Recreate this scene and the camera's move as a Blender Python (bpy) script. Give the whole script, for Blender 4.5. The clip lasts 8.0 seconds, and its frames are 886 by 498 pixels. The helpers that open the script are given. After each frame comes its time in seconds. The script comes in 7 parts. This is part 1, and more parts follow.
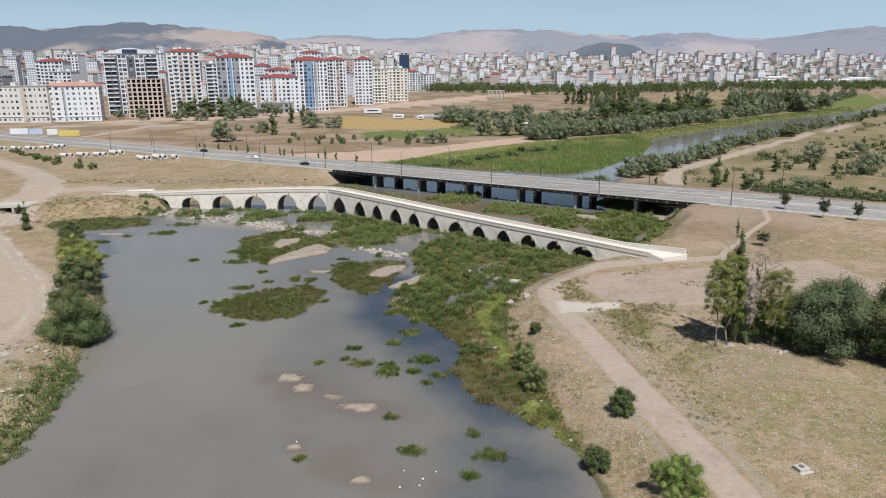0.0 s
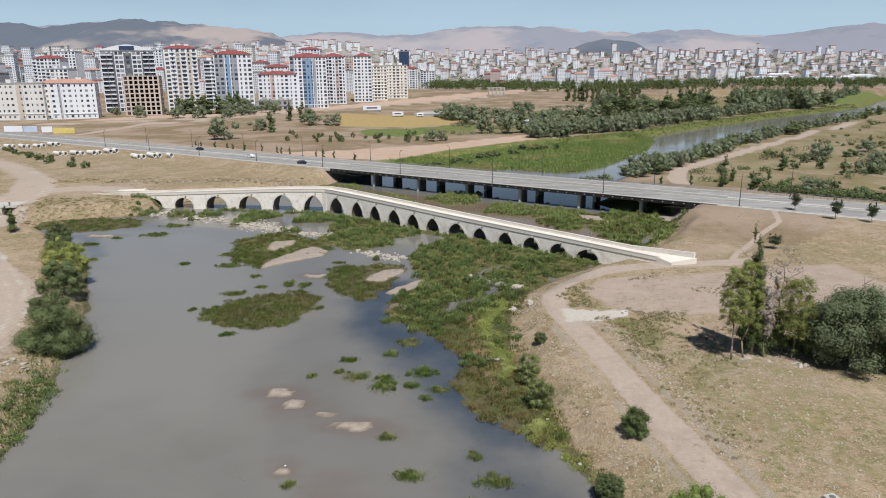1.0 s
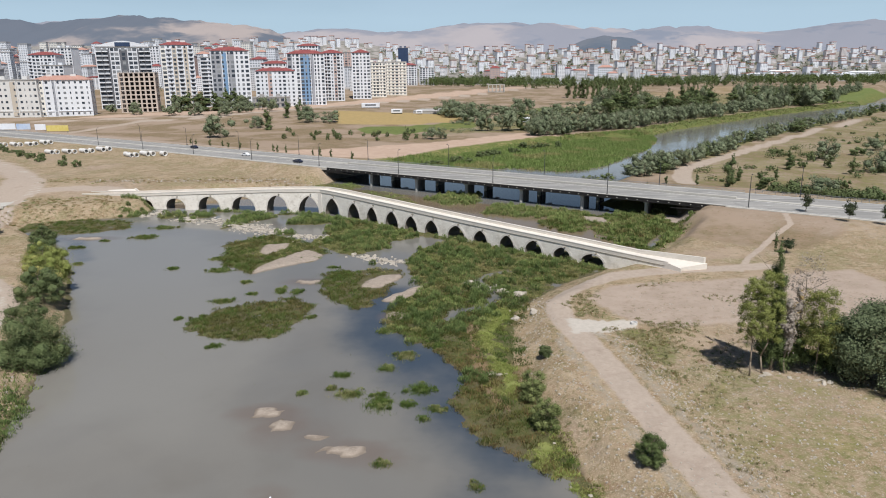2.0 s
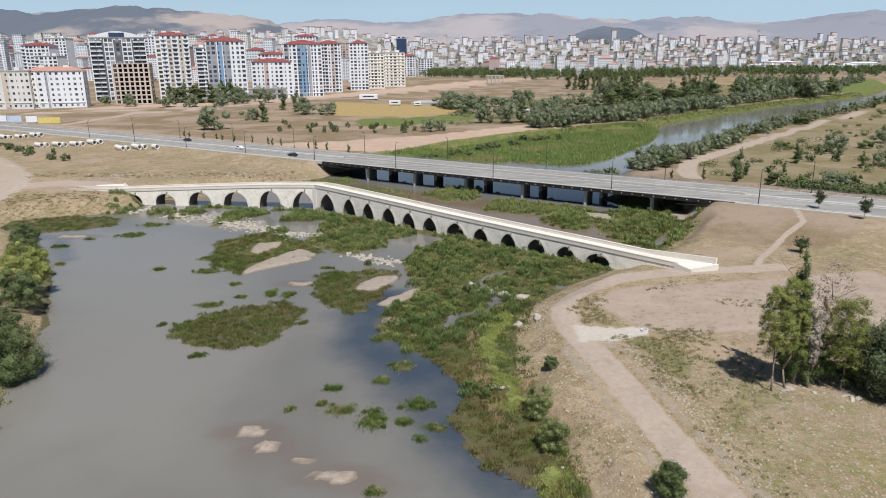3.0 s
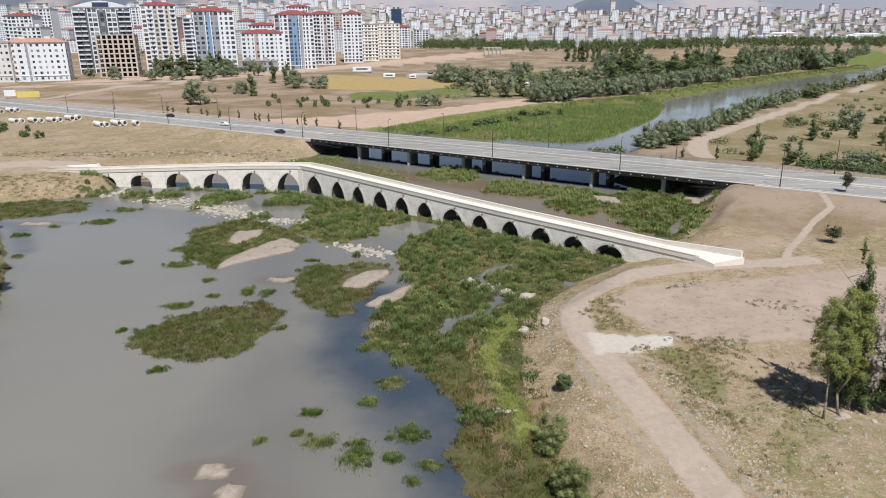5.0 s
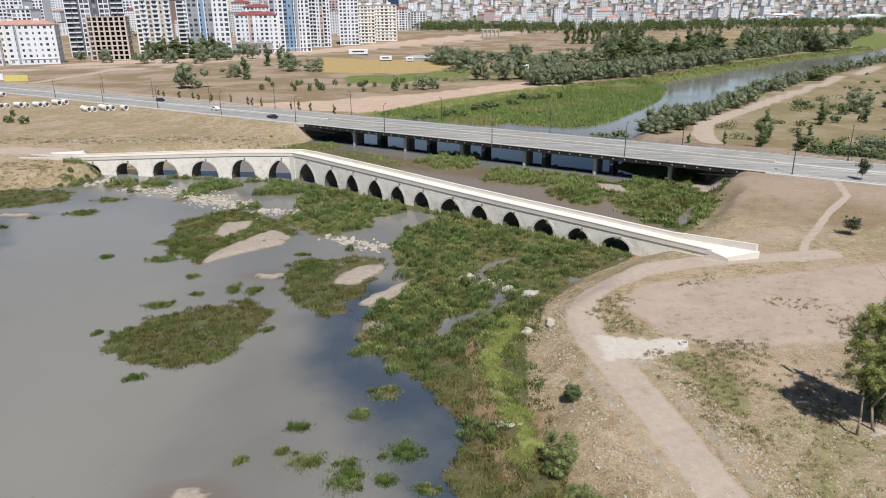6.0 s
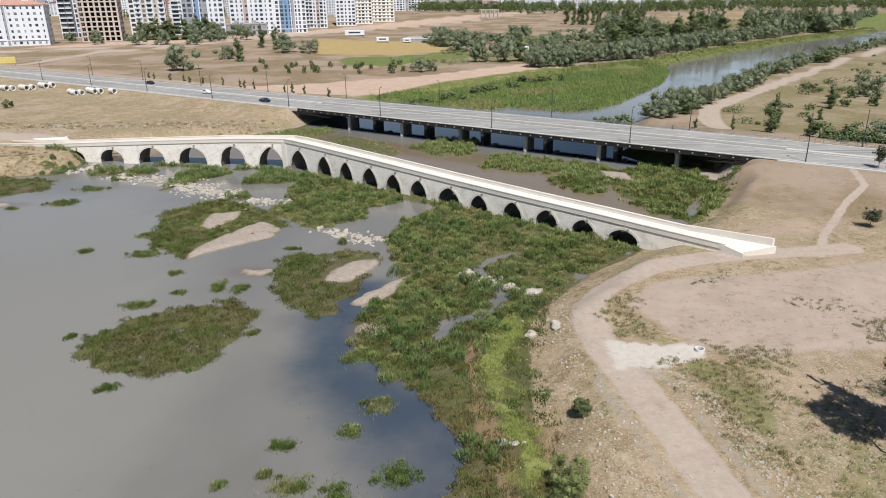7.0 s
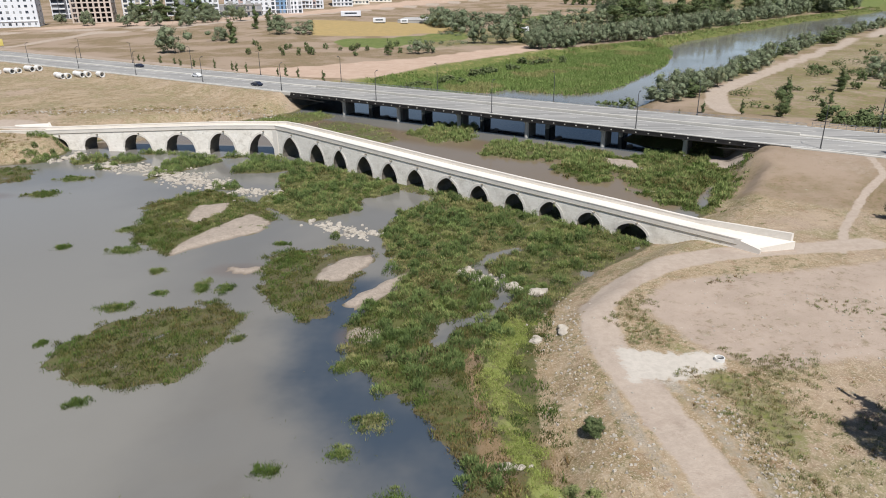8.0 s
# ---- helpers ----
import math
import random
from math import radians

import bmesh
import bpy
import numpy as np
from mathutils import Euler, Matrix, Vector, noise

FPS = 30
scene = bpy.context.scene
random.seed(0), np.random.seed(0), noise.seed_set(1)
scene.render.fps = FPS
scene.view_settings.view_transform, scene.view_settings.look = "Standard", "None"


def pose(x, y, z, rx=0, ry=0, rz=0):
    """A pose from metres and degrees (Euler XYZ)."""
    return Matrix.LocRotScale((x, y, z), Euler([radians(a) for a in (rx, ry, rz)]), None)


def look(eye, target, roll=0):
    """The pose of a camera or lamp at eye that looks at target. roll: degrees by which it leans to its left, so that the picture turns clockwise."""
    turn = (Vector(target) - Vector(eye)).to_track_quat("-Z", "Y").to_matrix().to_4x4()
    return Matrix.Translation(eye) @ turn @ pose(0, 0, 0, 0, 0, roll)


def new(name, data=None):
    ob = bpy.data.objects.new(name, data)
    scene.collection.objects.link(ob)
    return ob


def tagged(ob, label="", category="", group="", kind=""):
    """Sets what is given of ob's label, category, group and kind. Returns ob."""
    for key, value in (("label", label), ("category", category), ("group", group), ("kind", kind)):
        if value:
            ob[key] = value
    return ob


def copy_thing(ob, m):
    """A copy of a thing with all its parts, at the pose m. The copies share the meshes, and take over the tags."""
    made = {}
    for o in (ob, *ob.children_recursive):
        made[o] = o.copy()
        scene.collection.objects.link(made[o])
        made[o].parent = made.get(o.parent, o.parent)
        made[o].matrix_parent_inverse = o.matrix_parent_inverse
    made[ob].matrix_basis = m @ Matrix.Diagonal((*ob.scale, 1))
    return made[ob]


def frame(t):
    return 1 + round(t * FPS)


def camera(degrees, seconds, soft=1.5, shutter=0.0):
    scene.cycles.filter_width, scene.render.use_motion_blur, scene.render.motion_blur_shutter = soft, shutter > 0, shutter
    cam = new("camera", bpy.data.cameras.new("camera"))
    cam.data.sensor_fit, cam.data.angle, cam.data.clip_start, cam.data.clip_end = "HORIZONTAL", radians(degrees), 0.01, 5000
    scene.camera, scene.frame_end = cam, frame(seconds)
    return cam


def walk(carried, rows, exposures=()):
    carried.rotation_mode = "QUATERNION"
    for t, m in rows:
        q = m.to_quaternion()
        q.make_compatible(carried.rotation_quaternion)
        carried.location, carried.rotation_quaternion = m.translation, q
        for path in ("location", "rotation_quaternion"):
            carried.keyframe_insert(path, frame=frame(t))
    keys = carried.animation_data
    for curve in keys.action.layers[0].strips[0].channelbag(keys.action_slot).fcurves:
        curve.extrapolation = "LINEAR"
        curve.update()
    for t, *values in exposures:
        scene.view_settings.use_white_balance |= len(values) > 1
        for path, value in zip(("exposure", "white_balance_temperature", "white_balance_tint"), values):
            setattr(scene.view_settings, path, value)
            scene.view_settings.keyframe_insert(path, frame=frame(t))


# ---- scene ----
cam = camera(66.0, 8.0, soft=1.0)
PATH = [
    (0, (1.149, -5.208, 42.662), (1.095, -3.27, 42.171), -0.5),
    (0.5, (1.111, -2.375, 42.587), (1.056, -0.438, 42.091), -0.5),
    (1, (1.034, 0.749, 42.582), (0.98, 2.685, 42.083), -0.5),
    (1.5, (0.996, 3.894, 42.603), (0.943, 5.829, 42.101), -0.5),
    (3, (0.818, 14.156, 42.553), (0.769, 16.084, 42.021), -0.5),
    (3.5, (0.776, 17.553, 42.432), (0.73, 19.475, 41.882), -0.5),
    (4, (0.69, 21.096, 42.311), (0.646, 23.013, 41.743), -0.5),
    (4.5, (0.615, 24.423, 42.201), (0.574, 26.335, 41.616), -0.5),
    (4.7, (0.595, 25.817, 42.184), (0.555, 27.727, 41.591), -0.5),
    (6, (0.498, 34.943, 41.697), (0.465, 36.834, 41.046), -0.6),
    (6.5, (0.481, 38.268, 41.528), (0.45, 40.15, 40.854), -0.6),
    (7, (0.474, 41.774, 41.366), (0.446, 43.648, 40.667), -0.6),
    (7.5, (0.444, 45.026, 41.202), (0.418, 46.891, 40.48), -0.7),
    (8, (0.429, 48.499, 41.052), (0.405, 50.354, 40.305), -0.7),
]
walk(cam, [(t, look(e, g, r)) for t, e, g, r in PATH], [(0, 0.0), (4, 0.10), (8, 0.2)])

# ---- light ----
SUN = Vector((0.30, -0.95, 1.62)).normalized()
world = bpy.data.worlds.new("sky")
scene.world = world
world.use_nodes = True
wn, wl = world.node_tree.nodes, world.node_tree.links
sky = wn.new("ShaderNodeTexSky")
sky.sky_type, sky.sun_disc = "NISHITA", False
sky.sun_elevation, sky.sun_rotation = math.asin(SUN.z), math.atan2(SUN.x, SUN.y)
sky.altitude, sky.air_density, sky.dust_density, sky.ozone_density = 1250, 1.0, 0.3, 4.0
# thin broken cloud and haze, thicker towards the horizon
tc = wn.new("ShaderNodeTexCoord")
mp = wn.new("ShaderNodeMapping")
mp.inputs["Scale"].default_value = (2.2, 2.2, 9.0)
cn = wn.new("ShaderNodeTexNoise")
cn.inputs["Scale"].default_value, cn.inputs["Detail"].default_value = 1.6, 6
cr = wn.new("ShaderNodeMapRange")
cr.inputs["From Min"].default_value, cr.inputs["From Max"].default_value = 0.30, 0.62
cr.inputs["To Max"].default_value = 0.68
cm = wn.new("ShaderNodeMix")
cm.data_type = "RGBA"
cm.inputs["B"].default_value = (8.6, 10.8, 14.2, 1)
wl.new(tc.outputs["Generated"], mp.inputs["Vector"])
wl.new(mp.outputs["Vector"], cn.inputs["Vector"])
wl.new(cn.outputs["Fac"], cr.inputs["Value"])
sp = wn.new("ShaderNodeSeparateXYZ")
hz = wn.new("ShaderNodeMapRange")
hz.inputs["From Max"].default_value, hz.inputs["To Min"].default_value, hz.inputs["To Max"].default_value = 0.35, 1.0, 0.2
ml = wn.new("ShaderNodeMath")
ml.operation = "MULTIPLY"
wl.new(tc.outputs["Generated"], sp.inputs["Vector"])
wl.new(sp.outputs["Z"], hz.inputs["Value"])
wl.new(cr.outputs["Result"], ml.inputs[0])
wl.new(hz.outputs["Result"], ml.inputs[1])
wl.new(ml.outputs["Value"], cm.inputs["Factor"])
wl.new(sky.outputs["Color"], cm.inputs["A"])
# the pale blue band of air over the horizon
low = wn.new("ShaderNodeMapRange")
low.inputs["From Min"].default_value, low.inputs["From Max"].default_value, low.inputs["To Min"].default_value, low.inputs["To Max"].default_value = 0.07, 0.2, 0.85, 0.0
air = wn.new("ShaderNodeMix")
air.data_type = "RGBA"
air.inputs["B"].default_value = (9.0, 12.2, 14.8, 1)
wl.new(sp.outputs["Z"], low.inputs["Value"])
wl.new(low.outputs["Result"], air.inputs["Factor"])
wl.new(cm.outputs["Result"], air.inputs["A"])
wl.new(air.outputs["Result"], wn["Background"].inputs["Color"])
wn["Background"].inputs["Strength"].default_value = 0.051
sun = new("sun", bpy.data.lights.new("sun", "SUN"))
sun.data.energy, sun.data.angle, sun.data.color = 5.0, radians(0.5), (1.0, 0.975, 0.945)
sun.matrix_world = look(SUN * 500, (0, 0, 0))

# ---- materials ----


class Net:
    """A short way to write node materials."""

    def __init__(self, name, rough=0.9):
        self.m = bpy.data.materials.new(name)
        self.m.use_nodes = True
        self.t = self.m.node_tree
        self.p = self.t.nodes["Principled BSDF"]
        self.p.inputs["Roughness"].default_value = rough
        self.p.inputs["Specular IOR Level"].default_value = 0.25

    def node(self, kind, **sockets):
        n = self.t.nodes.new("ShaderNode" + kind)
        for k, v in sockets.items():
            self.put(n.inputs[k.replace("_", " ")], v)
        return n

    def put(self, socket, v):
        if isinstance(v, bpy.types.NodeSocket):
            self.t.links.new(v, socket)
        else:
            socket.default_value = v

    def where(self):
        return self.node("NewGeometry").outputs["Position"]

    def noise(self, scale, detail=4, rough=0.6, vector=None, distort=0.0):
        n = self.node("TexNoise", Scale=scale, Detail=detail, Roughness=rough, Distortion=distort)
        self.put(n.inputs["Vector"], vector if vector is not None else self.where())
        return n.outputs["Fac"]

    def ramp(self, v, lo, hi, a=0.0, b=1.0):
        n = self.node("MapRange")
        n.interpolation_type = "SMOOTHSTEP"
        for k, w in (("Value", v), ("From Min", lo), ("From Max", hi), ("To Min", a), ("To Max", b)):
            self.put(n.inputs[k], w)
        return n.outputs["Result"]

    def mix(self, f, a, b, how="MIX"):
        n = self.node("Mix")
        n.data_type, n.blend_type = "RGBA", how
        for k, w in (("Factor", f), ("A", a), ("B", b)):
            self.put(n.inputs[k], (*w, 1) if isinstance(w, tuple) and len(w) == 3 else w)
        return n.outputs["Result"]

    def calc(self, how, a, b):
        n = self.node("Math")
        n.operation = how
        self.put(n.inputs[0], a), self.put(n.inputs[1], b)
        return n.outputs[0]

    def value(self, name):
        n = self.node("Attribute")
        n.attribute_name = name
        return n.outputs["Fac"]

    def random(self):
        return self.node("ObjectInfo").outputs["Random"]

    def island(self):
        return self.node("NewGeometry").outputs["Random Per Island"]

    def done(self, colour, bump=None, strength=0.3, distance=0.05):
        self.put(self.p.inputs["Base Color"], (*colour, 1) if isinstance(colour, tuple) else colour)
        if bump is not None:
            b = self.node("Bump", Strength=strength, Distance=distance, Height=bump)
            self.put(self.p.inputs["Normal"], b.outputs["Normal"])
        return self.m


def plain(name, a, b, scale=0.6, fine=6.0, rough=0.85, bump=0.2, metal=0.0):
    """Two colours mixed by a coarse and a fine noise."""
    n = Net(name, rough)
    n.p.inputs["Metallic"].default_value = metal
    big, small = n.noise(scale, 5), n.noise(fine, 4)
    f = n.ramp(n.calc("ADD", n.calc("MULTIPLY", big, 0.65), n.calc("MULTIPLY", small, 0.35)), 0.32, 0.68)
    return n.done(n.mix(f, a, b), small, bump, 0.03)


def foliage(name, dark, light, dry, dryness=0.15, gloss=0.7):
    """Leaves: each one a little different, with a dry share."""
    n = Net(name, gloss)
    n.p.inputs["Specular IOR Level"].default_value = 0.12
    r = n.island()
    patch = n.noise(0.12, 3)
    c = n.mix(n.ramp(n.calc("ADD", n.calc("MULTIPLY", r, 0.6), n.calc("MULTIPLY", patch, 0.7)), 0.3, 1.0), dark, light)
    dr = n.ramp(n.calc("ADD", n.calc("MULTIPLY", n.noise(0.09, 4), 0.8), n.calc("MULTIPLY", r, 0.35)), 0.72 - dryness, 0.82 - dryness)
    c = n.mix(dr, c, dry)
    c = n.mix(n.calc("MULTIPLY", n.random(), 0.25), c, light)
    n.p.inputs["Transmission Weight"].default_value = 0.0
    return n.done(c)


def ground_material():
    n = Net("ground", 0.95)
    n.p.inputs["Specular IOR Level"].default_value = 0.1
    g0, g1, g2, g3 = n.noise(0.035, 5), n.noise(0.22, 5, 0.65), n.noise(1.3, 5, 0.7), n.noise(5.0, 3, 0.7)

    cells = n.node("TexVoronoi", Scale=2.4)
    n.put(cells.inputs["Vector"], n.where())
    size = n.ramp(n.noise(1.7, 2), 0.35, 0.7, 0.02, 0.2)
    stone = n.calc("MULTIPLY", n.calc("LESS_THAN", cells.outputs["Distance"], size), n.ramp(n.noise(0.25, 4), 0.46, 0.62))
    weed = n.calc("MULTIPLY", n.ramp(n.noise(0.75, 7, 0.78), 0.53, 0.62), n.ramp(n.noise(0.11, 4), 0.42, 0.58))

    def zone(name, ragged=0.7):
        v = n.calc("ADD", n.value(name), n.calc("MULTIPLY", n.calc("SUBTRACT", g1, 0.5), ragged))
        v = n.calc("ADD", v, n.calc("MULTIPLY", n.calc("SUBTRACT", g2, 0.5), ragged))
        return n.ramp(v, 0.3, 0.7)

    dry = n.mix(n.ramp(g1, 0.35, 0.65), (0.245, 0.18, 0.108), (0.325, 0.248, 0.162))
    dry = n.mix(n.ramp(g2, 0.49, 0.62), dry, (0.165, 0.14, 0.075))
    dry = n.mix(n.ramp(g0, 0.5, 0.65), dry, (0.30, 0.228, 0.17))
    patch, spot = n.noise(0.085, 6, 0.72, distort=0.4), n.noise(0.45, 6, 0.75)
    dry = n.mix(n.ramp(patch, 0.50, 0.62, 0, 0.55), dry, (0.19, 0.175, 0.085))
    dry = n.mix(n.ramp(patch, 0.50, 0.38, 0, 0.55), dry, (0.365, 0.285, 0.20))
    dry = n.mix(n.ramp(spot, 0.54, 0.66, 0, 0.7), dry, (0.21, 0.135, 0.085))
    dry = n.mix(n.ramp(spot, 0.46, 0.36, 0, 0.5), dry, (0.42, 0.345, 0.255))
    dry = n.mix(n.calc("MULTIPLY", n.ramp(g3, 0.51, 0.65), 0.7), dry, (0.47, 0.385, 0.29))
    dry = n.mix(n.calc("MULTIPLY", weed, 0.9), dry, (0.12, 0.115, 0.05))
    dry = n.mix(n.calc("MULTIPLY", stone, 0.8), dry, (0.56, 0.48, 0.385))
    soil = n.mix(n.ramp(g1, 0.3, 0.7), (0.375, 0.302, 0.245), (0.32, 0.255, 0.204))
    soil = n.mix(n.calc("MULTIPLY", n.ramp(g3, 0.45, 0.8), 0.45), soil, (0.44, 0.355, 0.295))
    soil = n.mix(n.ramp(spot, 0.55, 0.68, 0, 0.55), soil, (0.25, 0.18, 0.13))
    soil = n.mix(n.calc("MULTIPLY", weed, 0.6), soil, (0.18, 0.145, 0.08))
    soil = n.mix(n.calc("MULTIPLY", stone, 0.35), soil, (0.62, 0.56, 0.48))
    green = n.mix(n.ramp(g2, 0.35, 0.65), (0.075, 0.105, 0.03), (0.17, 0.175, 0.06))
    green = n.mix(n.ramp(g1, 0.5, 0.75), green, (0.27, 0.22, 0.10))
    track = n.mix(n.ramp(g2, 0.3, 0.7), (0.405, 0.335, 0.275), (0.345, 0.283, 0.23))
    track = n.mix(n.calc("MULTIPLY", n.ramp(g3, 0.45, 0.75), 0.4), track, (0.44, 0.365, 0.305))
    track = n.mix(n.ramp(g1, 0.52, 0.72, 0, 0.6), track, (0.29, 0.225, 0.18))
    track = n.mix(n.ramp(spot, 0.56, 0.7, 0, 0.5), track, (0.245, 0.19, 0.15))
    chalk = n.mix(n.ramp(g2, 0.3, 0.7), (0.50, 0.455, 0.40), (0.43, 0.39, 0.34))
    gold = n.mix(n.ramp(g1, 0.3, 0.7), (0.38, 0.275, 0.125), (0.31, 0.235, 0.11))
    crop = n.mix(n.ramp(g1, 0.3, 0.7), (0.11, 0.14, 0.045), (0.15, 0.175, 0.06))
    plough = n.mix(n.ramp(g1, 0.3, 0.7), (0.40, 0.29, 0.22), (0.46, 0.345, 0.27))
    steppe = n.mix(n.ramp(g1, 0.35, 0.65), (0.245, 0.178, 0.12), (0.195, 0.15, 0.092))
    steppe = n.mix(n.ramp(g2, 0.5, 0.64), steppe, (0.15, 0.125, 0.06))
    steppe = n.mix(n.ramp(g0, 0.42, 0.6), steppe, (0.30, 0.23, 0.172))
    sand = n.mix(n.ramp(g2, 0.35, 0.65), (0.345, 0.29, 0.24), (0.265, 0.22, 0.18))
    sand = n.mix(n.calc("MULTIPLY", n.ramp(g3, 0.5, 0.7), 0.5), sand, (0.43, 0.375, 0.32))
    mud = n.mix(n.ramp(g2, 0.38, 0.6), (0.11, 0.10, 0.045), (0.07, 0.08, 0.028))
    mud = n.mix(n.ramp(g1, 0.45, 0.65), mud, (0.10, 0.105, 0.04))
    rust = n.mix(n.ramp(g2, 0.35, 0.65), (0.255, 0.175, 0.112), (0.19, 0.135, 0.075))
    # built-up land, greyed to imitate haze over the distance
    built_and_haze = n.mix(n.ramp(n.noise(0.03, 5, 0.7), 0.42, 0.58), (0.33, 0.305, 0.285), (0.17, 0.165, 0.14))
    c = dry
    for name, col in (("steppe", steppe), ("suburb_and_haze", built_and_haze), ("soil", soil), ("plough", plough), ("gold", gold), ("crop", crop), ("green", green), ("gravel", n.mix(n.ramp(g3, 0.4, 0.6), (0.36, 0.31, 0.25), (0.24, 0.205, 0.16))),
                      ("mud", mud), ("rust", rust), ("lime", (0.21, 0.23, 0.075)), ("track", track), ("chalk", chalk), ("sand", sand)):
        c = n.mix(zone(name, 0.3 if name in ("gold", "crop", "plough") else 1.5 if name in ("chalk", "lime") else 1.0 if name == "track" else 0.7), c, col)
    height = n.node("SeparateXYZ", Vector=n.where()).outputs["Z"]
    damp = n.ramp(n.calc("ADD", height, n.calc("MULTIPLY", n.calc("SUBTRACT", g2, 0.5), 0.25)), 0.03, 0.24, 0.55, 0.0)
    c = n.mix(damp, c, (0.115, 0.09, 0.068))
    return n.done(c, n.calc("ADD", g2, n.calc("MULTIPLY", g3, 0.6)), 0.5, 0.2)


def water_material():
    n = Net("river_water", 0.08)
    n.p.inputs["IOR"].default_value = 1.33
    n.p.inputs["Specular IOR Level"].default_value = 0.5
    big, mid = n.noise(0.02, 4, 0.55, distort=0.6), n.noise(0.09, 4, 0.6)
    silt = n.mix(n.ramp(big, 0.35, 0.65), (0.188, 0.178, 0.159), (0.156, 0.151, 0.14))
    silt = n.mix(n.ramp(mid, 0.5, 0.72, 0, 0.3), silt, (0.15, 0.138, 0.118))
    swirl = n.noise(0.035, 5, 0.5, distort=1.6)
    silt = n.mix(n.ramp(swirl, 0.5, 0.75, 0, 0.3), silt, (0.13, 0.12, 0.105))
    sky_sheen = n.ramp(n.calc("ADD", n.value("sky_sheen"), n.calc("MULTIPLY", n.calc("SUBTRACT", mid, 0.5), 0.8)), 0.1, 0.95)
    # paler stretch: grazing sky reflection painted into the silt colour
    silt = n.mix(sky_sheen, silt, (0.204, 0.196, 0.177))
    clear_and_shaded = n.ramp(n.calc("ADD", n.value("clear_and_shaded"), n.calc("MULTIPLY", n.calc("SUBTRACT", mid, 0.5), 0.5)), 0.25, 0.8)
    # dark blue: clear water with the reflected sky put into its colour
    c = n.mix(n.calc("MULTIPLY", clear_and_shaded, 0.88), silt, (0.027, 0.046, 0.072))
    shoal = n.ramp(n.calc("ADD", n.value("shoal"), n.calc("MULTIPLY", n.calc("SUBTRACT", mid, 0.5), 0.6)), 0.3, 0.9)
    c = n.mix(n.calc("MULTIPLY", shoal, 0.55), c, (0.14, 0.103, 0.085))
    murk = n.ramp(n.calc("ADD", n.value("murk"), n.calc("MULTIPLY", n.calc("SUBTRACT", mid, 0.5), 0.4)), 0.3, 0.8)
    c = n.mix(n.calc("MULTIPLY", murk, 0.85), c, (0.175, 0.128, 0.078))
    rip = n.calc("ADD", n.noise(1.1, 3), n.calc("MULTIPLY", n.noise(0.25, 2), 0.8))
    n.put(n.p.inputs["Roughness"], n.calc("MULTIPLY", n.ramp(big, 0.3, 0.7, 0.05, 0.16), n.ramp(clear_and_shaded, 0.0, 0.8, 1.0, 0.25)))
    return n.done(c, rip, 0.06, 0.12)


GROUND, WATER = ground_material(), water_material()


def stone_material():
    n = Net("pale_stone", 0.9)
    br = n.node("TexBrick", Scale=1.0)
    br.offset, br.squash = 0.5, 1.0
    for k, v in (("Brick Width", 0.8), ("Row Height", 0.38), ("Mortar Size", 0.012), ("Color1", (0.75, 0.70, 0.625, 1)), ("Color2", (0.82, 0.775, 0.705, 1)), ("Mortar", (0.70, 0.65, 0.575, 1))):
        br.inputs[k].default_value = v
    co = n.node("Attribute")
    co.attribute_name = "UVMap"
    n.put(br.inputs["Vector"], co.outputs["Vector"])
    st = n.noise(0.35, 5, 0.65)
    c = n.mix(n.ramp(st, 0.48, 0.72, 0, 0.6), br.outputs["Color"], (0.45, 0.40, 0.33))
    c = n.mix(n.ramp(n.noise(0.9, 5, 0.7), 0.58, 0.72, 0, 0.6), c, (0.36, 0.32, 0.27))
    c = n.mix(n.ramp(n.noise(2.5, 4), 0.5, 0.8, 0, 0.5), c, (0.66, 0.61, 0.53))
    return n.done(c, n.calc("ADD", n.noise(4, 3), br.outputs["Fac"]), 0.3, 0.03)


STONE = stone_material()
CAPSTONE = plain("new_limestone", (0.60, 0.555, 0.495), (0.68, 0.635, 0.575), 0.25, 3.0)
PAVING = plain("bridge_paving", (0.70, 0.65, 0.58), (0.63, 0.58, 0.515), 0.3, 2.5)
# weathered stone for the spouts, painted shadow line for the string course
DARKSTONE = plain("weathered_and_shadow_stone", (0.20, 0.175, 0.14), (0.30, 0.265, 0.21), 0.8, 4.0)


def asphalt_material():
    n = Net("worn_asphalt", 0.85)
    turned = n.node("Mapping", Rotation=(0, 0, 0.573), Scale=(0.012, 0.9, 1.0))
    n.put(turned.inputs["Vector"], n.where())
    streak, patch, grain = n.noise(1.0, 4, 0.6, turned.outputs["Vector"]), n.noise(0.07, 4), n.noise(6.0, 3)
    c = n.mix(n.ramp(streak, 0.35, 0.65), (0.21, 0.205, 0.195), (0.31, 0.30, 0.285))
    c = n.mix(n.ramp(patch, 0.52, 0.64, 0, 0.5), c, (0.34, 0.325, 0.30))
    return n.done(c, grain, 0.2, 0.01)


ASPHALT = asphalt_material()
CONCRETE = plain("concrete", (0.42, 0.40, 0.36), (0.50, 0.475, 0.43), 0.4, 3.0)
# near-black; on the girders it stands in for shade below the deck
NEARBLACK = plain("near_black_and_deck_shade", (0.014, 0.013, 0.013), (0.03, 0.027, 0.025), 0.5, 3.0, 0.7)
LINEPAINT = plain("road_paint", (0.66, 0.65, 0.62), (0.50, 0.49, 0.47), 0.5, 4.0)
GALV = plain("galvanised_steel", (0.30, 0.31, 0.32), (0.38, 0.39, 0.40), 0.5, 5.0, 0.5, 0.1, 0.6)
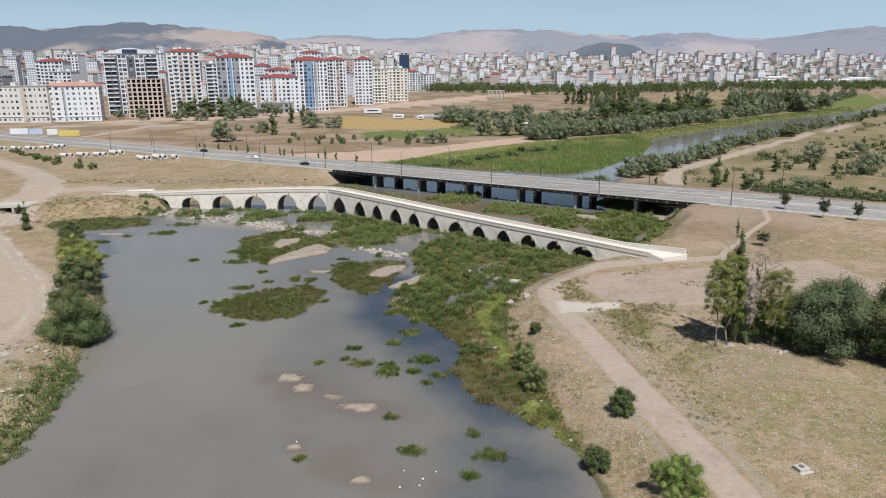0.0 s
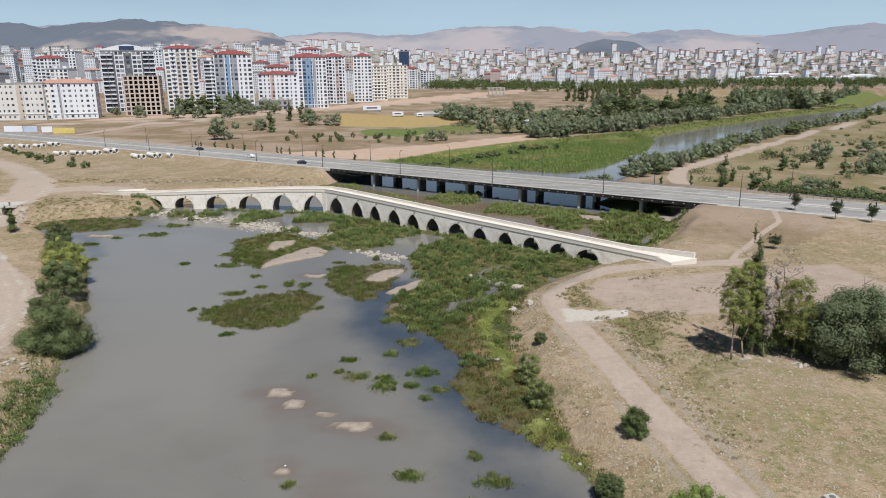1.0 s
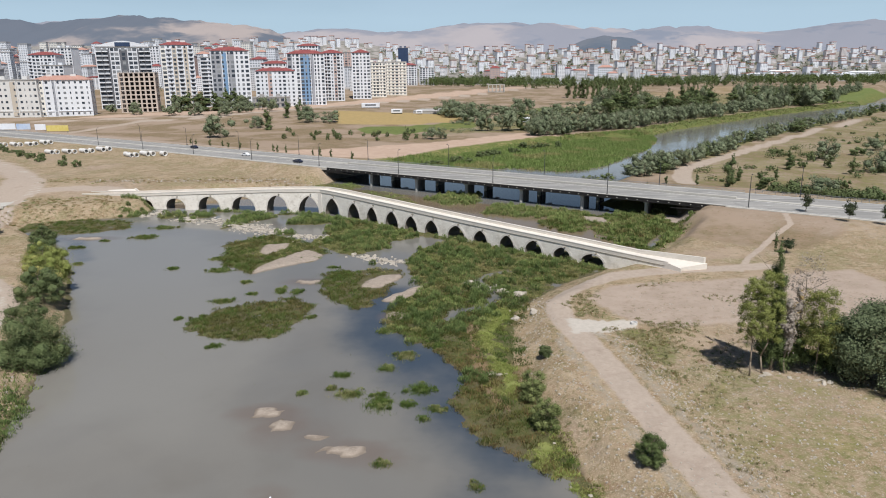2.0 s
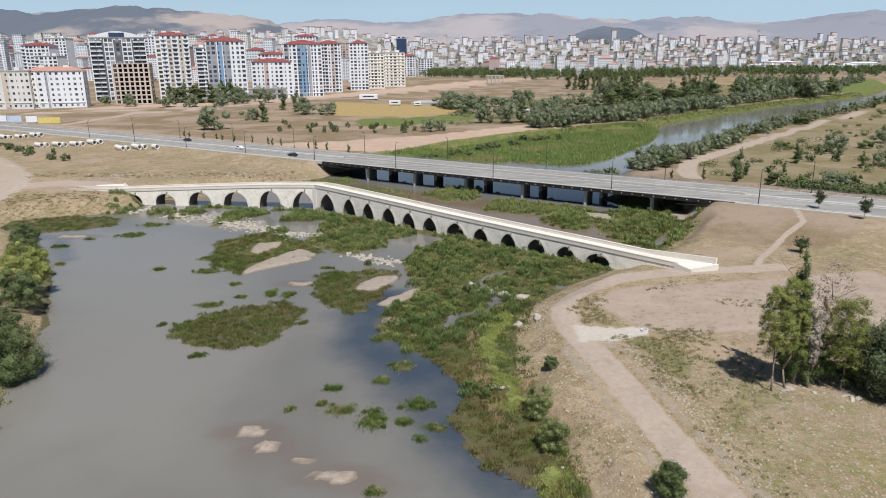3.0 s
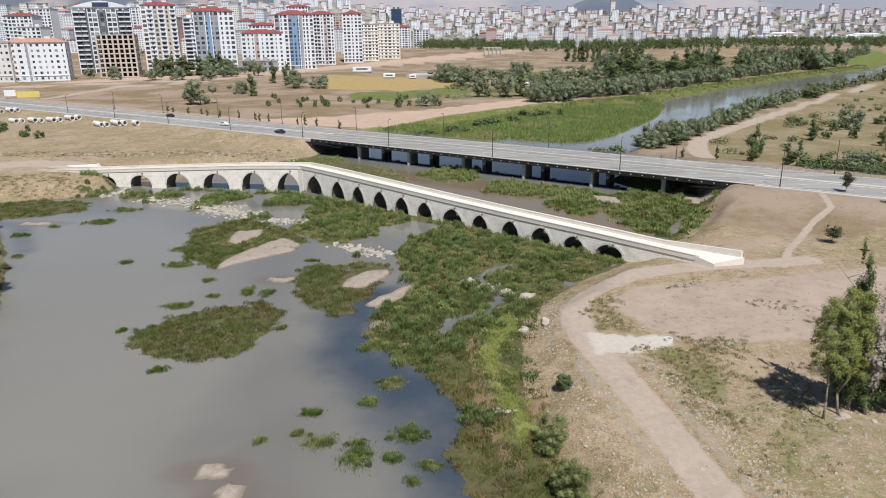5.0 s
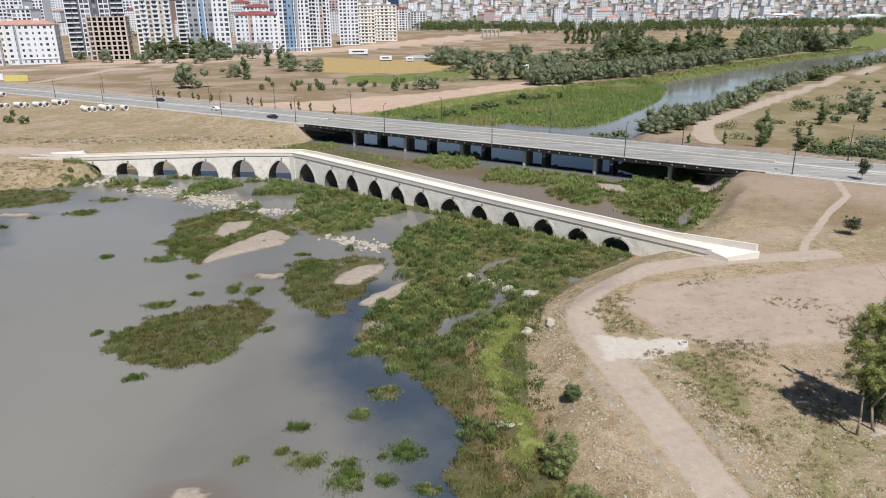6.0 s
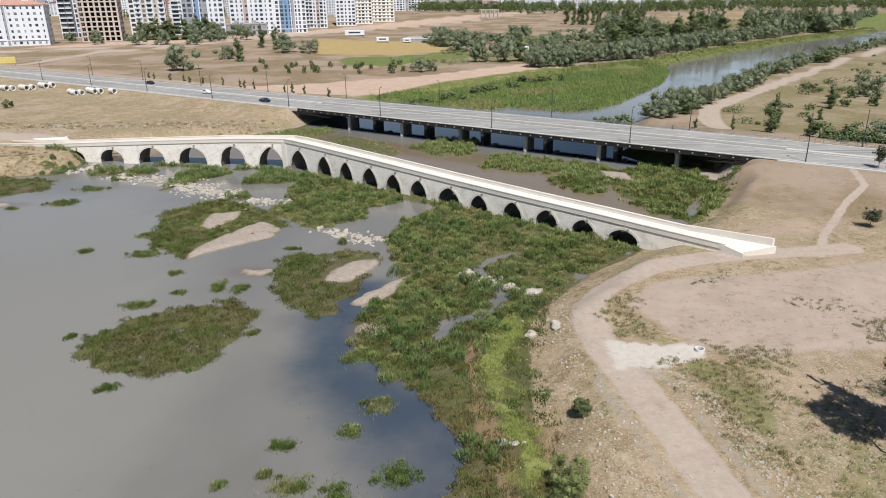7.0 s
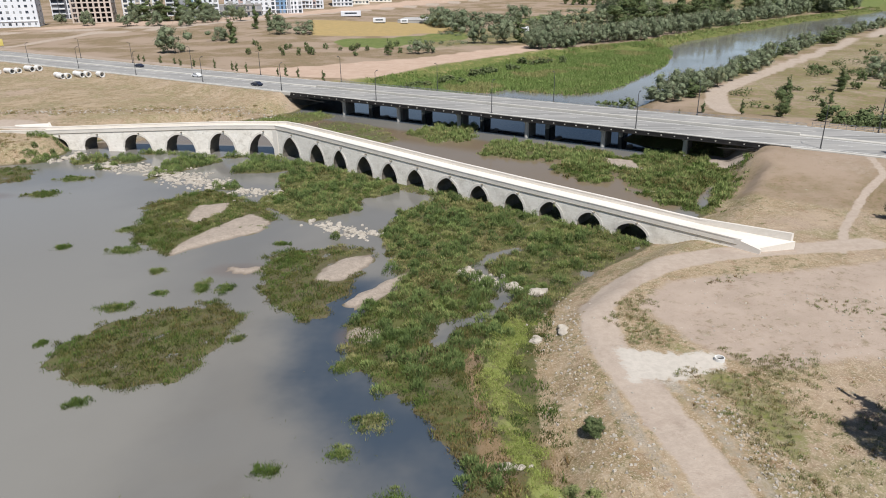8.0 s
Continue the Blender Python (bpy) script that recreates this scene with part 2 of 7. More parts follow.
POLE = plain("dark_pole_paint", (0.045, 0.045, 0.048), (0.07, 0.07, 0.072), 0.5, 5.0, 0.6)
PIPE = plain("pipe_concrete", (0.58, 0.565, 0.54), (0.68, 0.665, 0.64), 0.6, 3.0)
SAND = plain("river_sand", (0.46, 0.385, 0.30), (0.55, 0.47, 0.38), 0.4, 3.0, 0.95, 0.4)
ROCK = plain("pale_rock", (0.31, 0.275, 0.23), (0.45, 0.405, 0.345), 0.7, 4.0, 0.9, 0.5)
BARK = plain("bark", (0.16, 0.125, 0.09), (0.26, 0.215, 0.165), 1.5, 8.0, 0.9, 0.5)
WILLOW = foliage("willow_leaves", (0.11, 0.135, 0.075), (0.20, 0.225, 0.14), (0.18, 0.18, 0.10), 0.0)
WILLOWDARK = foliage("grey_green_willow_leaves", (0.075, 0.098, 0.05), (0.14, 0.17, 0.09), (0.15, 0.15, 0.08), 0.0)
POPLAR = foliage("poplar_leaves", (0.05, 0.073, 0.024), (0.12, 0.152, 0.058), (0.15, 0.14, 0.05), 0.0)
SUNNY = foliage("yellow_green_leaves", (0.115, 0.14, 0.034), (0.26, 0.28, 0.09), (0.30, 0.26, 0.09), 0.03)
BANKBUSH = foliage("bank_bush_leaves", (0.095, 0.12, 0.04), (0.205, 0.23, 0.09), (0.2, 0.19, 0.1), 0.0)
GREENBUSH = foliage("fresh_green_leaves", (0.06, 0.10, 0.025), (0.17, 0.225, 0.06), (0.2, 0.2, 0.07), 0.0)
MOSS = foliage("marsh_mat", (0.05, 0.064, 0.017), (0.118, 0.132, 0.036), (0.17, 0.125, 0.055), 0.09)
MEADOW = foliage("yellow_green_grass", (0.15, 0.17, 0.055), (0.28, 0.285, 0.115), (0.32, 0.265, 0.13), 0.10)
TWIGS = foliage("grey_twigs", (0.22, 0.19, 0.16), (0.34, 0.30, 0.26), (0.30, 0.22, 0.10), 0.05)
TWIGSGREEN = foliage("dry_shrub_leaves", (0.09, 0.085, 0.04), (0.19, 0.17, 0.085), (0.17, 0.12, 0.07), 0.2)
SHRUB = foliage("shrub_leaves", (0.06, 0.084, 0.032), (0.125, 0.152, 0.066), (0.16, 0.15, 0.07), 0.03)
PINE = foliage("pine_needles", (0.03, 0.045, 0.022), (0.07, 0.085, 0.045), (0.11, 0.09, 0.06), 0.0)
REED = foliage("reeds", (0.105, 0.15, 0.045), (0.25, 0.305, 0.105), (0.31, 0.27, 0.12), 0.06)
TALLREED = foliage("tall_reeds", (0.07, 0.11, 0.036), (0.18, 0.235, 0.08), (0.22, 0.21, 0.085), 0.02)
REEDDARK = foliage("dark_reeds", (0.042, 0.076, 0.018), (0.12, 0.168, 0.042), (0.20, 0.165, 0.07), 0.05)
HOARY = foliage("hoary_weeds", (0.17, 0.175, 0.085), (0.30, 0.29, 0.155), (0.34, 0.28, 0.17), 0.2, 0.85)
FARREED = foliage("sunlit_reeds", (0.10, 0.155, 0.04), (0.205, 0.27, 0.085), (0.26, 0.26, 0.11), 0.04)
SEDGE = foliage("sedge", (0.10, 0.135, 0.04), (0.22, 0.25, 0.095), (0.28, 0.255, 0.125), 0.08)
RUSTREED = foliage("autumn_reeds", (0.14, 0.10, 0.045), (0.27, 0.18, 0.085), (0.16, 0.17, 0.06), 0.15)
RUSTMAT = foliage("brown_marsh_mat", (0.085, 0.062, 0.026), (0.165, 0.115, 0.05), (0.10, 0.11, 0.036), 0.12)
LIME = foliage("bright_ground_cover", (0.155, 0.20, 0.045), (0.30, 0.335, 0.10), (0.30, 0.26, 0.12), 0.06)
STRAW = foliage("dry_grass", (0.30, 0.24, 0.13), (0.42, 0.35, 0.21), (0.20, 0.19, 0.09), 0.05, 0.8)
# pale glass: reflected sky and haze are painted into its colour
FARGLASS = Net("glass_with_sky_and_haze", 0.3).done((0.26, 0.28, 0.31))


def glass_material():
    """Panes, some paler for curtains and for sky reflection painted into the colour."""
    n = Net("window_glass", 0.2)
    return n.done(n.mix(n.ramp(n.random(), 0.5, 1.0), (0.045, 0.055, 0.07), (0.28, 0.29, 0.30)))


GLASS = glass_material()
# weathered stone, darkened further for the shade inside the arches
SOFFIT = plain("weathered_shaded_vault_stone", (0.13, 0.115, 0.095), (0.19, 0.17, 0.14), 0.6, 3.0)
# concrete darkened to stand in for shade
SHADEDCONCRETE = plain("shaded_concrete", (0.11, 0.105, 0.10), (0.16, 0.155, 0.145), 0.5, 3.0)
# near-black that imitates shade inside hollow things
SHADEVOID = Net("interior_shade", 0.9).done((0.03, 0.028, 0.026))
REDROOF = plain("red_roof_tiles", (0.19, 0.05, 0.05), (0.27, 0.085, 0.08), 0.3, 2.0)
ORANGEROOF = plain("faded_roof_tiles", (0.38, 0.21, 0.165), (0.45, 0.27, 0.22), 0.3, 2.0)
GREYROOF = plain("flat_roof", (0.30, 0.29, 0.28), (0.38, 0.37, 0.36), 0.2, 2.0)
WHITE = plain("white_render", (0.64, 0.655, 0.69), (0.715, 0.73, 0.76), 0.08, 1.0)
PALE = plain("off_white_render", (0.60, 0.59, 0.575), (0.68, 0.67, 0.65), 0.08, 1.0)
CREAM = plain("cream_render", (0.70, 0.67, 0.61), (0.75, 0.72, 0.66), 0.08, 1.0)
BEIGE = plain("beige_render", (0.50, 0.445, 0.375), (0.56, 0.50, 0.43), 0.08, 1.0)
SLATE = plain("grey_cladding", (0.28, 0.29, 0.32), (0.34, 0.35, 0.38), 0.08, 1.0)
BLUE = plain("blue_cladding", (0.16, 0.27, 0.43), (0.22, 0.34, 0.50), 0.08, 1.0)
# dark grey that stands in for shade in balcony recesses
RECESSDARK = plain("balcony_recess_shade", (0.11, 0.115, 0.13), (0.16, 0.165, 0.18), 0.08, 1.0)
NAVY = plain("dark_blue_glazing", (0.03, 0.05, 0.10), (0.05, 0.075, 0.14), 0.08, 1.0, 0.3)
PINK = plain("red_brown_render", (0.46, 0.33, 0.29), (0.53, 0.40, 0.36), 0.08, 1.0)


def town_wall():
    n = Net("town_render", 0.85)
    return n.done(n.mix(n.ramp(n.island(), 0.6, 1.0), n.mix(n.noise(0.05, 2), (0.82, 0.84, 0.88), (0.73, 0.74, 0.76)), (0.62, 0.55, 0.52)))


TOWNWALL = town_wall()
BROWN = plain("brown_concrete_frame", (0.50, 0.42, 0.36), (0.58, 0.50, 0.44), 0.2, 1.5)


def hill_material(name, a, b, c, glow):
    """A far backdrop: dry grass, scrub and fields, with cloud shadow and haze painted in."""
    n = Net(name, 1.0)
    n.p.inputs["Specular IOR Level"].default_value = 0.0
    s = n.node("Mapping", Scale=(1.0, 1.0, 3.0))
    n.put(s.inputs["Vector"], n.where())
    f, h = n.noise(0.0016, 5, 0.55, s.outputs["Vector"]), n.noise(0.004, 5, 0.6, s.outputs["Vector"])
    # the darker patches stand in for cloud shadow on the slopes
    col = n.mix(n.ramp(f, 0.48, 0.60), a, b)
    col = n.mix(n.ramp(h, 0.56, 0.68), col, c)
    # haze imitated by a faint blue emission
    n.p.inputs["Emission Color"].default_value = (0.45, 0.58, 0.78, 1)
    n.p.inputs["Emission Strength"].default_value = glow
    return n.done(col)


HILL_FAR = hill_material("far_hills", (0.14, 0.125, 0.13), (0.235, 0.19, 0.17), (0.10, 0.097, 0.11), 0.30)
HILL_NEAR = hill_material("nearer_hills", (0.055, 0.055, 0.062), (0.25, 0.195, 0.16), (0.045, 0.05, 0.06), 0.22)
HILL_DARK = hill_material("low_dark_hill", (0.045, 0.05, 0.058), (0.075, 0.07, 0.07), (0.035, 0.04, 0.048), 0.23)

# ---- meshes ----


def part(name, bm, material, parent=None, label="", smooth=False):
    """Links a bmesh as one mesh object under a thing or a part."""
    me = bpy.data.meshes.new(name)
    bm.to_mesh(me)
    bm.free()
    me.materials.append(material)
    if smooth:
        me.polygons.foreach_set("use_smooth", [True] * len(me.polygons))
    ob = new(name, me)
    ob.parent = parent
    return tagged(ob, label)


def raw(name, verts, faces, material, parent=None, label="", smooth=False):
    """The same from arrays of corners and faces."""
    me = bpy.data.meshes.new(name)
    me.from_pydata([tuple(v) for v in verts], [], [tuple(f) for f in faces])
    me.materials.append(material)
    if smooth:
        me.polygons.foreach_set("use_smooth", [True] * len(me.polygons))
    ob = new(name, me)
    ob.parent = parent
    return tagged(ob, label)


def again(name, ob, parent, m):
    """Another part on the mesh of ob."""
    o = new(name, ob.data)
    o.parent = parent
    o.matrix_basis = m
    return o


def thing(name, m, label, category, group="", kind=""):
    ob = new(name)
    ob.matrix_basis = m
    return tagged(ob, label, category, group, kind)


def box(bm, x0, x1, y0, y1, z0, z1, bevel=0.0):
    r = bmesh.ops.create_cube(bm, size=1)
    bmesh.ops.scale(bm, vec=(x1 - x0, y1 - y0, z1 - z0), verts=r["verts"])
    bmesh.ops.translate(bm, vec=((x0 + x1) / 2, (y0 + y1) / 2, (z0 + z1) / 2), verts=r["verts"])
    if bevel:
        es = list({e for v in r["verts"] for e in v.link_edges})
        bmesh.ops.bevel(bm, geom=es, offset=bevel, segments=1, affect="EDGES")
    return bm


def cube(*a, bevel=0.0):
    return box(bmesh.new(), *a, bevel=bevel)


def tube(bm, a, b, r0, r1, n=8):
    """A tapered round bar from a to b."""
    a, b = Vector(a), Vector(b)
    q = (b - a).to_track_quat("Z", "Y").to_matrix()
    rings = []
    for c, r in ((a, r0), (b, r1)):
        rings.append([bm.verts.new(c + q @ Vector((r * math.cos(2 * math.pi * i / n), r * math.sin(2 * math.pi * i / n), 0))) for i in range(n)])
    for i in range(n):
        bm.faces.new((rings[0][i], rings[0][(i + 1) % n], rings[1][(i + 1) % n], rings[1][i]))
    bm.faces.new(rings[1])
    bm.faces.new(rings[0][::-1])
    return bm


# ---- plan ----
BEND = Vector((-42.1, 212.5))
BL, BR = Vector((0.988, -0.152)).normalized(), Vector((0.779, -0.627)).normalized()
HD = Vector((0.8405, -0.542)).normalized()
HN = Vector((-HD.y, HD.x))


def on_bridge(s, off, z):
    """A place on the old bridge: s along it from the bend, off across it from the downstream face."""
    nl, nr = Vector((-BL.y, BL.x)), Vector((-BR.y, BR.x))
    if abs(s) < 1e-6:
        m = (nl + nr).normalized()
        p = BEND + m * (off / m.dot(nl))
    else:
        p = BEND + (BL * s + nl * off if s < 0 else BR * s + nr * off)
    return Vector((p.x, p.y, z))


def on_road(u, n, z=5.6):
    p = HD * u + HN * n
    return Vector((p.x, p.y, z))


WET = [(-50, -300), (-51, 62), (-53, 77), (-57, 87), (-60, 97), (-68.5, 119), (-84, 148), (-100, 171), (-114, 183), (-122, 189), (-124, 198),
       (-114, 203), (-99, 207), (-97, 216), (-98, 228), (-80, 246), (-62, 257), (-50, 269), (-45, 292), (-42, 318), (-20, 325), (5, 366), (30, 392), (58, 422), (92, 442),
       (121, 452), (152, 500), (188, 538), (284, 645), (458, 812), (560, 950), (900, 1420), (925, 1330), (600, 925), (385, 675), (240, 506), (154, 402), (104, 333), (79, 298),
       (58, 268), (66, 240), (68, 225), (64, 205), (58, 186), (48, 168), (38, 158), (28, 147), (21, 141)]
WET += [(15, 132), (10, 125), (9, 113), (8, 102), (9, 90), (12, 80), (14.5, 67), (17, 50), (22, -300)]
REEDBED = [(26, 144.5), (31, 152), (20, 161.5), (6.2, 173.1), (1, 177.5), (-1.3, 177.1), (-8.7, 169.2), (-11.8, 157.4),
           (-9.6, 148), (-7.1, 138.5), (-13.2, 124.6), (-11, 114.5), (-3.5, 107), (1.4, 97), (-0.5, 89), (1.8, 81), (8.7, 75.4), (12.6, 69.8), (16, 66), (14, 78), (11, 87), (11, 102), (11, 113), (14, 130), (20, 140)]
SPIT = [(-53.6, 155), (-58.7, 174), (-54, 181), (-48, 184), (-41.2, 179), (-34, 172), (-31, 165), (-33, 159), (-38, 154.5), (-44.6, 148.2), (-46.5, 150)]
SPIT_SAND = [(-44.6, 147.8), (-44.3, 153.5), (-40.2, 162.6), (-36.8, 168.2), (-31.9, 163.4), (-32.3, 159.1), (-38.2, 154)]
SPIT_SAND_B = [(-47.8, 165.3), (-48.3, 172.9), (-42.4, 175.1), (-42.5, 170.5), (-45.0, 163.2)]
BAR = [(-26.6, 135), (-28.5, 144.4), (-29.9, 147.4), (-25.2, 150.5), (-17.5, 152), (-12.4, 151.1), (-11.5, 147.9), (-11.5, 143), (-13.5, 136), (-14.5, 132.4), (-15.7, 126.9), (-19.6, 126), (-23.4, 129)]
BAR_SAND = [(-19.3, 138.3), (-18.9, 142.6), (-16.6, 146.2), (-11.5, 148.4), (-11.9, 143.9), (-15.4, 138.2)]
TIP_SAND = [(-14.2, 130.2), (-13.1, 133.4), (-9.8, 137.4), (-6.0, 141.0), (-7.6, 134.5), (-12.1, 128.9)]
ISLAND = [(-47, 115), (-46.6, 122.8), (-42.9, 126.2), (-38.3, 129.3), (-33.8, 131), (-30.5, 132.1), (-26.8, 128.1), (-26.2, 124), (-28, 117), (-28.5, 112.8), (-34, 109.8), (-42.4, 112)]
MID_SAND = [(60.7, 208.5), (68.5, 204.5), (65.5, 194), (60.2, 198)]
MID_SAND_B = [(36.2, 206.8), (42.5, 204), (43.3, 196), (37.4, 200)]
SANDS = (SPIT_SAND, SPIT_SAND_B, BAR_SAND, TIP_SAND, MID_SAND, MID_SAND_B)
UPPER_REEDS = [(-34, 326), (-6, 352), (26, 391), (56, 424), (80, 446), (112, 468), (126, 462), (121, 432), (108, 396), (98, 372), (76, 334), (65, 314), (53, 301), (42, 298), (22, 310), (14, 302), (-2, 306), (-16, 318)]
MID_RIGHT = [(22.1, 196.6), (28.8, 209), (36.8, 214), (42, 207), (50, 212), (61, 214), (67.3, 201), (63, 190), (54, 175), (47.3, 165), (43, 170), (37.1, 178.4), (36.7, 186.8), (29.2, 187)]
MID_SMALL = [(-12, 236), (-3, 248), (8, 248), (6, 228), (-3, 224)]
UNDER = [tuple(on_bridge(s, o, 0)[:2]) for s, o in ((9, -3), (9, 8), (50, 9), (97, 8), (97, -3))]
MID_LEFT = [(-60, 256), (-52, 267), (-42, 270), (-35, 262), (-44, 252), (-56, 250), (-72, 244), (-70, 249)]
LEFT_WEEDS = [(-122, 190), (-122, 199), (-112, 205), (-97, 203), (-92, 194), (-100, 187), (-112, 184)]

def oval(x, y, a, b):
    return [(x + a * math.cos(k * 0.7), y + b * math.sin(k * 0.7)) for k in range(9)]


ARCH_WEEDS = [oval(-100, 211, 4.0, 4.2), oval(-87, 209.5, 4.6, 4.0), oval(-79.5, 202.4, 2.4, 2.2), oval(-78, 209.5, 4.6, 3.4), oval(-75, 216, 3.4, 1.3), oval(-53.8, 212, 3.2, 1.6),
              [(-65.8, 191.8), (-67.3, 202.3), (-66.9, 211), (-58, 212), (-54.3, 207), (-59.6, 200.4)], [(-48.8, 195.8), (-48.6, 203), (-46.5, 210), (-38, 206.6), (-33, 203), (-36.2, 198), (-46.3, 196)], oval(-46, 186, 3.0, 2.2)]
REED_PATCH = [(-37, 191.9), (-37, 199), (-31.8, 202), (-23.7, 196.5), (-21.4, 194), (-15.3, 190), (-9.1, 185), (-11, 180), (-16.9, 177), (-16.6, 170.7), (-19.7, 167.5), (-25.1, 162.8), (-31.3, 168.9), (-36.4, 172.3), (-37.6, 179.6), (-34.6, 183.4)]
# tufts standing in the river: x, y, half length, half depth
TUFTS = [(-16.1, 97.5, 1.4, 1.2), (-10, 99.8, 1.4, 1.3), (-7.5, 104.5, 2.1, 1.8), (-4.7, 93.1, 2.0, 2.3), (-9.8, 89.3, 2.0, 3.4), (-14.2, 91.4, 2.2, 1.6),
         (-6, 88.6, 1.2, 1.0), (-2.3, 87.4, 1.8, 0.8), (-20.8, 91.7, 0.7, 0.6), (-16.9, 93.1, 0.7, 0.8), (-63.5, 152.4, 1.5, 1.4),
         (-43.9, 142.2, 1.4, 1.2), (-44.8, 130, 2.8, 1.6), (-83.4, 182, 3.6, 2.4), (-82.7, 193.5, 3.6, 2.2), (-52.5, 150.5, 3.0, 1.8), (-40.3, 134.4, 1.1, 0.9), (-35.2, 137.2, 1.0, 2.0), (-31.5, 135.9, 1.0, 1.8), (-25.8, 121.3, 1.0, 0.8), (-56.4, 160.2, 2.0, 1.4), (-49.4, 120.5, 0.8, 0.7), (-27.5, 153, 1.6, 0.8), (-34, 161, 2.6, 0.8), (-24.5, 146, 3.0, 2.0)]
TUFTS += [(-95.9, 171.3, 1.8, 1.6), (-87.1, 156.2, 1.3, 1.5), (-34.9, 135.6, 1.0, 1.4), (-3.8, 84.9, 0.7, 0.6), (-4.6, 66.4, 2.0, 1.3), (4.6, 65.5, 2.4, 1.3),
          (1.9, 61.4, 1.3, 1.0), (-17.5, 64.6, 0.9, 0.6), (-8.1, 74.5, 1.2, 0.7), (2.7, 70.4, 0.7, 0.7), (-11.5, 115, 1.6, 2.0), (-38.5, 108, 1.6, 0.8), (-92, 178, 1.2, 0.8)]
SHOALS = [(-24.2, 86.4, 3.0, 1.6), (-21.4, 83.0, 2.2, 1.6), (-16.6, 80.3, 1.7, 0.8), (-12.6, 77.4, 3.4, 1.6), (-18.8, 67.2, 1.3, 0.8), (-98, 181, 5.0, 1.6), (-10.5, 122, 2, 2), (-30.9, 142.5, 3.2, 1.6), (-10, 60.5, 1.6, 0.8)]
SHOAL_TINT = [(-19, 81, 9, 5), (-10, 76, 6, 3.5), (-19, 69, 4, 2.5), (-12, 62.5, 6, 4), (-5, 60, 8, 4), (-13, 66, 6, 3), (-30.9, 142, 5, 3)]


MID_MORE = [(6.5, 211.8), (12, 226), (20, 226), (28, 220), (36, 215), (37.5, 210.7), (28.5, 207), (22, 203.6), (15.9, 207.5)]
BANK_REEDS = [(121, 450), (152, 498), (188, 536), (284, 643), (458, 810), (448, 822), (274, 656), (176, 549), (140, 510), (110, 464)]
MID_WEST = [(-40, 250), (-34, 258), (-18, 243), (-13, 226), (-22, 226), (-35, 238)]
RUST_EDGE = [(-4, 108), (1.5, 107), (3.5, 108), (4.6, 103), (6, 97), (11, 100), (13.5, 82), (16, 68), (8, 73), (0, 82), (-1, 90), (1, 97), (-3, 105)]
DRY_EDGE = [(7.6, 119), (12, 121), (14, 110), (13, 95), (9.6, 94), (8.2, 100), (6.8, 108)]
LIMES = ([(9, 128.5), (10.6, 124.5), (6.8, 115), (5.8, 107), (7.9, 100), (8.7, 96.9), (10.2, 93.9), (6.9, 91.2), (6.6, 96.8), (4.4, 105.1), (4.0, 115), (5.3, 122)],
         [(9.5, 78.8), (11.4, 79.8), (12.1, 76.9), (10.1, 74.9), (8.6, 75.9)], [(10.9, 74.1), (13.2, 72.6), (13.8, 69.1), (14.7, 66.5), (12.9, 67.8)])


def reach(poly, x, y):
    """Signed distance to a polygon, positive inside."""
    best, inside = np.full(x.shape, 1e9), np.zeros(x.shape, bool)
    for (x0, y0), (x1, y1) in zip(poly, poly[1:] + poly[:1]):
        dx, dy = x1 - x0, y1 - y0
        k = np.clip(((x - x0) * dx + (y - y0) * dy) / (dx * dx + dy * dy), 0, 1)
        best = np.minimum(best, np.hypot(x - x0 - k * dx, y - y0 - k * dy))
        inside ^= ((y0 > y) != (y1 > y)) & (x < (x1 - x0) * (y - y0) / ((y1 - y0) or 1e-9) + x0)
    return np.where(inside, best, -best)


def along(line, x, y):
    """Distance to a line of points."""
    best = np.full(x.shape, 1e9)
    for (x0, y0), (x1, y1) in zip(line, line[1:]):
        dx, dy = x1 - x0, y1 - y0
        k = np.clip(((x - x0) * dx + (y - y0) * dy) / (dx * dx + dy * dy), 0, 1)
        best = np.minimum(best, np.hypot(x - x0 - k * dx, y - y0 - k * dy))
    return best


def step(a, b, v):
    k = np.clip((v - a) / (b - a), 0, 1)
    return k * k * (3 - 2 * k)


def wave(x, y, size, seed=0.0):
    """Cheap rolling unevenness, -1 to 1."""
    a, b = x / size, y / size
    return (np.sin(a * 1.7 + 2.1 * np.sin(b * 1.3 + seed) + seed) + np.sin(b * 2.3 + 1.7 * np.sin(a * 1.9 - seed)) + 0.6 * np.sin(a * 4.1 - b * 3.3 + seed * 2)
            + 0.5 * np.sin(a * 7.3 + b * 6.1 + seed)) / 3.1


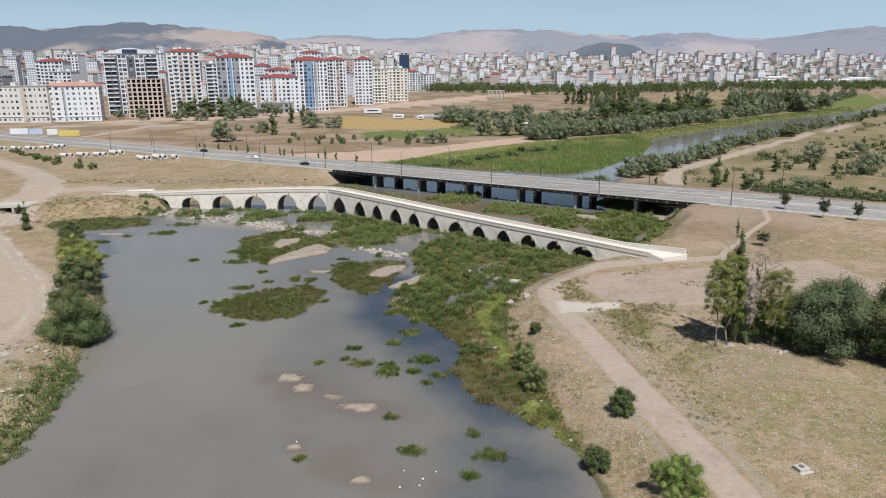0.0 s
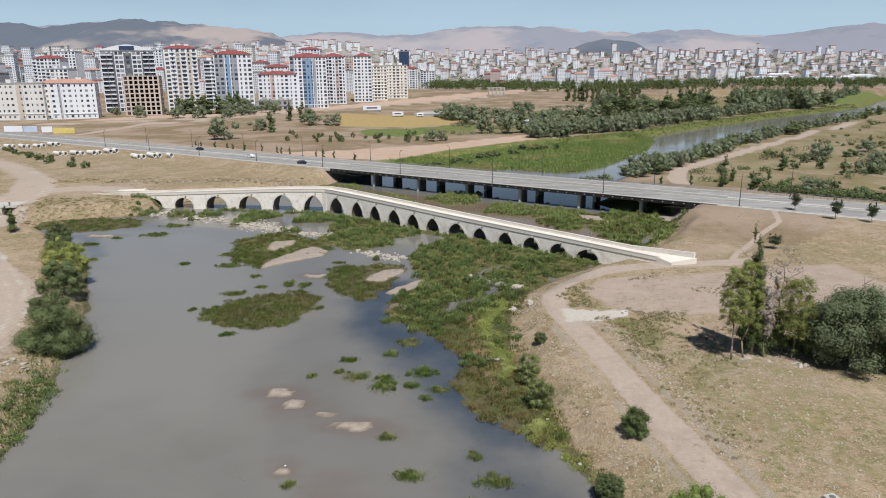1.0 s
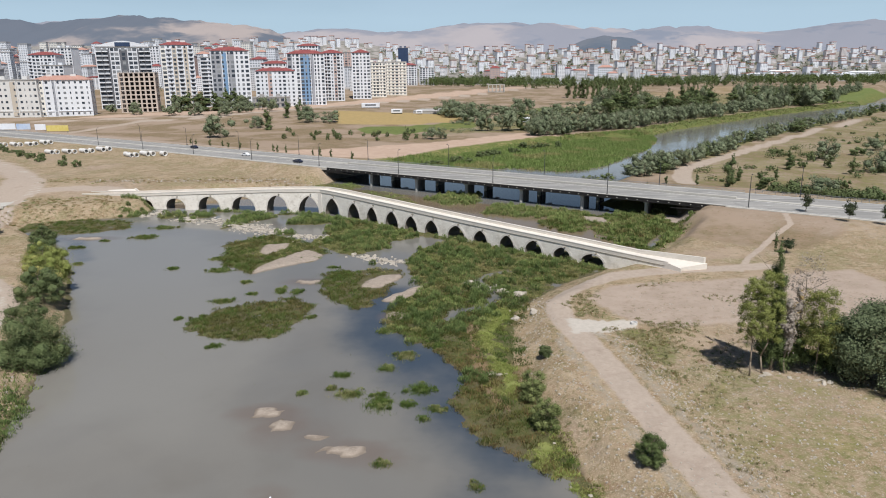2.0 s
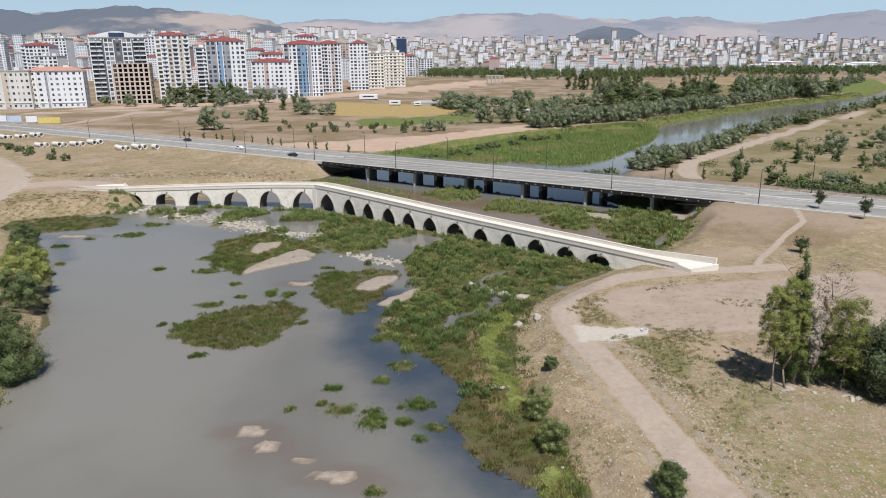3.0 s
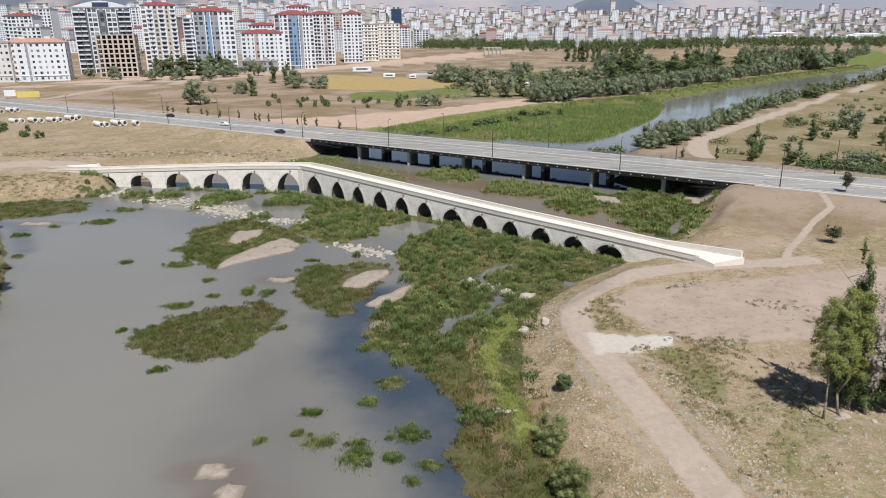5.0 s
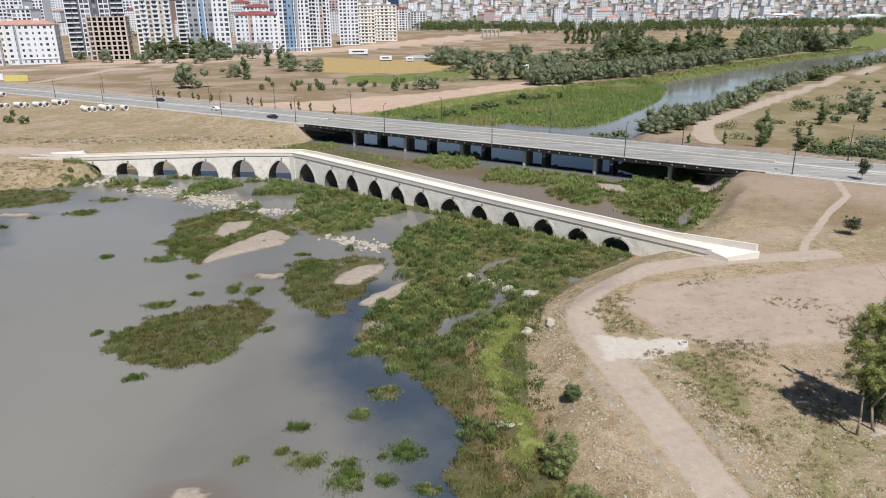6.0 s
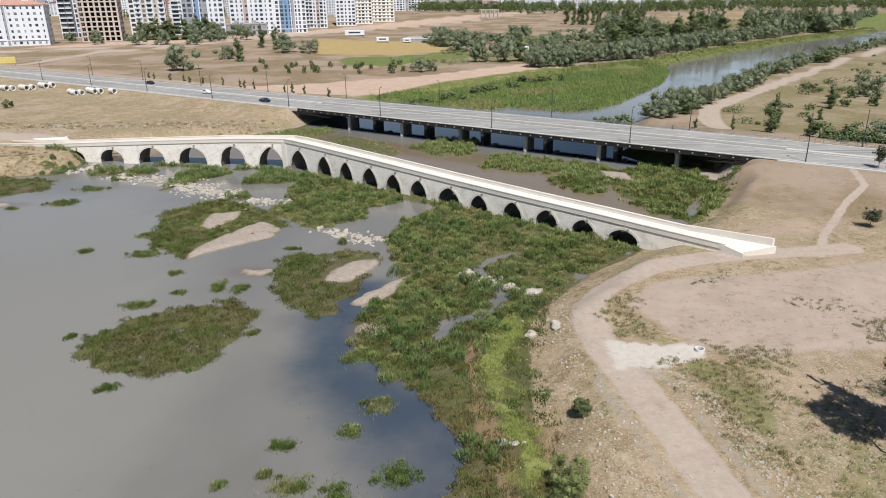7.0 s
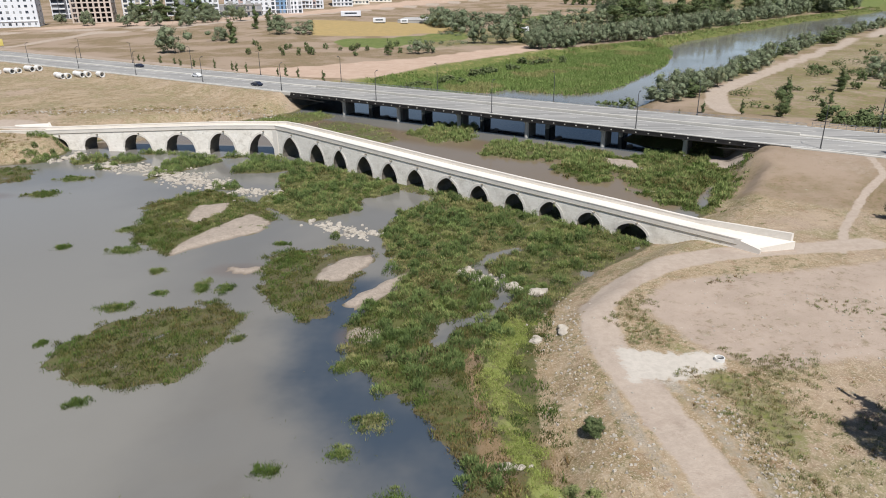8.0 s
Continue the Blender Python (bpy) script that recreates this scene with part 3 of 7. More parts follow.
def land(x, y):
    """The height of the ground."""
    x, y = np.asarray(x, float), np.asarray(y, float)
    n, u = x * HN.x + y * HN.y, x * HD.x + y * HD.y
    wet = reach(WET, x, y) + 0.9 * wave(x, y, 5.0, 1.0)
    h = 2.6 + 0.25 * wave(x, y, 22, 3.0) + 0.10 * wave(x, y, 5, 5.0)
    left = step(-70, -110, x) * step(320, 200, y)
    h = h + 0.9 * left + 1.4 * step(-60, -120, x) * step(200, 250, y) * step(900, 600, y)
    near_road = np.where(u > -110, step(170, 201, n) * step(262, 231, n), step(188, 203, n) * step(245, 231, n))
    h = h + (5.35 - h) * near_road
    h = h + 3.5 * step(470, 620, y) * step(60, -120, x) + 12 * step(760, 1150, y) + 48 * step(900, 1650, y) * step(-100, -480, x) + 85 * step(1450, 2500, y - 0.25 * np.abs(x - 200)) + 3 * wave(x, y, 260, 2) * step(900, 1500, y)
    bank = 7.5 + 2.5 * wave(x, y, 17, 8.0)
    h = np.where(wet > 0, -0.9 * step(0, 3.0, wet), h * step(0, 1, -wet / bank))
    # the earth bank below the eastern spans
    h = np.maximum(h, -0.9 + 4.4 * step(-92, -66, u) * step(208, 217, n) * step(250, 232, n))
    # the ditch below the culvert
    h = 0.25 + (h - 0.25) * step(1.5, 5.0, along([(-150, 212), (-141, 203.5), (-132, 198), (-124, 195)], x, y))
    for poly, lift in [(REEDBED, 0.18), (SPIT, 0.2), (BAR, 0.1), (ISLAND, 0.12), (UPPER_REEDS, 0.25), (MID_RIGHT, 0.28), (MID_SMALL, 0.15), (MID_LEFT, 0.2), (MID_MORE, 0.12), (MID_WEST, 0.05), (LEFT_WEEDS, 0.1), (REED_PATCH, 0.25), (UNDER, 0.12)] + [(q, 0.2) for q in ARCH_WEEDS]:
        d = reach(poly, x, y) + 1.0 * wave(x, y, 3.0, 4.0) + 0.7 * wave(x, y, 1.2, 9.0)
        h = np.where((wet > -1) & (d > -2), np.maximum(h, -0.9 + (lift + 0.9 + 0.16 * wave(x, y, 2.4, 7.0) + 0.08 * wave(x, y, 0.9, 2.0)) * step(-1.8, 0.9, d)), h)
    # a creek that winds through the reed bed
    creek = along([(11, 150), (7, 147), (4.5, 143.5), (6.5, 137), (8, 133), (6, 128.8), (4.5, 126.7), (1.5, 125.4), (-0.4, 124.2), (-1.0, 120.5)], x, y)
    h = h - 0.45 * step(1.45, 0.45, creek + 0.5 * wave(x, y, 1.6, 2.0)) * (wet > 0)
    for line in ([(38, 180), (36, 187), (36, 194)], [(47.5, 171), (50, 177), (54, 183)], [(19, 193), (20, 203), (22, 206)]):
        h = h - 0.6 * step(1.7, 0.5, along(line, x, y) + 0.8 * wave(x, y, 2.1, 2.0)) * (wet > 0)
    for px, py, a, b in SHOALS:
        r = np.hypot((x - px) / a, (y - py) / b) + 0.55 * wave(x, y, 1.3, 6.0)
        h = np.where(r < 2.5, np.maximum(h, -0.5 + 0.78 * step(1.6, 0.3, r)), h)
    for poly in SANDS:
        d = reach(poly, x, y) + 0.8 * wave(x, y, 2.3, 3.0) + 0.45 * wave(x, y, 0.9, 5.0)
        h = np.where(d > -3, np.maximum(h, -0.9 + (1.32 + 0.1 * wave(x, y, 1.7, 1.0)) * step(-1.6, 1.4, d)), h)
    return h


def spaced(a, b, stepsize, lo, hi, grow=1.09):
    v = list(np.arange(a, b + 1e-6, stepsize))
    s = stepsize
    while v[-1] < hi:
        s *= grow
        v.append(v[-1] + s)
    s = stepsize
    while v[0] > lo:
        s *= grow
        v.insert(0, v[0] - s)
    return np.array(v)


def ground():
    xs, ys = spaced(-128, 102, 0.85, -3400, 3400, 1.06), spaced(44, 232, 0.85, -900, 4700, 1.05)
    X, Y = np.meshgrid(xs, ys)
    Z = land(X, Y)
    nx, ny = len(xs), len(ys)
    me = bpy.data.meshes.new("ground")
    me.vertices.add(nx * ny)
    me.vertices.foreach_set("co", np.stack([X, Y, Z], -1).ravel().astype(np.float32))
    i = np.arange(nx * ny).reshape(ny, nx)
    q = np.stack([i[:-1, :-1], i[:-1, 1:], i[1:, 1:], i[1:, :-1]], -1).reshape(-1, 4)
    me.loops.add(q.size)
    me.loops.foreach_set("vertex_index", q.ravel().astype(np.int32))
    me.polygons.add(len(q))
    me.polygons.foreach_set("loop_start", np.arange(0, q.size, 4, dtype=np.int32))
    me.polygons.foreach_set("use_smooth", np.ones(len(q), bool))
    me.update(calc_edges=True)
    n, u = X * HN.x + Y * HN.y, X * HD.x + Y * HD.y
    wet = reach(WET, X, Y)

    def zone(name, v):
        me.attributes.new(name, "FLOAT", "POINT").data.foreach_set("value", np.clip(v, 0, 1).ravel().astype(np.float32))

    tracks = np.maximum.reduce([
        step(3.1, 1.3, along([(38, -150), (33, -40), (30, 30), (28.2, 55), (26.5, 65), (24.7, 75), (22.9, 85), (21.3, 96), (19.7, 105), (18.1, 112), (17.8, 119), (18.9, 126), (23.2, 132), (30, 137.3), (40, 141.6), (50, 143.2), (64, 145)], X, Y)),
        step(7.5, 3.5, along([(-128, 180), (-137, 200), (-146, 225), (-166, 262), (-198, 298), (-250, 345), (-330, 400)], X, Y)), step(10, 4, along([(-144, 208), (-146, 228), (-158, 250)], X, Y)), step(-2.0, 1.5, reach([(-124, 172), (-102, 146), (-88, 132), (-79, 124), (-72, 102), (-70, 88), (-75, 40), (-105, 40), (-118, 100), (-138, 150), (-142, 180)], X, Y)),
        step(7.0, 3.0, along([(-150, 228), (-132, 236), (-120, 235), (-110, 228)], X, Y)) * 0.8,
        step(6.0, 2.5, along([(-330, 440), (-263, 462), (-256, 486), (-253, 543), (-228, 550), (-196, 581), (-190, 600)], X, Y)),
        step(1.1, 0.3, along([(58, 142), (63, 151), (75, 167), (83, 175), (87, 188)], X, Y)),
        step(5, 2, along([(79, 240), (84, 265), (92, 287), (137, 344), (244, 475), (373, 618), (700, 1000)], X, Y)),
        step(9, 4, along([(-330, 545), (-240, 575), (-190, 600), (-150, 680), (-100, 800), (20, 960), (120, 1120), (300, 1500)], X, Y))])
    zone("track", tracks)
    zone("chalk", np.maximum(step(-1.6, 1.2, reach([(18.6, 115.2), (21.5, 113.9), (24.8, 113.2), (28.5, 112.9), (29.6, 111), (27.5, 110), (23.3, 108.3), (21.4, 108.9), (18.7, 107.5)], X, Y)), 0.5 * step(0.9, 0.2, np.abs(along([(-200, 302), (-168, 270), (-152, 250), (-141, 228), (-136, 205), (-127, 180), (-118, 163), (-99, 141), (-84, 123), (-75, 109), (-71, 98), (-69, 88), (-71, 60)], X, Y) - 1.2))))
    zone("sand", np.maximum.reduce([step(-1.0, 0.8, reach(p, X, Y)) for p in SANDS] + [step(1.5, 0.6, np.hypot((X - px) / p, (Y - py) / q)) for px, py, p, q in SHOALS]))
    zone("lime", np.maximum.reduce([step(-0.8, 0.6, reach(p, X, Y)) for p in LIMES]) * 0.6)
    rubble = along([(-132, 250), (-110, 250), (-88, 257), (-68, 262), (-54, 262)], X, Y)
    lane = along([(28.2, 55), (26.5, 65), (24.7, 75), (22.9, 85), (21.3, 96), (19.7, 105)], X, Y)
    zone("gravel", np.maximum.reduce([step(1.7, 0.3, np.abs(lane - 3.6)) * 0.55, step(5, 1, rubble) * 0.62, step(6, 1, along([(-57, 60), (-59, 78), (-64, 92)], X, Y)) * 0.35]))
    zone("steppe", np.maximum(step(231, 236, n) * 0.85, step(-6, 5, reach([(54, 172), (66, 162), (78, 158), (92, 166), (96, 180), (86, 190), (72, 202)], X, Y)) * 0.95))
    bare = np.maximum.reduce([step(-3, 2, reach([(24, 125), (30, 132), (44, 134), (80, 142), (84, 118), (60, 112), (44, 112), (33, 110), (28, 115)], X, Y)) * 0.9,
                              step(-4, 3, reach([(80, 203), (110, 190), (140, 150), (110, 150), (84, 165), (72, 182)], X, Y)) * 0.40,
                              step(-5, 3, reach([(-230, 330), (-160, 240), (-125, 240), (-110, 232), (-70, 285), (-120, 330)], X, Y)) * 0.22,
                              step(-5, 3, reach([(-85, 60), (-64, 60), (-66, 95), (-85, 125), (-110, 150), (-120, 130)], X, Y)) * 0.7])
    bare = np.maximum.reduce([bare, step(230, 232, n) * step(250, 240, n) * step(-120, -170, u) * 0.85, step(230, 233, n) * step(262, 246, n) * step(-230, -190, u) * step(-100, -140, u) * 0.8])
    zone("soil", bare)
    zone("plough", np.maximum.reduce([step(-3, 3, reach([(-110, 345), (-44, 330), (-18, 312), (4, 338), (66, 445), (66, 480), (-17, 398), (-60, 372)], X, Y)),
                                      step(-9, 6, reach([(-330, 560), (-190, 610), (-110, 780), (40, 1000), (150, 1180), (100, 1180), (-20, 1000), (-150, 800), (-230, 680)], X, Y)) * 0.8]))
    zone("gold", np.maximum.reduce([step(-3, 3, reach([(-92, 525), (-116, 640), (-10, 640), (10, 560), (-40, 520)], X, Y)),
                                    0.5 * step(-5, 5, reach([(60, 700), (140, 820), (190, 800), (150, 690)], X, Y)), 0.45 * step(-5, 5, reach([(180, 900), (420, 1150), (520, 1100), (300, 860)], X, Y))]) * 0.95)
    zone("crop", np.maximum.reduce([step(-3, 3, reach([(-62, 460), (-75, 500), (-30, 518), (10, 555), (14, 505), (-40, 450)], X, Y)), step(-4, 4, reach([(40, 640), (90, 760), (130, 750), (95, 640)], X, Y)),
                                    step(-5, 5, reach([(330, 760), (480, 980), (640, 1060), (520, 860)], X, Y))]))
    zone("green", np.maximum.reduce([step(-2, 2, reach([(22, 126), (24, 123.5), (25.8, 117), (28, 111), (34, 106), (33, 98), (28.5, 93), (27, 101), (25.5, 108)], X, Y)) * 0.56,
                                     step(-5, 4, reach([(30, 60), (60, 60), (70, 92), (48, 95), (36, 97), (28, 85)], X, Y)) * 0.42,
                                     step(18, 6, -wet) * step(290, 330, Y) * step(0, 60, 1.5 * X - Y + 420) * 0.9, step(-8, 12, reach([(70, 262), (110, 330), (250, 500), (600, 900), (760, 900), (430, 500), (220, 260), (120, 212), (75, 240)], X, Y)) * 0.45, step(-10, 14, reach([(-20, 430), (60, 470), (200, 560), (560, 980), (500, 1080), (200, 820), (60, 650), (-30, 520)], X, Y)) * 0.5, step(12, 3, np.abs(n - 240)) * step(300, 200, Y) * 0.4]))
    zone("rust", np.maximum(step(-1.0, 1.0, reach([(2.2, 121), (4.2, 119), (3.7, 112.1), (4.2, 105.6), (6.4, 98), (6.4, 91), (8, 86), (5, 88), (2.6, 99.5), (2.0, 103), (2.4, 107.6), (1.6, 114.5)], X, Y)) * 0.8, step(-1, 2, reach([(7, 108), (12, 100), (13.5, 84), (16, 75), (13.5, 74), (9, 86), (6, 98)], X, Y)) * 0.5, step(5.5, 1, along([(15, 98), (16.5, 90), (18, 82), (20.0, 72)], X, Y)) * 0.75) + 0.55 * step(6, 1, rubble))
    # town ground far off, with haze painted in as grey
    zone("suburb_and_haze", np.maximum(step(1350, 1480, Y), step(980, 1080, Y) * step(-90, -180, X)))
    zone("mud", step(-2.0, 0.5, wet) * step(305, 290, Y))
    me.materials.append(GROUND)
    tagged(new("ground", me), "dry grassy river plain with dirt and green banks", "ground", kind="structure")


def water():
    """The river: one level sheet over its bed."""
    xs, ys = spaced(-128, 80, 1.6, -250, 950, 1.12), spaced(44, 260, 1.6, -320, 1450, 1.12)
    X, Y = np.meshgrid(xs, ys)
    keep = reach(WET, X, Y) > -14
    i = np.arange(X.size).reshape(X.shape)
    q = np.stack([i[:-1, :-1], i[:-1, 1:], i[1:, 1:], i[1:, :-1]], -1).reshape(-1, 4)
    q = q[keep.ravel()[q].any(1)]
    used, back = np.unique(q, return_inverse=True)
    co = np.stack([X.ravel()[used], Y.ravel()[used], np.zeros(len(used))], -1)
    ob = raw("river_water", co, back.reshape(-1, 4), WATER, smooth=True)
    x, y = co[:, 0], co[:, 1]
    # clear pools; under the deck the mask paints its shade and reflected sky
    clear_and_shaded = np.maximum.reduce([step(-14, 4, reach([(-15.9, 135), (-11.5, 137), (-11, 128), (-11, 118), (-7, 111), (2, 106), (3, 97), (3, 86), (9, 74), (5, 75), (-3, 88), (-8, 100), (-12.5, 107), (-16.5, 115), (-18, 124)], x, y)) * 0.72,
                               step(202, 206, x * HN.x + y * HN.y) * step(240, 232, x * HN.x + y * HN.y) * 1.0, 0.6 * step(226, 232, x * HN.x + y * HN.y) * step(-5, 4, reach([(2, 242), (-30, 262), (-60, 300), (-30, 315), (40, 290), (62, 250), (45, 228)], x, y)) * 0.9,
                               step(2.4, 1, along([(8, 133), (6, 128.8), (1.5, 125.4), (-1.0, 120.5)], x, y)) * 0.45, step(7, 0, along([(-116, 186), (-100, 178), (-88, 160)], x, y)) * 0.5])
    shoal = np.maximum.reduce([step(3.2, 0.8, np.hypot((x - px) / a, (y - py) / b)) * 0.8 for px, py, a, b in SHOALS] + [step(1.5, 0.4, np.hypot((x - px) / p, (y - py) / q)) * 0.6 for px, py, p, q in SHOAL_TINT] + [step(4.5, 1.0, along([(-50, 60), (-54, 82), (-59, 97)], x, y)) * 0.45])
    # where the sky's reflection is painted onto the water
    sky_sheen = step(-18, 14, reach([(-100, 185), (-70, 190), (-52, 165), (-44, 140), (-32, 108), (-34, 82), (-52, 82), (-60, 105), (-80, 138)], x, y))
    murk = step(-6, 6, reach([(-95, 228), (-60, 255), (-45, 262), (60, 196), (58, 186), (40, 165), (-40, 222)], x, y))
    clear_and_shaded = np.maximum(clear_and_shaded, 0.5 * step(-9, 5, reach([(3, 78), (13, 66), (15, 52), (-4, 52), (-2, 66)], x, y)))
    for name, v in (("clear_and_shaded", clear_and_shaded), ("shoal", shoal), ("murk", murk), ("sky_sheen", sky_sheen)):
        ob.data.attributes.new(name, "FLOAT", "POINT").data.foreach_set("value", np.clip(v, 0, 1).astype(np.float32))
    tagged(ob, "murky grey-brown shallow river water with clear blue pools", "river", kind="structure")


def hills():
    """The ranges on the horizon, each a rolling sheet."""
    def ridge(name, label, y0, y1, x0, x1, top, mat):
        xs, ys = np.linspace(x0, x1, 150), np.linspace(y0, y1, 26)
        X, Y = np.meshgrid(xs, ys)
        k = (Y - y0) / (y1 - y0)
        Z = -20 + (top(X) + 20) * np.sin(np.clip(k, 0, 1) * math.pi * 0.5) ** 1.3 * (1 + 0.10 * wave(X, Y, 210, 1) * (1 - 0.6 * k) + 0.05 * wave(X, Y, 80, 2))
        i = np.arange(X.size).reshape(X.shape)
        q = np.stack([i[:-1, :-1], i[:-1, 1:], i[1:, 1:], i[1:, :-1]], -1).reshape(-1, 4)
        ob = raw(name, np.stack([X.ravel(), Y.ravel(), Z.ravel()], -1), q, mat, smooth=True)
        tagged(ob, label, "hills", kind="structure")
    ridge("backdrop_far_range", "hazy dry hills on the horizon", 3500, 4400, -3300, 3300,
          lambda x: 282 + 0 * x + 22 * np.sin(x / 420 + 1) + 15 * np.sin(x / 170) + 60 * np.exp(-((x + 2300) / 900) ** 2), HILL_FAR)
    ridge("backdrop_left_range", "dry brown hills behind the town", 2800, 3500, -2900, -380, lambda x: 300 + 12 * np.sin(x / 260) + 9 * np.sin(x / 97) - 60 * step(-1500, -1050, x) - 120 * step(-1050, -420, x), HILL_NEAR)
    ridge("backdrop_dark_hill", "dark hill behind the town", 2900, 3400, 200, 1250, lambda x: 40 + 148 * np.exp(-(np.abs(x - 690) / 270) ** 2.4), HILL_DARK)


ground()
water()
hills()

# ---- the old stone bridge ----
# arches: middle, half width, crown height
ARCHES = [(-59.6, 2.7, 3.0), (-48.8, 3.3, 3.6), (-37.2, 3.7, 4.4), (-25.5, 3.9, 4.7), (-14.3, 3.4, 5.3), (-3.9, 3.3, 5.4), (5.4, 3.2, 5.3), (14.8, 2.5, 5.0), (22.5, 2.2, 4.7),
          (30.4, 2.4, 4.5), (37.8, 2.2, 4.1), (45.2, 2.3, 3.95), (53.7, 2.8, 3.7), (61.5, 2.1, 3.5), (69.6, 2.1, 3.5), (77.3, 2.3, 3.4), (85.0, 2.2, 3.0), (92.8, 2.7, 2.75)]
BWIDE, SPRING = 4.9, 1.1
PROFILE = [(-86, 3.3), (-76, 3.65), (-63, 4.0), (-42, 5.1), (-16, 6.35), (-4, 6.65), (4, 6.7), (11, 6.5), (31, 5.75), (53, 4.85), (71, 4.25), (87, 3.8), (100, 3.35), (112, 3.0)]


def string_z(s):
    return float(np.interp(s, [p[0] for p in PROFILE], [p[1] for p in PROFILE]))


def curve(k, top, c):
    """Round arches on the western stretch, pointed ones on the other."""
    return SPRING + (top - SPRING) * (max(0.0, 1 - k ** 1.9) ** 0.52 if c < -10 else max(0.0, 1 - k ** 1.45) ** 0.62)


def arch_z(s):
    """The underside at s, or the footing."""
    for c, a, top in ARCHES:
        k = abs(s - c) / a
        if k < 1 - 1e-6:
            return curve(k, top, c)
    return -1.2


def bridge_stations():
    v = {-82.0, 0.0, 110.0}
    for c, a, _ in ARCHES:
        for k in np.linspace(-1, 1, 15):
            v.add(round(c + a * k, 3))
    v = sorted(v)
    out = [v[0]]
    for s in v[1:]:
        g = s - out[-1]
        n = max(1, int(g // 2.5))
        out += [out[-1] + g * (i + 1) / n for i in range(n)]
    return out


def old_bridge():
    root = thing("stone_bridge", Matrix.Identity(4), "long bent pale stone bridge with eighteen pointed arches", "bridge")
    ss = bridge_stations()
    verts, faces, uv, vault = [], [], [], {}

    def quad(pts, coords):
        i = len(verts)
        verts.extend(pts)
        faces.append((i, i + 1, i + 2, i + 3))
        uv.extend(coords)

    for s0, s1 in zip(ss, ss[1:]):
        mid = (s0 + s1) / 2
        inside = any(abs(mid - c) < a for c, a, _ in ARCHES)
        b0 = arch_z(s0) if inside and arch_z(s0) > -1 else (SPRING if inside else -1.2)
        b1 = arch_z(s1) if inside and arch_z(s1) > -1 else (SPRING if inside else -1.2)
        t0, t1 = string_z(s0), string_z(s1)
        for off in (0.0, BWIDE):
            p = [on_bridge(s0, off, b0), on_bridge(s1, off, b1), on_bridge(s1, off, t1), on_bridge(s0, off, t0)]
            c = [(s0, b0), (s1, b1), (s1, t1), (s0, t0)]
            quad(p if off == 0 else p[::-1], c if off == 0 else c[::-1])
        if inside:
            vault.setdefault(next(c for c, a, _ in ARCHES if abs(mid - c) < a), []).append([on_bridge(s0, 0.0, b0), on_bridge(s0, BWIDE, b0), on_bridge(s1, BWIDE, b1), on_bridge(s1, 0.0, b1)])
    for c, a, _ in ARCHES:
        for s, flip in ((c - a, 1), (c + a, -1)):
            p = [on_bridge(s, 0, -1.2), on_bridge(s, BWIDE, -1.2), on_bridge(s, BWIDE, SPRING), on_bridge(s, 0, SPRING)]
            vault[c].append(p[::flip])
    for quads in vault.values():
        # the vault colour carries painted shade besides weathering
        ob = raw("vault", [p for q in quads for p in q], [tuple(range(i * 4, i * 4 + 4)) for i in range(len(quads))], SOFFIT, root, "weathered arch vault darkened for shade")
        bm = bmesh.new()
        bm.from_mesh(ob.data)
        bmesh.ops.remove_doubles(bm, verts=bm.verts, dist=0.001)
        bm.to_mesh(ob.data)
        bm.free()
    body = raw("masonry", verts, faces, STONE, root, "pale coursed stone masonry")
    layer = body.data.uv_layers.new(name="UVMap")
    layer.data.foreach_set("uv", np.array(uv, np.float32).ravel())

    def ribbon(name, sections, stations, material, label=""):
        """A bar of constant section swept along the bridge."""
        v, f = [], []
        k = len(sections(0.0))
        for s in stations:
            v += [on_bridge(s, o, z) for o, z in sections(s)]
        for i in range(len(stations) - 1):
            for j in range(k):
                f.append((i * k + j, (i + 1) * k + j, (i + 1) * k + (j + 1) % k, i * k + (j + 1) % k))
        f += [tuple(range(k)), tuple(range((len(stations) - 1) * k, len(stations) * k))[::-1]]
        ob = raw(name, v, f, material, root, label)
        bm = bmesh.new()
        bm.from_mesh(ob.data)
        bmesh.ops.recalc_face_normals(bm, faces=bm.faces)
        bm.to_mesh(ob.data)
        bm.free()
        return ob

    full = [s for s in ss if s >= -82 and s <= 110]

    def rect(o0, o1, z0, z1):
        return lambda s: [(o0, string_z(s) + z0), (o1, string_z(s) + z0), (o1, string_z(s) + z1), (o0, string_z(s) + z1)]

    ribbon("deck_paving", rect(0.32, BWIDE - 0.32, -0.25, 0.12), full, PAVING, "pale stone deck paving")
    # the shadow line under the parapet is painted by this dark strip
    ribbon("string_course", rect(-0.10, 0.30, -0.11, 0.0), full, DARKSTONE, "string course coloured dark as its shadow line")
    for o0, o1 in ((-0.02, 0.34), (BWIDE - 0.34, BWIDE + 0.02)):
        ribbon("parapet", rect(o0, o1, 0.003, 0.78), full, CAPSTONE, "smooth pale stone parapet")
        ribbon("coping", rect(o0 - 0.05, o1 + 0.05, 0.783, 0.93), full, CAPSTONE)
    for c, a, top in ARCHES:
        bm = bmesh.new()
        rows = []
        for i in range(25):
            k = -1 + 2 * i / 24
            s = c + a * k
            z = curve(abs(k), top, c)
            dx, dz = k, 0.35 + 0.65 * (1 - abs(k))
            l = math.hypot(dx, dz)
            so, zo = s + 0.46 * dx / l, min(z + 0.46 * dz / l, string_z(s) - 0.25)
            rows.append([bm.verts.new(on_bridge(*p)) for p in ((s, 0.02, z), (s, -0.07, z), (so, -0.07, zo), (so, 0.02, zo))])
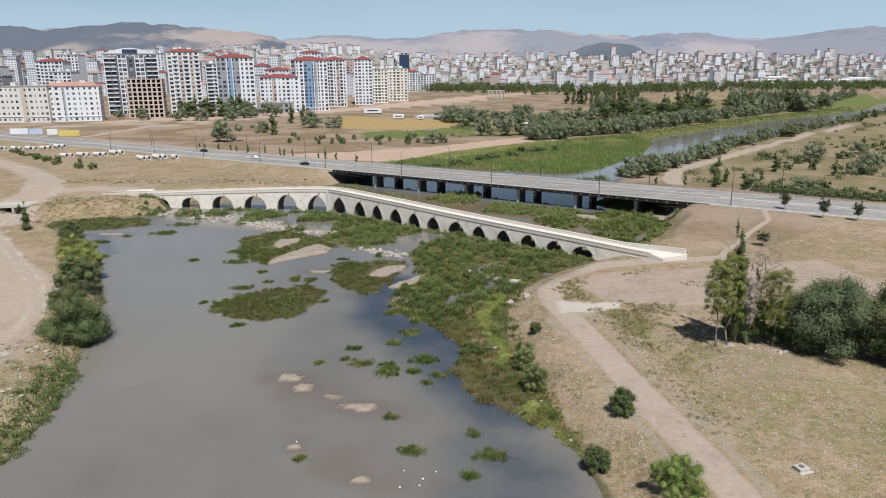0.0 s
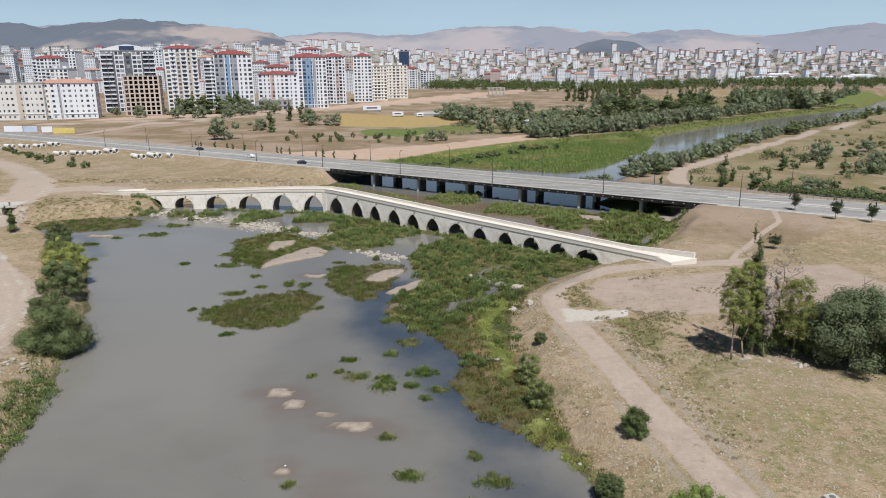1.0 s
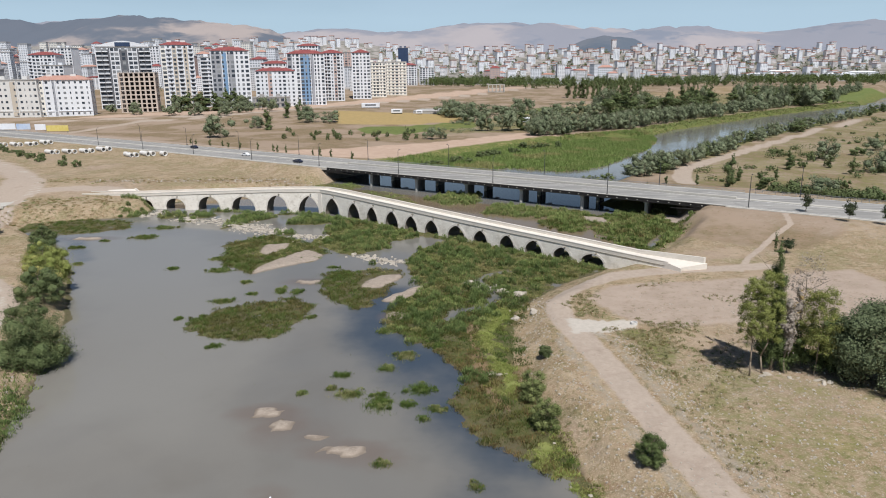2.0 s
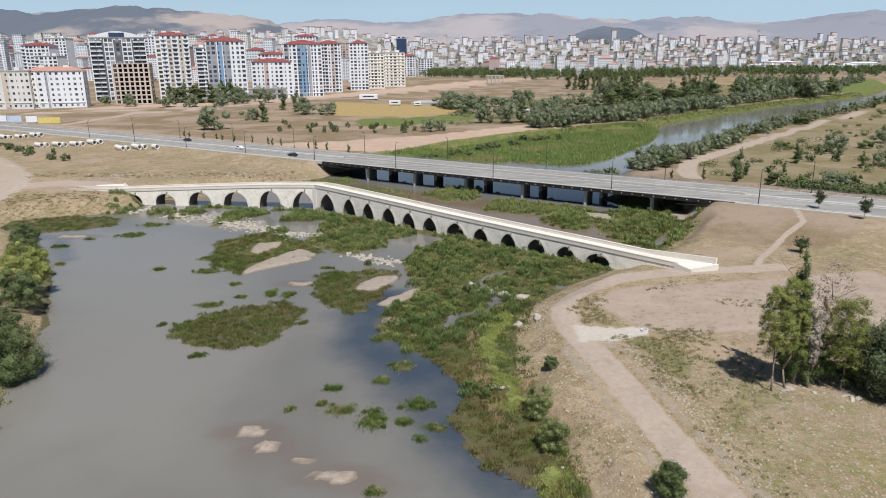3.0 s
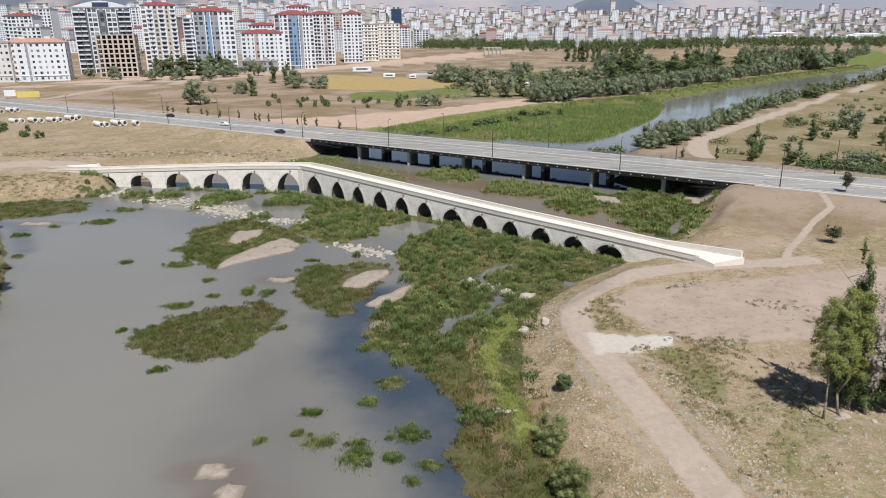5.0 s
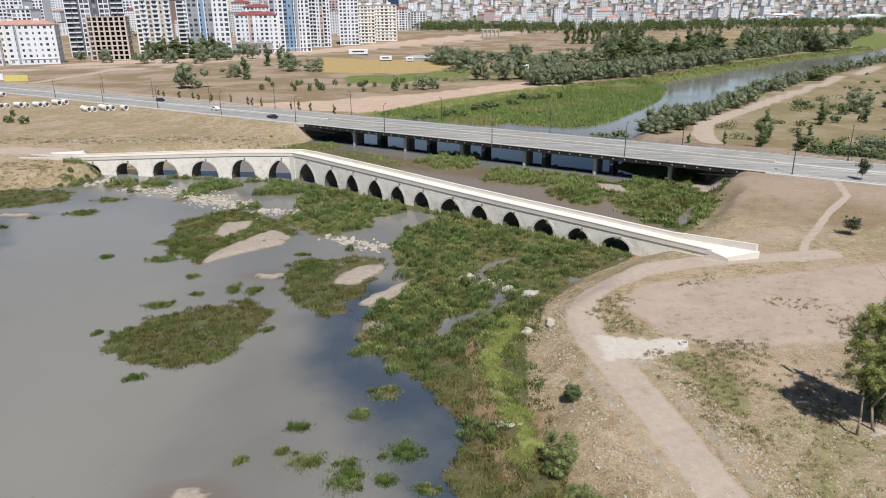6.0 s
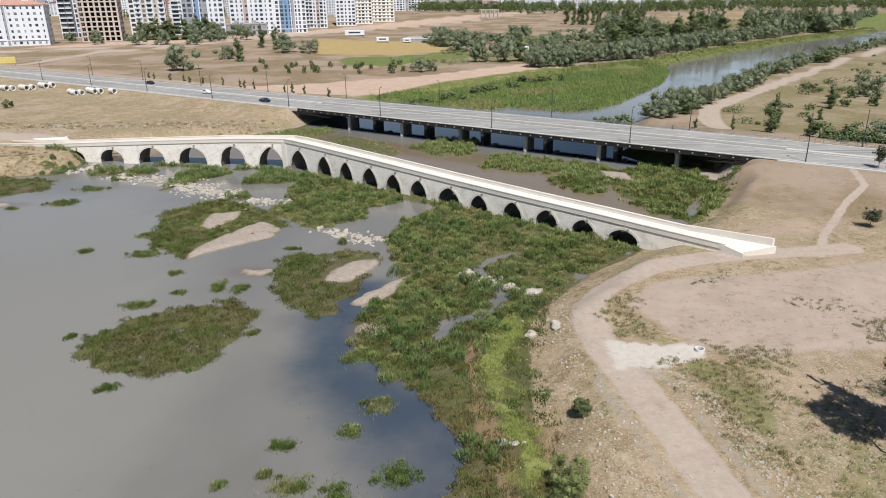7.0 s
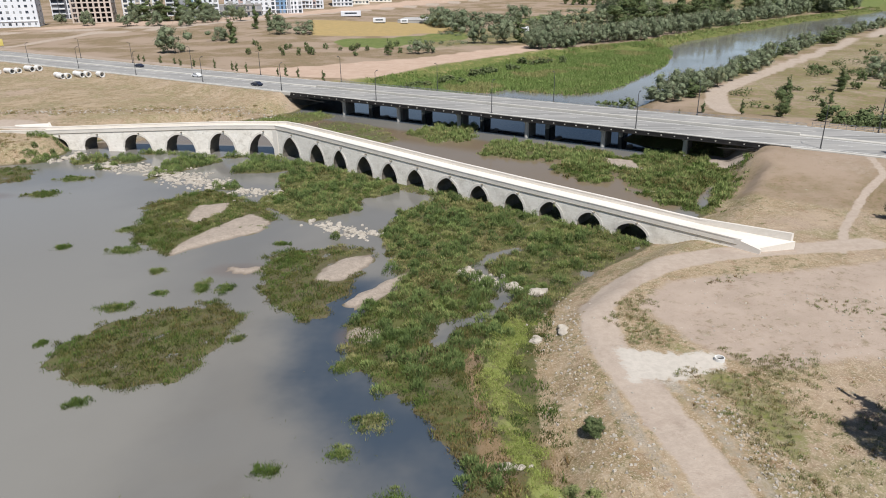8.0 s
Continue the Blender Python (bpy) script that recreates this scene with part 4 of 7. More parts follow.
        for r0, r1 in zip(rows, rows[1:]):
            for j in range(3):
                bm.faces.new((r0[j], r0[j + 1], r1[j + 1], r1[j]))
        bmesh.ops.recalc_face_normals(bm, faces=bm.faces)
        part("arch_ring", bm, CAPSTONE, root, "proud ring of dressed arch stones")
    # water spouts under the string course, beside the arch crowns
    spout = None
    for c, a, top in ARCHES:
        p = on_bridge(c + 0.9, 0, string_z(c + 0.9) - 0.55)
        d = BL if c < 0 else BR
        m = Matrix.Translation(p) @ Matrix.Rotation(math.atan2(d.y, d.x), 4, "Z")
        if spout is None:
            spout = part("spout", cube(-0.14, 0.14, -0.55, 0.2, -0.12, 0.12, bevel=0.03), DARKSTONE, root)
            spout.matrix_basis = m
        else:
            again("spout", spout, root, m)
    # the pilaster at the bend
    bm = bmesh.new()
    q = [on_bridge(s, o, z) for z in (-1.2, string_z(0) - 0.2) for s, o in ((-0.7, 0.1), (-0.7, -0.16), (0.7, -0.16), (0.7, 0.1))]
    vs = [bm.verts.new(p) for p in q]
    for f in ((0, 1, 5, 4), (1, 2, 6, 5), (2, 3, 7, 6), (4, 5, 6, 7)):
        bm.faces.new([vs[i] for i in f])
    bmesh.ops.recalc_face_normals(bm, faces=bm.faces)
    part("pilaster", bm, CAPSTONE, root)

    def slab(name, pts, z0, mat, label=""):
        bm = bmesh.new()
        lo = [bm.verts.new((p.x, p.y, z0)) for p in pts]
        hi = [bm.verts.new(p) for p in pts]
        bm.faces.new(hi), bm.faces.new(lo[::-1])
        for i in range(len(pts)):
            j = (i + 1) % len(pts)
            bm.faces.new((lo[i], lo[j], hi[j], hi[i]))
        bmesh.ops.recalc_face_normals(bm, faces=bm.faces)
        return part(name, bm, mat, root, label)

    # the ends: flaring aprons with wing walls
    slab("apron", [on_bridge(98, 0.3, 3.52), on_bridge(112.6, 0.2, 3.1), on_bridge(116.4, 4.6, 3.75), on_bridge(103, 4.6, 3.4)], 1.5, PAVING, "pale paved apron")
    slab("wing_wall", [on_bridge(102, 4.55, 4.3), on_bridge(115.8, 4.3, 4.95), on_bridge(116.0, 4.7, 4.95), on_bridge(102, 4.95, 4.3)], 1.5, CAPSTONE, "pale stone wing wall")
    slab("wing_wall", [on_bridge(109, 0.35, 3.95), on_bridge(109, -0.03, 3.95), on_bridge(113, -0.6, 3.2), on_bridge(113, -0.2, 3.2)], 1.5, CAPSTONE)
    slab("apron", [on_bridge(-64, 0.3, 4.05), on_bridge(-64, 4.6, 4.05), on_bridge(-70, 11, 4.4), on_bridge(-90, 6, 3.9), on_bridge(-84, 0.2, 3.5)], 1.5, PAVING)
    slab("wing_wall", [on_bridge(-64.5, 4.6, 4.85), on_bridge(-64.3, 4.95, 4.85), on_bridge(-70, 11.4, 4.6), on_bridge(-70.3, 11.1, 4.6)], 1.5, CAPSTONE)


# ---- the highway and its bridge ----
U0, U1 = -193.5, -43.0
N0, N1 = 204.0, 228.5


def road_strip(name, u0, u1, n0, n1, z0, z1, mat, parent=None, label=""):
    bm = bmesh.new()
    k = max(1, int(abs(u1 - u0) / 40))
    rows = []
    for i in range(k + 1):
        u = u0 + (u1 - u0) * i / k
        rows.append([bm.verts.new(on_road(u, n, z)) for n, z in ((n0, z0), (n1, z0), (n1, z1), (n0, z1))])
    for a, b in zip(rows, rows[1:]):
        for j in range(4):
            bm.faces.new((a[j], b[j], b[(j + 1) % 4], a[(j + 1) % 4]))
    bm.faces.new(rows[0]), bm.faces.new(rows[-1][::-1])
    bmesh.ops.recalc_face_normals(bm, faces=bm.faces)
    return part(name, bm, mat, parent, label)


def highway():
    road = thing("road", Matrix.Identity(4), "grey worn asphalt dual carriageway on a low embankment", "road", kind="structure")
    for u0, u1 in ((-700, U0), (U1, 400)):
        road_strip("carriageway", u0, u1, N0 + 0.2, 215.6, 4.9, 5.6, ASPHALT, road)
        road_strip("carriageway", u0, u1, 217.2, N1 - 0.2, 4.9, 5.6, ASPHALT, road)
        road_strip("median_kerb", u0, u1, 215.603, 217.197, 4.9, 5.78, CONCRETE, road)
        road_strip("shoulder", u0, u1, N0 - 1.0, N0 + 0.197, 4.6, 5.56, CONCRETE, road)
    for u0, u1 in ((-700, 400),):
        for n in (N0 + 0.75, 214.9, 217.9, N1 - 0.75):
            road_strip("edge_line", u0, u1, n - 0.14, n + 0.14, 5.58, 5.606, LINEPAINT, road, "white edge line")
    dash = None
    for u in np.arange(-420, 240, 9.0):
        for n in (210.2, 222.9):
            m = Matrix.Translation(on_road(u, n, 5.604)) @ Matrix.Rotation(math.atan2(HD.y, HD.x), 4, "Z")
            if dash is None:
                dash = part("lane_dash", cube(-1.6, 1.6, -0.08, 0.08, -0.02, 0.004), LINEPAINT, road, "white lane dash")
                dash.matrix_basis = m
            else:
                again("lane_dash", dash, road, m)
    root = thing("road_bridge", Matrix.Identity(4), "flat grey concrete road bridge with dark girders on short piers", "bridge")
    for n0, n1 in ((N0, 215.8), (217.0, N1)):
        road_strip("deck", U0, U1, n0, n1, 5.15, 5.6, ASPHALT, root, "worn asphalt deck")
        for n in np.linspace(n0 + 0.7, n1 - 0.7, 5):
            # shade under the deck is put into the girder colour
            road_strip("girder", U0, U1, n - 0.3, n + 0.3, 4.55 if n < N0 + 1 else 4.95, 5.147, NEARBLACK, root, "girder coloured near-black for the shade under the deck")
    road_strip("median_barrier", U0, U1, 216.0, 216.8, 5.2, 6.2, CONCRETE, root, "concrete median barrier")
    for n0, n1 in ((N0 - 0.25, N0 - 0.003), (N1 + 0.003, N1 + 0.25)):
        road_strip("fascia", U0 - 2, U1 + 2, n0, n1, 4.55, 5.5, NEARBLACK, root, "near-black edge beam")
        road_strip("kerb", U0, U1, n0 + 0.05, n1 + 0.2, 5.503, 5.68, CONCRETE, root, "pale concrete kerb")
    bolt = None
    for u in np.arange(U0 + 1.5, U1, 3.1):
        m = Matrix.Translation(on_road(u, N0 - 0.25, 4.95)) @ Matrix.Rotation(math.atan2(HD.y, HD.x), 4, "Z")
        if bolt is None:
            bolt = part("drain_spout", cube(-0.16, 0.16, -0.14, 0.02, -0.12, 0.12, bevel=0.03), CONCRETE, root, "small pale drain spout")
            bolt.matrix_basis = m
        else:
            again("drain_spout", bolt, root, m)
    for u, d in ((U0, -1), (U1, 1)):
        for k, (n, z) in enumerate(((N0 - 0.75, 4.2), (N0 - 0.95, 3.85), (N0 - 0.6, 3.6))):
            bm = tube(bmesh.new(), on_road(u - d * (9 + 3 * k), n, z), on_road(u + d * 4, n, z + 0.3), 0.11, 0.11, 8)
            tube(bm, on_road(u + d * 4, n, z + 0.3), on_road(u + d * (6.5 + k), n - 0.8 - 0.3 * k, z + 0.1 - 0.4 * k), 0.11, 0.11, 8)
            part("cable_duct", bm, NEARBLACK, root, "loose black cable duct")
    road_strip("service_pipe", U0 - 2, U1 + 3, N0 - 0.55, N0 - 0.3, 4.5, 4.7, NEARBLACK, root, "dark service pipe")
    ang = math.atan2(HD.y, HD.x)
    for i in range(1, 7):
        u = U0 + 21.5 * i - (1.2 if i == 6 else 0)
        for n0, n1 in ((204.6, 214.9), (217.6, 227.9)):
            bm = bmesh.new()
            box(bm, -0.65, 0.65, n0 - 216, n1 - 216, 3.9, 4.947, bevel=0.12)
            cap = part("pier_cap", bm, CONCRETE, root, "pale concrete pier cap")
            cap.matrix_basis = Matrix.Translation(on_road(u, 216, 0)) @ Matrix.Rotation(ang, 4, "Z")
            col = part("pier", tube(bmesh.new(), (0, 0, -1.5), (0, 0, 3.91), 0.62, 0.55, 16), CONCRETE, root, smooth=False)
            col.matrix_basis = Matrix.Translation(on_road(u, n0 + 0.9, 0))
            # the wall's dark colour paints the shade under the deck
            wall = part("pier_wall", cube(-0.5, 0.5, n0 - 216 + 2.2, n0 - 216 + 5.4, -1.5, 3.897, bevel=0.08), SHADEDCONCRETE, root)
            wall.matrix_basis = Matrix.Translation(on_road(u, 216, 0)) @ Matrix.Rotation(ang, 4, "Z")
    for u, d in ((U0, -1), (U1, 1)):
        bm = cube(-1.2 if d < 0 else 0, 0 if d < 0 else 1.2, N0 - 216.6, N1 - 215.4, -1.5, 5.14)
        # darkened like the pier walls to imitate deck shade
        a = part("abutment", bm, SHADEDCONCRETE, root)
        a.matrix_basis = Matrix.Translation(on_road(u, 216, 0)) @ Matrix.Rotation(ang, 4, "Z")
    for u in np.arange(U0 + 2, U1, 4.3):
        bm = cube(-0.05, 0.05, -0.05, 0.05, 5.5, 6.25)
        m = Matrix.Translation(on_road(u, N1 + 0.1, 0))
        part("rail_post", bm, GALV, root).matrix_basis = m
    for z in (5.95, 6.2):
        road_strip("rail", U0, U1, N1 + 0.07, N1 + 0.13, z, z + 0.08, GALV, root)
    fence = thing("guardrail", Matrix.Identity(4), "galvanised pedestrian railing beside the road", "railing")
    for z in (5.75, 6.1, 6.5):
        road_strip("rail", -42, -5, N1 + 1.0, N1 + 1.07, z, z + 0.07, GALV, fence)
    for u in np.arange(-42, -4.9, 1.85):
        p = part("post", cube(-0.04, 0.04, -0.04, 0.04, 4.8, 6.55), GALV, fence)
        p.matrix_basis = Matrix.Translation(on_road(u, N1 + 1.03, 0))


def street_lamps():
    spots = [(-37.5 - 40.3 * i, 204.9, 0) for i in range(-2, 9)] + [(-28 - 41.5 * i, 229.6, 180) for i in range(-1, 9)]
    first = None
    for u, n, turn in spots:
        p = on_road(u, n, 5.5)
        m = Matrix.Translation(p) @ Matrix.Rotation(math.atan2(HD.y, HD.x) + radians(turn), 4, "Z")
        if first is None:
            first = thing("street_lamp", m, "tall dark street lamp on a straight pole", "street lamp", "lamps along the highway")
            bm = tube(bmesh.new(), (0, 0, -0.3), (0, 0, 8.6), 0.14, 0.07, 8)
            part("pole", bm, POLE, first)
            part("base", cube(-0.22, 0.22, -0.22, 0.22, -0.3, 0.25, bevel=0.04), POLE, first)
            bm = tube(bmesh.new(), (0, 0, 8.5), (0, 0.9, 8.95), 0.05, 0.04, 6)
            arm = part("arm", bm, POLE, first)
            part("lamp_head", cube(-0.16, 0.16, 0.6, 1.35, 8.9, 9.05, bevel=0.04), POLE, arm)
        else:
            copy_thing(first, m)


# ---- plants ----


def leaf_cloud(rng, blobs, count, size):
    """Small leaf faces scattered through and over the given lumps (centre, radii)."""
    w = np.array([b[1][0] * b[1][1] + b[1][1] * b[1][2] for b in blobs])
    pick = rng.choice(len(blobs), count, p=w / w.sum())
    c = np.array([b[0] for b in blobs])[pick]
    r = np.array([b[1] for b in blobs])[pick]
    d = rng.normal(size=(count, 3))
    d /= np.linalg.norm(d, axis=1)[:, None]
    k = rng.uniform(0.2, 1.0, (count, 1)) ** 0.5 * rng.normal(1.0, 0.28, (count, 1))
    p = c + d * r * k
    nrm = d * 1.2 + rng.normal(size=(count, 3)) * 0.33 + np.array([0, 0, 0.3])
    nrm /= np.linalg.norm(nrm, axis=1)[:, None]
    a = np.cross(nrm, rng.normal(size=(count, 3)))
    a /= np.linalg.norm(a, axis=1)[:, None]
    b = np.cross(nrm, a)
    s = size * rng.uniform(0.55, 1.3, (count, 1))
    v = np.stack([p - a * s * 0.5 - b * s * 0.36, p - a * s * 0.42 + b * s * 0.4, p + a * s * 0.62], 1).reshape(-1, 3)
    return v, np.arange(count * 3).reshape(-1, 3)


def crown_core(rng, blobs, share):
    """Dense inner lumps of a crown, behind its leaves."""
    bm = bmesh.new()
    for c, r in blobs:
        m = Matrix.Translation(c) @ Euler((rng.uniform(0, 3), rng.uniform(0, 3), 0)).to_matrix().to_4x4() @ Matrix.Diagonal((r[0] * share, r[1] * share, r[2] * share, 1))
        bmesh.ops.create_icosphere(bm, subdivisions=1, radius=1, matrix=m)
    v, f = np.array([q.co for q in bm.verts]), np.array([[q.index for q in g.verts] for g in bm.faces])
    bm.free()
    return v, f


def trunk_mesh(rng, height, r, limbs, lean=0.06, first=0.3):
    bm = bmesh.new()
    pts = [Vector((0, 0, -0.6))]
    for i in range(1, 6):
        pts.append(Vector((rng.normal(0, lean) * height * 0.5, rng.normal(0, lean) * height * 0.5, height * i / 5)))
    for i in range(5):
        tube(bm, pts[i], pts[i + 1], r * (1 - i * 0.17), r * (1 - (i + 1) * 0.17), 7)
    for j in range(limbs):
        k = rng.uniform(first, 0.9)
        b = pts[int(k * 5)].lerp(pts[min(5, int(k * 5) + 1)], k * 5 % 1)
        an = rng.uniform(0, 6.28)
        l = height * rng.uniform(0.12, 0.24)
        e = b + Vector((math.cos(an) * l, math.sin(an) * l, l * rng.uniform(0.5, 1.2)))
        tube(bm, b, e, r * 0.4 * (1 - k * 0.5), r * 0.08, 5)
        tube(bm, b.lerp(e, 0.6), b.lerp(e, 0.6) + Vector((rng.normal(0, l * 0.3), rng.normal(0, l * 0.3), l * 0.4)), r * 0.18, r * 0.05, 4)
    return bm


def tree(name, m, label, category, group, seed, height, width, leaves, size, mat, shape="round", trunk=0.0, bare=0.25):
    """One tree: a tapered trunk with limbs under a broken crown."""
    rng = np.random.default_rng(seed)
    root = thing(name, m, label, category, group)
    blobs = []
    if shape == "round":
        for i in range(150):
            z = height * rng.uniform(bare + 0.08, 0.95)
            an, rr = rng.uniform(0, 6.28), width * 0.42 * rng.uniform(0.1, 1) ** 0.5 * (1.12 - 0.8 * abs(z / height - 0.55) - 0.5 * max(0, z / height - 0.75))
            q = width * rng.uniform(0.05, 0.14)
            blobs.append(((math.cos(an) * rr, math.sin(an) * rr, z), (q, q, q * rng.uniform(0.7, 1.0))))
    elif shape == "bush":
        for i in range(64 if leaves > 5000 else 30):
            an, rr = rng.uniform(0, 6.28), width * 0.40 * rng.uniform(0, 1) ** 0.5
            q = width * (rng.uniform(0.08, 0.165) if leaves > 5000 else rng.uniform(0.09, 0.18))
            z = min(height - q * 0.8, max(q * 0.5, height * rng.uniform(0.12, 0.85) * (1.1 - rr / width)))
            blobs.append(((math.cos(an) * rr, math.sin(an) * rr, z), (q, q, q * 0.9)))
    else:
        n = 12
        for i in range(n):
            k = i / (n - 1)
            q = width * 0.5 * (0.55 + 0.45 * math.sin(math.pi * min(1, k * 0.9 + 0.18))) * rng.uniform(0.6, 1.0) * (1 - 0.65 * max(0, k - 0.6) / 0.4)
            blobs.append(((rng.normal(0, width * 0.12), rng.normal(0, width * 0.12), height * (bare + (0.97 - bare) * k)), (q * 0.8, q * 0.8, height * 0.085)))
    part("trunk", trunk_mesh(rng, height * 0.8, trunk or max(0.08, height * 0.014), 9 if leaves > 1600 else 3, first=bare), BARK, root, smooth=True)
    v, f = leaf_cloud(rng, blobs, leaves, size)
    if shape != "round" and mat is not PINE:
        big = sorted(blobs, key=lambda q: -q[1][0])[:10 if leaves < 5000 else 40]
        cv, cf = crown_core(rng, big, 0.74 if leaves < 5000 else 0.55)
        f = np.concatenate([f, cf + len(v)])
        v = np.concatenate([v, cv])
    v[:, 2] = np.maximum(v[:, 2], 0.05)
    raw("crown", v, f, mat, root)
    return root


def blades(name, places, lo, hi, wide, mat, label, category="reeds", group="", kind="stuff", per=3, lean=0.35, seed=1, share=None):
    """Grass or reeds: narrow leaning blades at the given places (x, y, z)."""
    rng = np.random.default_rng(seed)
    p = np.repeat(places, per, 0)
    n = len(p)
    p = p + np.column_stack([rng.normal(0, 0.22, n), rng.normal(0, 0.22, n), np.full(n, -0.1)])
    an = rng.uniform(0, 6.283, n)
    h = rng.uniform(lo, hi, n)
    if share is not None:
        h = h * np.repeat(share, per)
    w = wide * rng.uniform(0.6, 1.3, n)
    side = np.column_stack([np.cos(an), np.sin(an), np.zeros(n)]) * w[:, None] * 0.5
    tip = np.column_stack([rng.normal(0, lean, n) * h, rng.normal(0, lean, n) * h, h])
    v = np.stack([p + side, p + tip, p - side], 1).reshape(-1, 3)
    f = np.arange(n * 3).reshape(-1, 3)
    return tagged(raw(name, v, f, mat), label, category, group, kind)


def reed_clumps(name, places, size, mat, label, seed, count=150, wide=0.022, category="reeds"):
    """Soft rounded clumps of fine blades, taller in their middle."""
    rng = np.random.default_rng(seed)
    n = len(places) * count
    big = np.repeat(rng.uniform(0.55, 1.2, len(places)), count) * size
    r, an = np.sqrt(rng.random(n)) * 0.62, rng.uniform(0, 6.283, n)
    out = np.column_stack([np.cos(an), np.sin(an), np.zeros(n)])
    p = np.repeat(places, count, 0) + out * (r * big)[:, None] + np.array([0, 0, -0.08])
    l = big * (1.0 - 0.75 * r ** 1.5) * rng.uniform(0.55, 1.05, n)
    way = out * (r * 0.9)[:, None] + rng.normal(0, 0.32, (n, 3)) * np.array([1, 1, 0]) + np.array([0, 0, 1.0])
    way /= np.linalg.norm(way, axis=1)[:, None]
    ac = rng.uniform(0, 6.283, n)
    side = np.column_stack([np.cos(ac), np.sin(ac), np.zeros(n)]) * (wide * rng.uniform(0.7, 1.4, n))[:, None]
    tip = way * l[:, None] + np.column_stack([rng.normal(0, 0.18, n) * l, rng.normal(0, 0.18, n) * l, -0.12 * l])
    tip[:, 2] = np.maximum(tip[:, 2], 0.06)
    v = np.stack([p + side, p + tip, p - side], 1).reshape(-1, 3)
    return tagged(raw(name, v, np.arange(n * 3).reshape(-1, 3), mat), label, category, kind="stuff")


def domes(name, places, radius, height, mat, label, seed, count=160, size=0.30, category="reeds"):
    """Rounded clumps: a shell of short upright leaves over each, thinner and lower at the rim."""
    rng = np.random.default_rng(seed)
    n = len(places) * count
    big = np.repeat(rng.uniform(0.6, 1.3, len(places)), count)
    tall = np.repeat(rng.uniform(0.7, 1.25, len(places)), count)
    d = rng.normal(size=(n, 3))
    d[:, 2] = np.abs(d[:, 2]) * 0.9
    d /= np.linalg.norm(d, axis=1)[:, None]
    k = rng.uniform(0.72, 1.08, n)
    wob = 1 + 0.22 * np.sin(3 * np.arctan2(d[:, 1], d[:, 0]) + 7 * big)
    p = np.repeat(places, count, 0) + d * np.column_stack([radius * big * k * wob, radius * big * k * wob, height * tall * k * 0.8]) + np.array([0, 0, -0.05])
    side = np.column_stack([-d[:, 1], d[:, 0], np.zeros(n)]) + rng.normal(0, 0.35, (n, 3))
    side /= np.linalg.norm(side, axis=1)[:, None]
    l = size * rng.uniform(0.6, 1.5, n)
    way = d * np.array([0.45, 0.45, 0.2]) + rng.normal(0, 0.22, (n, 3)) + np.array([0, 0, 0.85])
    side *= (l * 0.17)[:, None]
    v = np.stack([p + side - way * (l * 0.4)[:, None], p + way * (l * 0.8)[:, None], p - side - way * (l * 0.4)[:, None]], 1).reshape(-1, 3)
    v[:, 2] = np.maximum(v[:, 2], -0.15)
    return tagged(raw(name, v, np.arange(n * 3).reshape(-1, 3), mat), label, category, kind="stuff")


def scatter(poly, density, rng, ragged=0.8, low=-0.05, keep=None):
    """Random places in a polygon, on the land, above the water."""
    px, py = [a for a, _ in poly], [b for _, b in poly]
    n = int((max(px) - min(px)) * (max(py) - min(py)) * density)
    x, y = rng.uniform(min(px) - 1, max(px) + 1, n), rng.uniform(min(py) - 1, max(py) + 1, n)
    ok = reach(poly, x, y) + ragged * (wave(x, y, 3.0, 4.0) + 0.7 * wave(x, y, 1.2, 9.0)) > 0
    if keep is not None:
        ok &= keep(x, y)
    x, y = x[ok], y[ok]
    z = land(x, y)
    ok = z > low
    return np.column_stack([x[ok], y[ok], np.maximum(z[ok], -0.1)])


def thin_out(p, gap):
    """Drops places that stand closer than gap to one kept before."""
    kept = {}
    for i, (x, y) in enumerate(p[:, :2]):
        a, b = int(x // gap), int(y // gap)
        if all(math.hypot(x - p[j, 0], y - p[j, 1]) >= gap for da in (-1, 0, 1) for db in (-1, 0, 1) for j in kept.get((a + da, b + db), ())):
            kept.setdefault((a, b), []).append(i)
    return p[sorted(j for k in kept.values() for j in k)]


def near_sand(x, y):
    d = np.maximum.reduce([reach(p, x, y) for p in SANDS])
    return d + 0.8 * wave(x, y, 2.3, 3.0) + 0.6 * wave(x, y, 0.8, 2.0) < -0.5


def clumps(p, rng, density=0.16, radius=1.5):
    """For each place the height share given by the clump that it stands in, and that clump's number."""
    lo, hi = p[:, :2].min(0), p[:, :2].max(0)
    c = rng.uniform(lo, hi, (max(4, int(np.prod(hi - lo) * density)), 2))
    near, best = np.zeros(len(p), int), np.full(len(p), 1e9)
    for k in range(0, len(p), 2000):
        d = np.hypot(p[k:k + 2000, None, 0] - c[None, :, 0], p[k:k + 2000, None, 1] - c[None, :, 1])
        near[k:k + 2000], best[k:k + 2000] = d.argmin(1), d.min(1)
    return np.clip(1.3 - best / radius, 0.3, 1.2), near


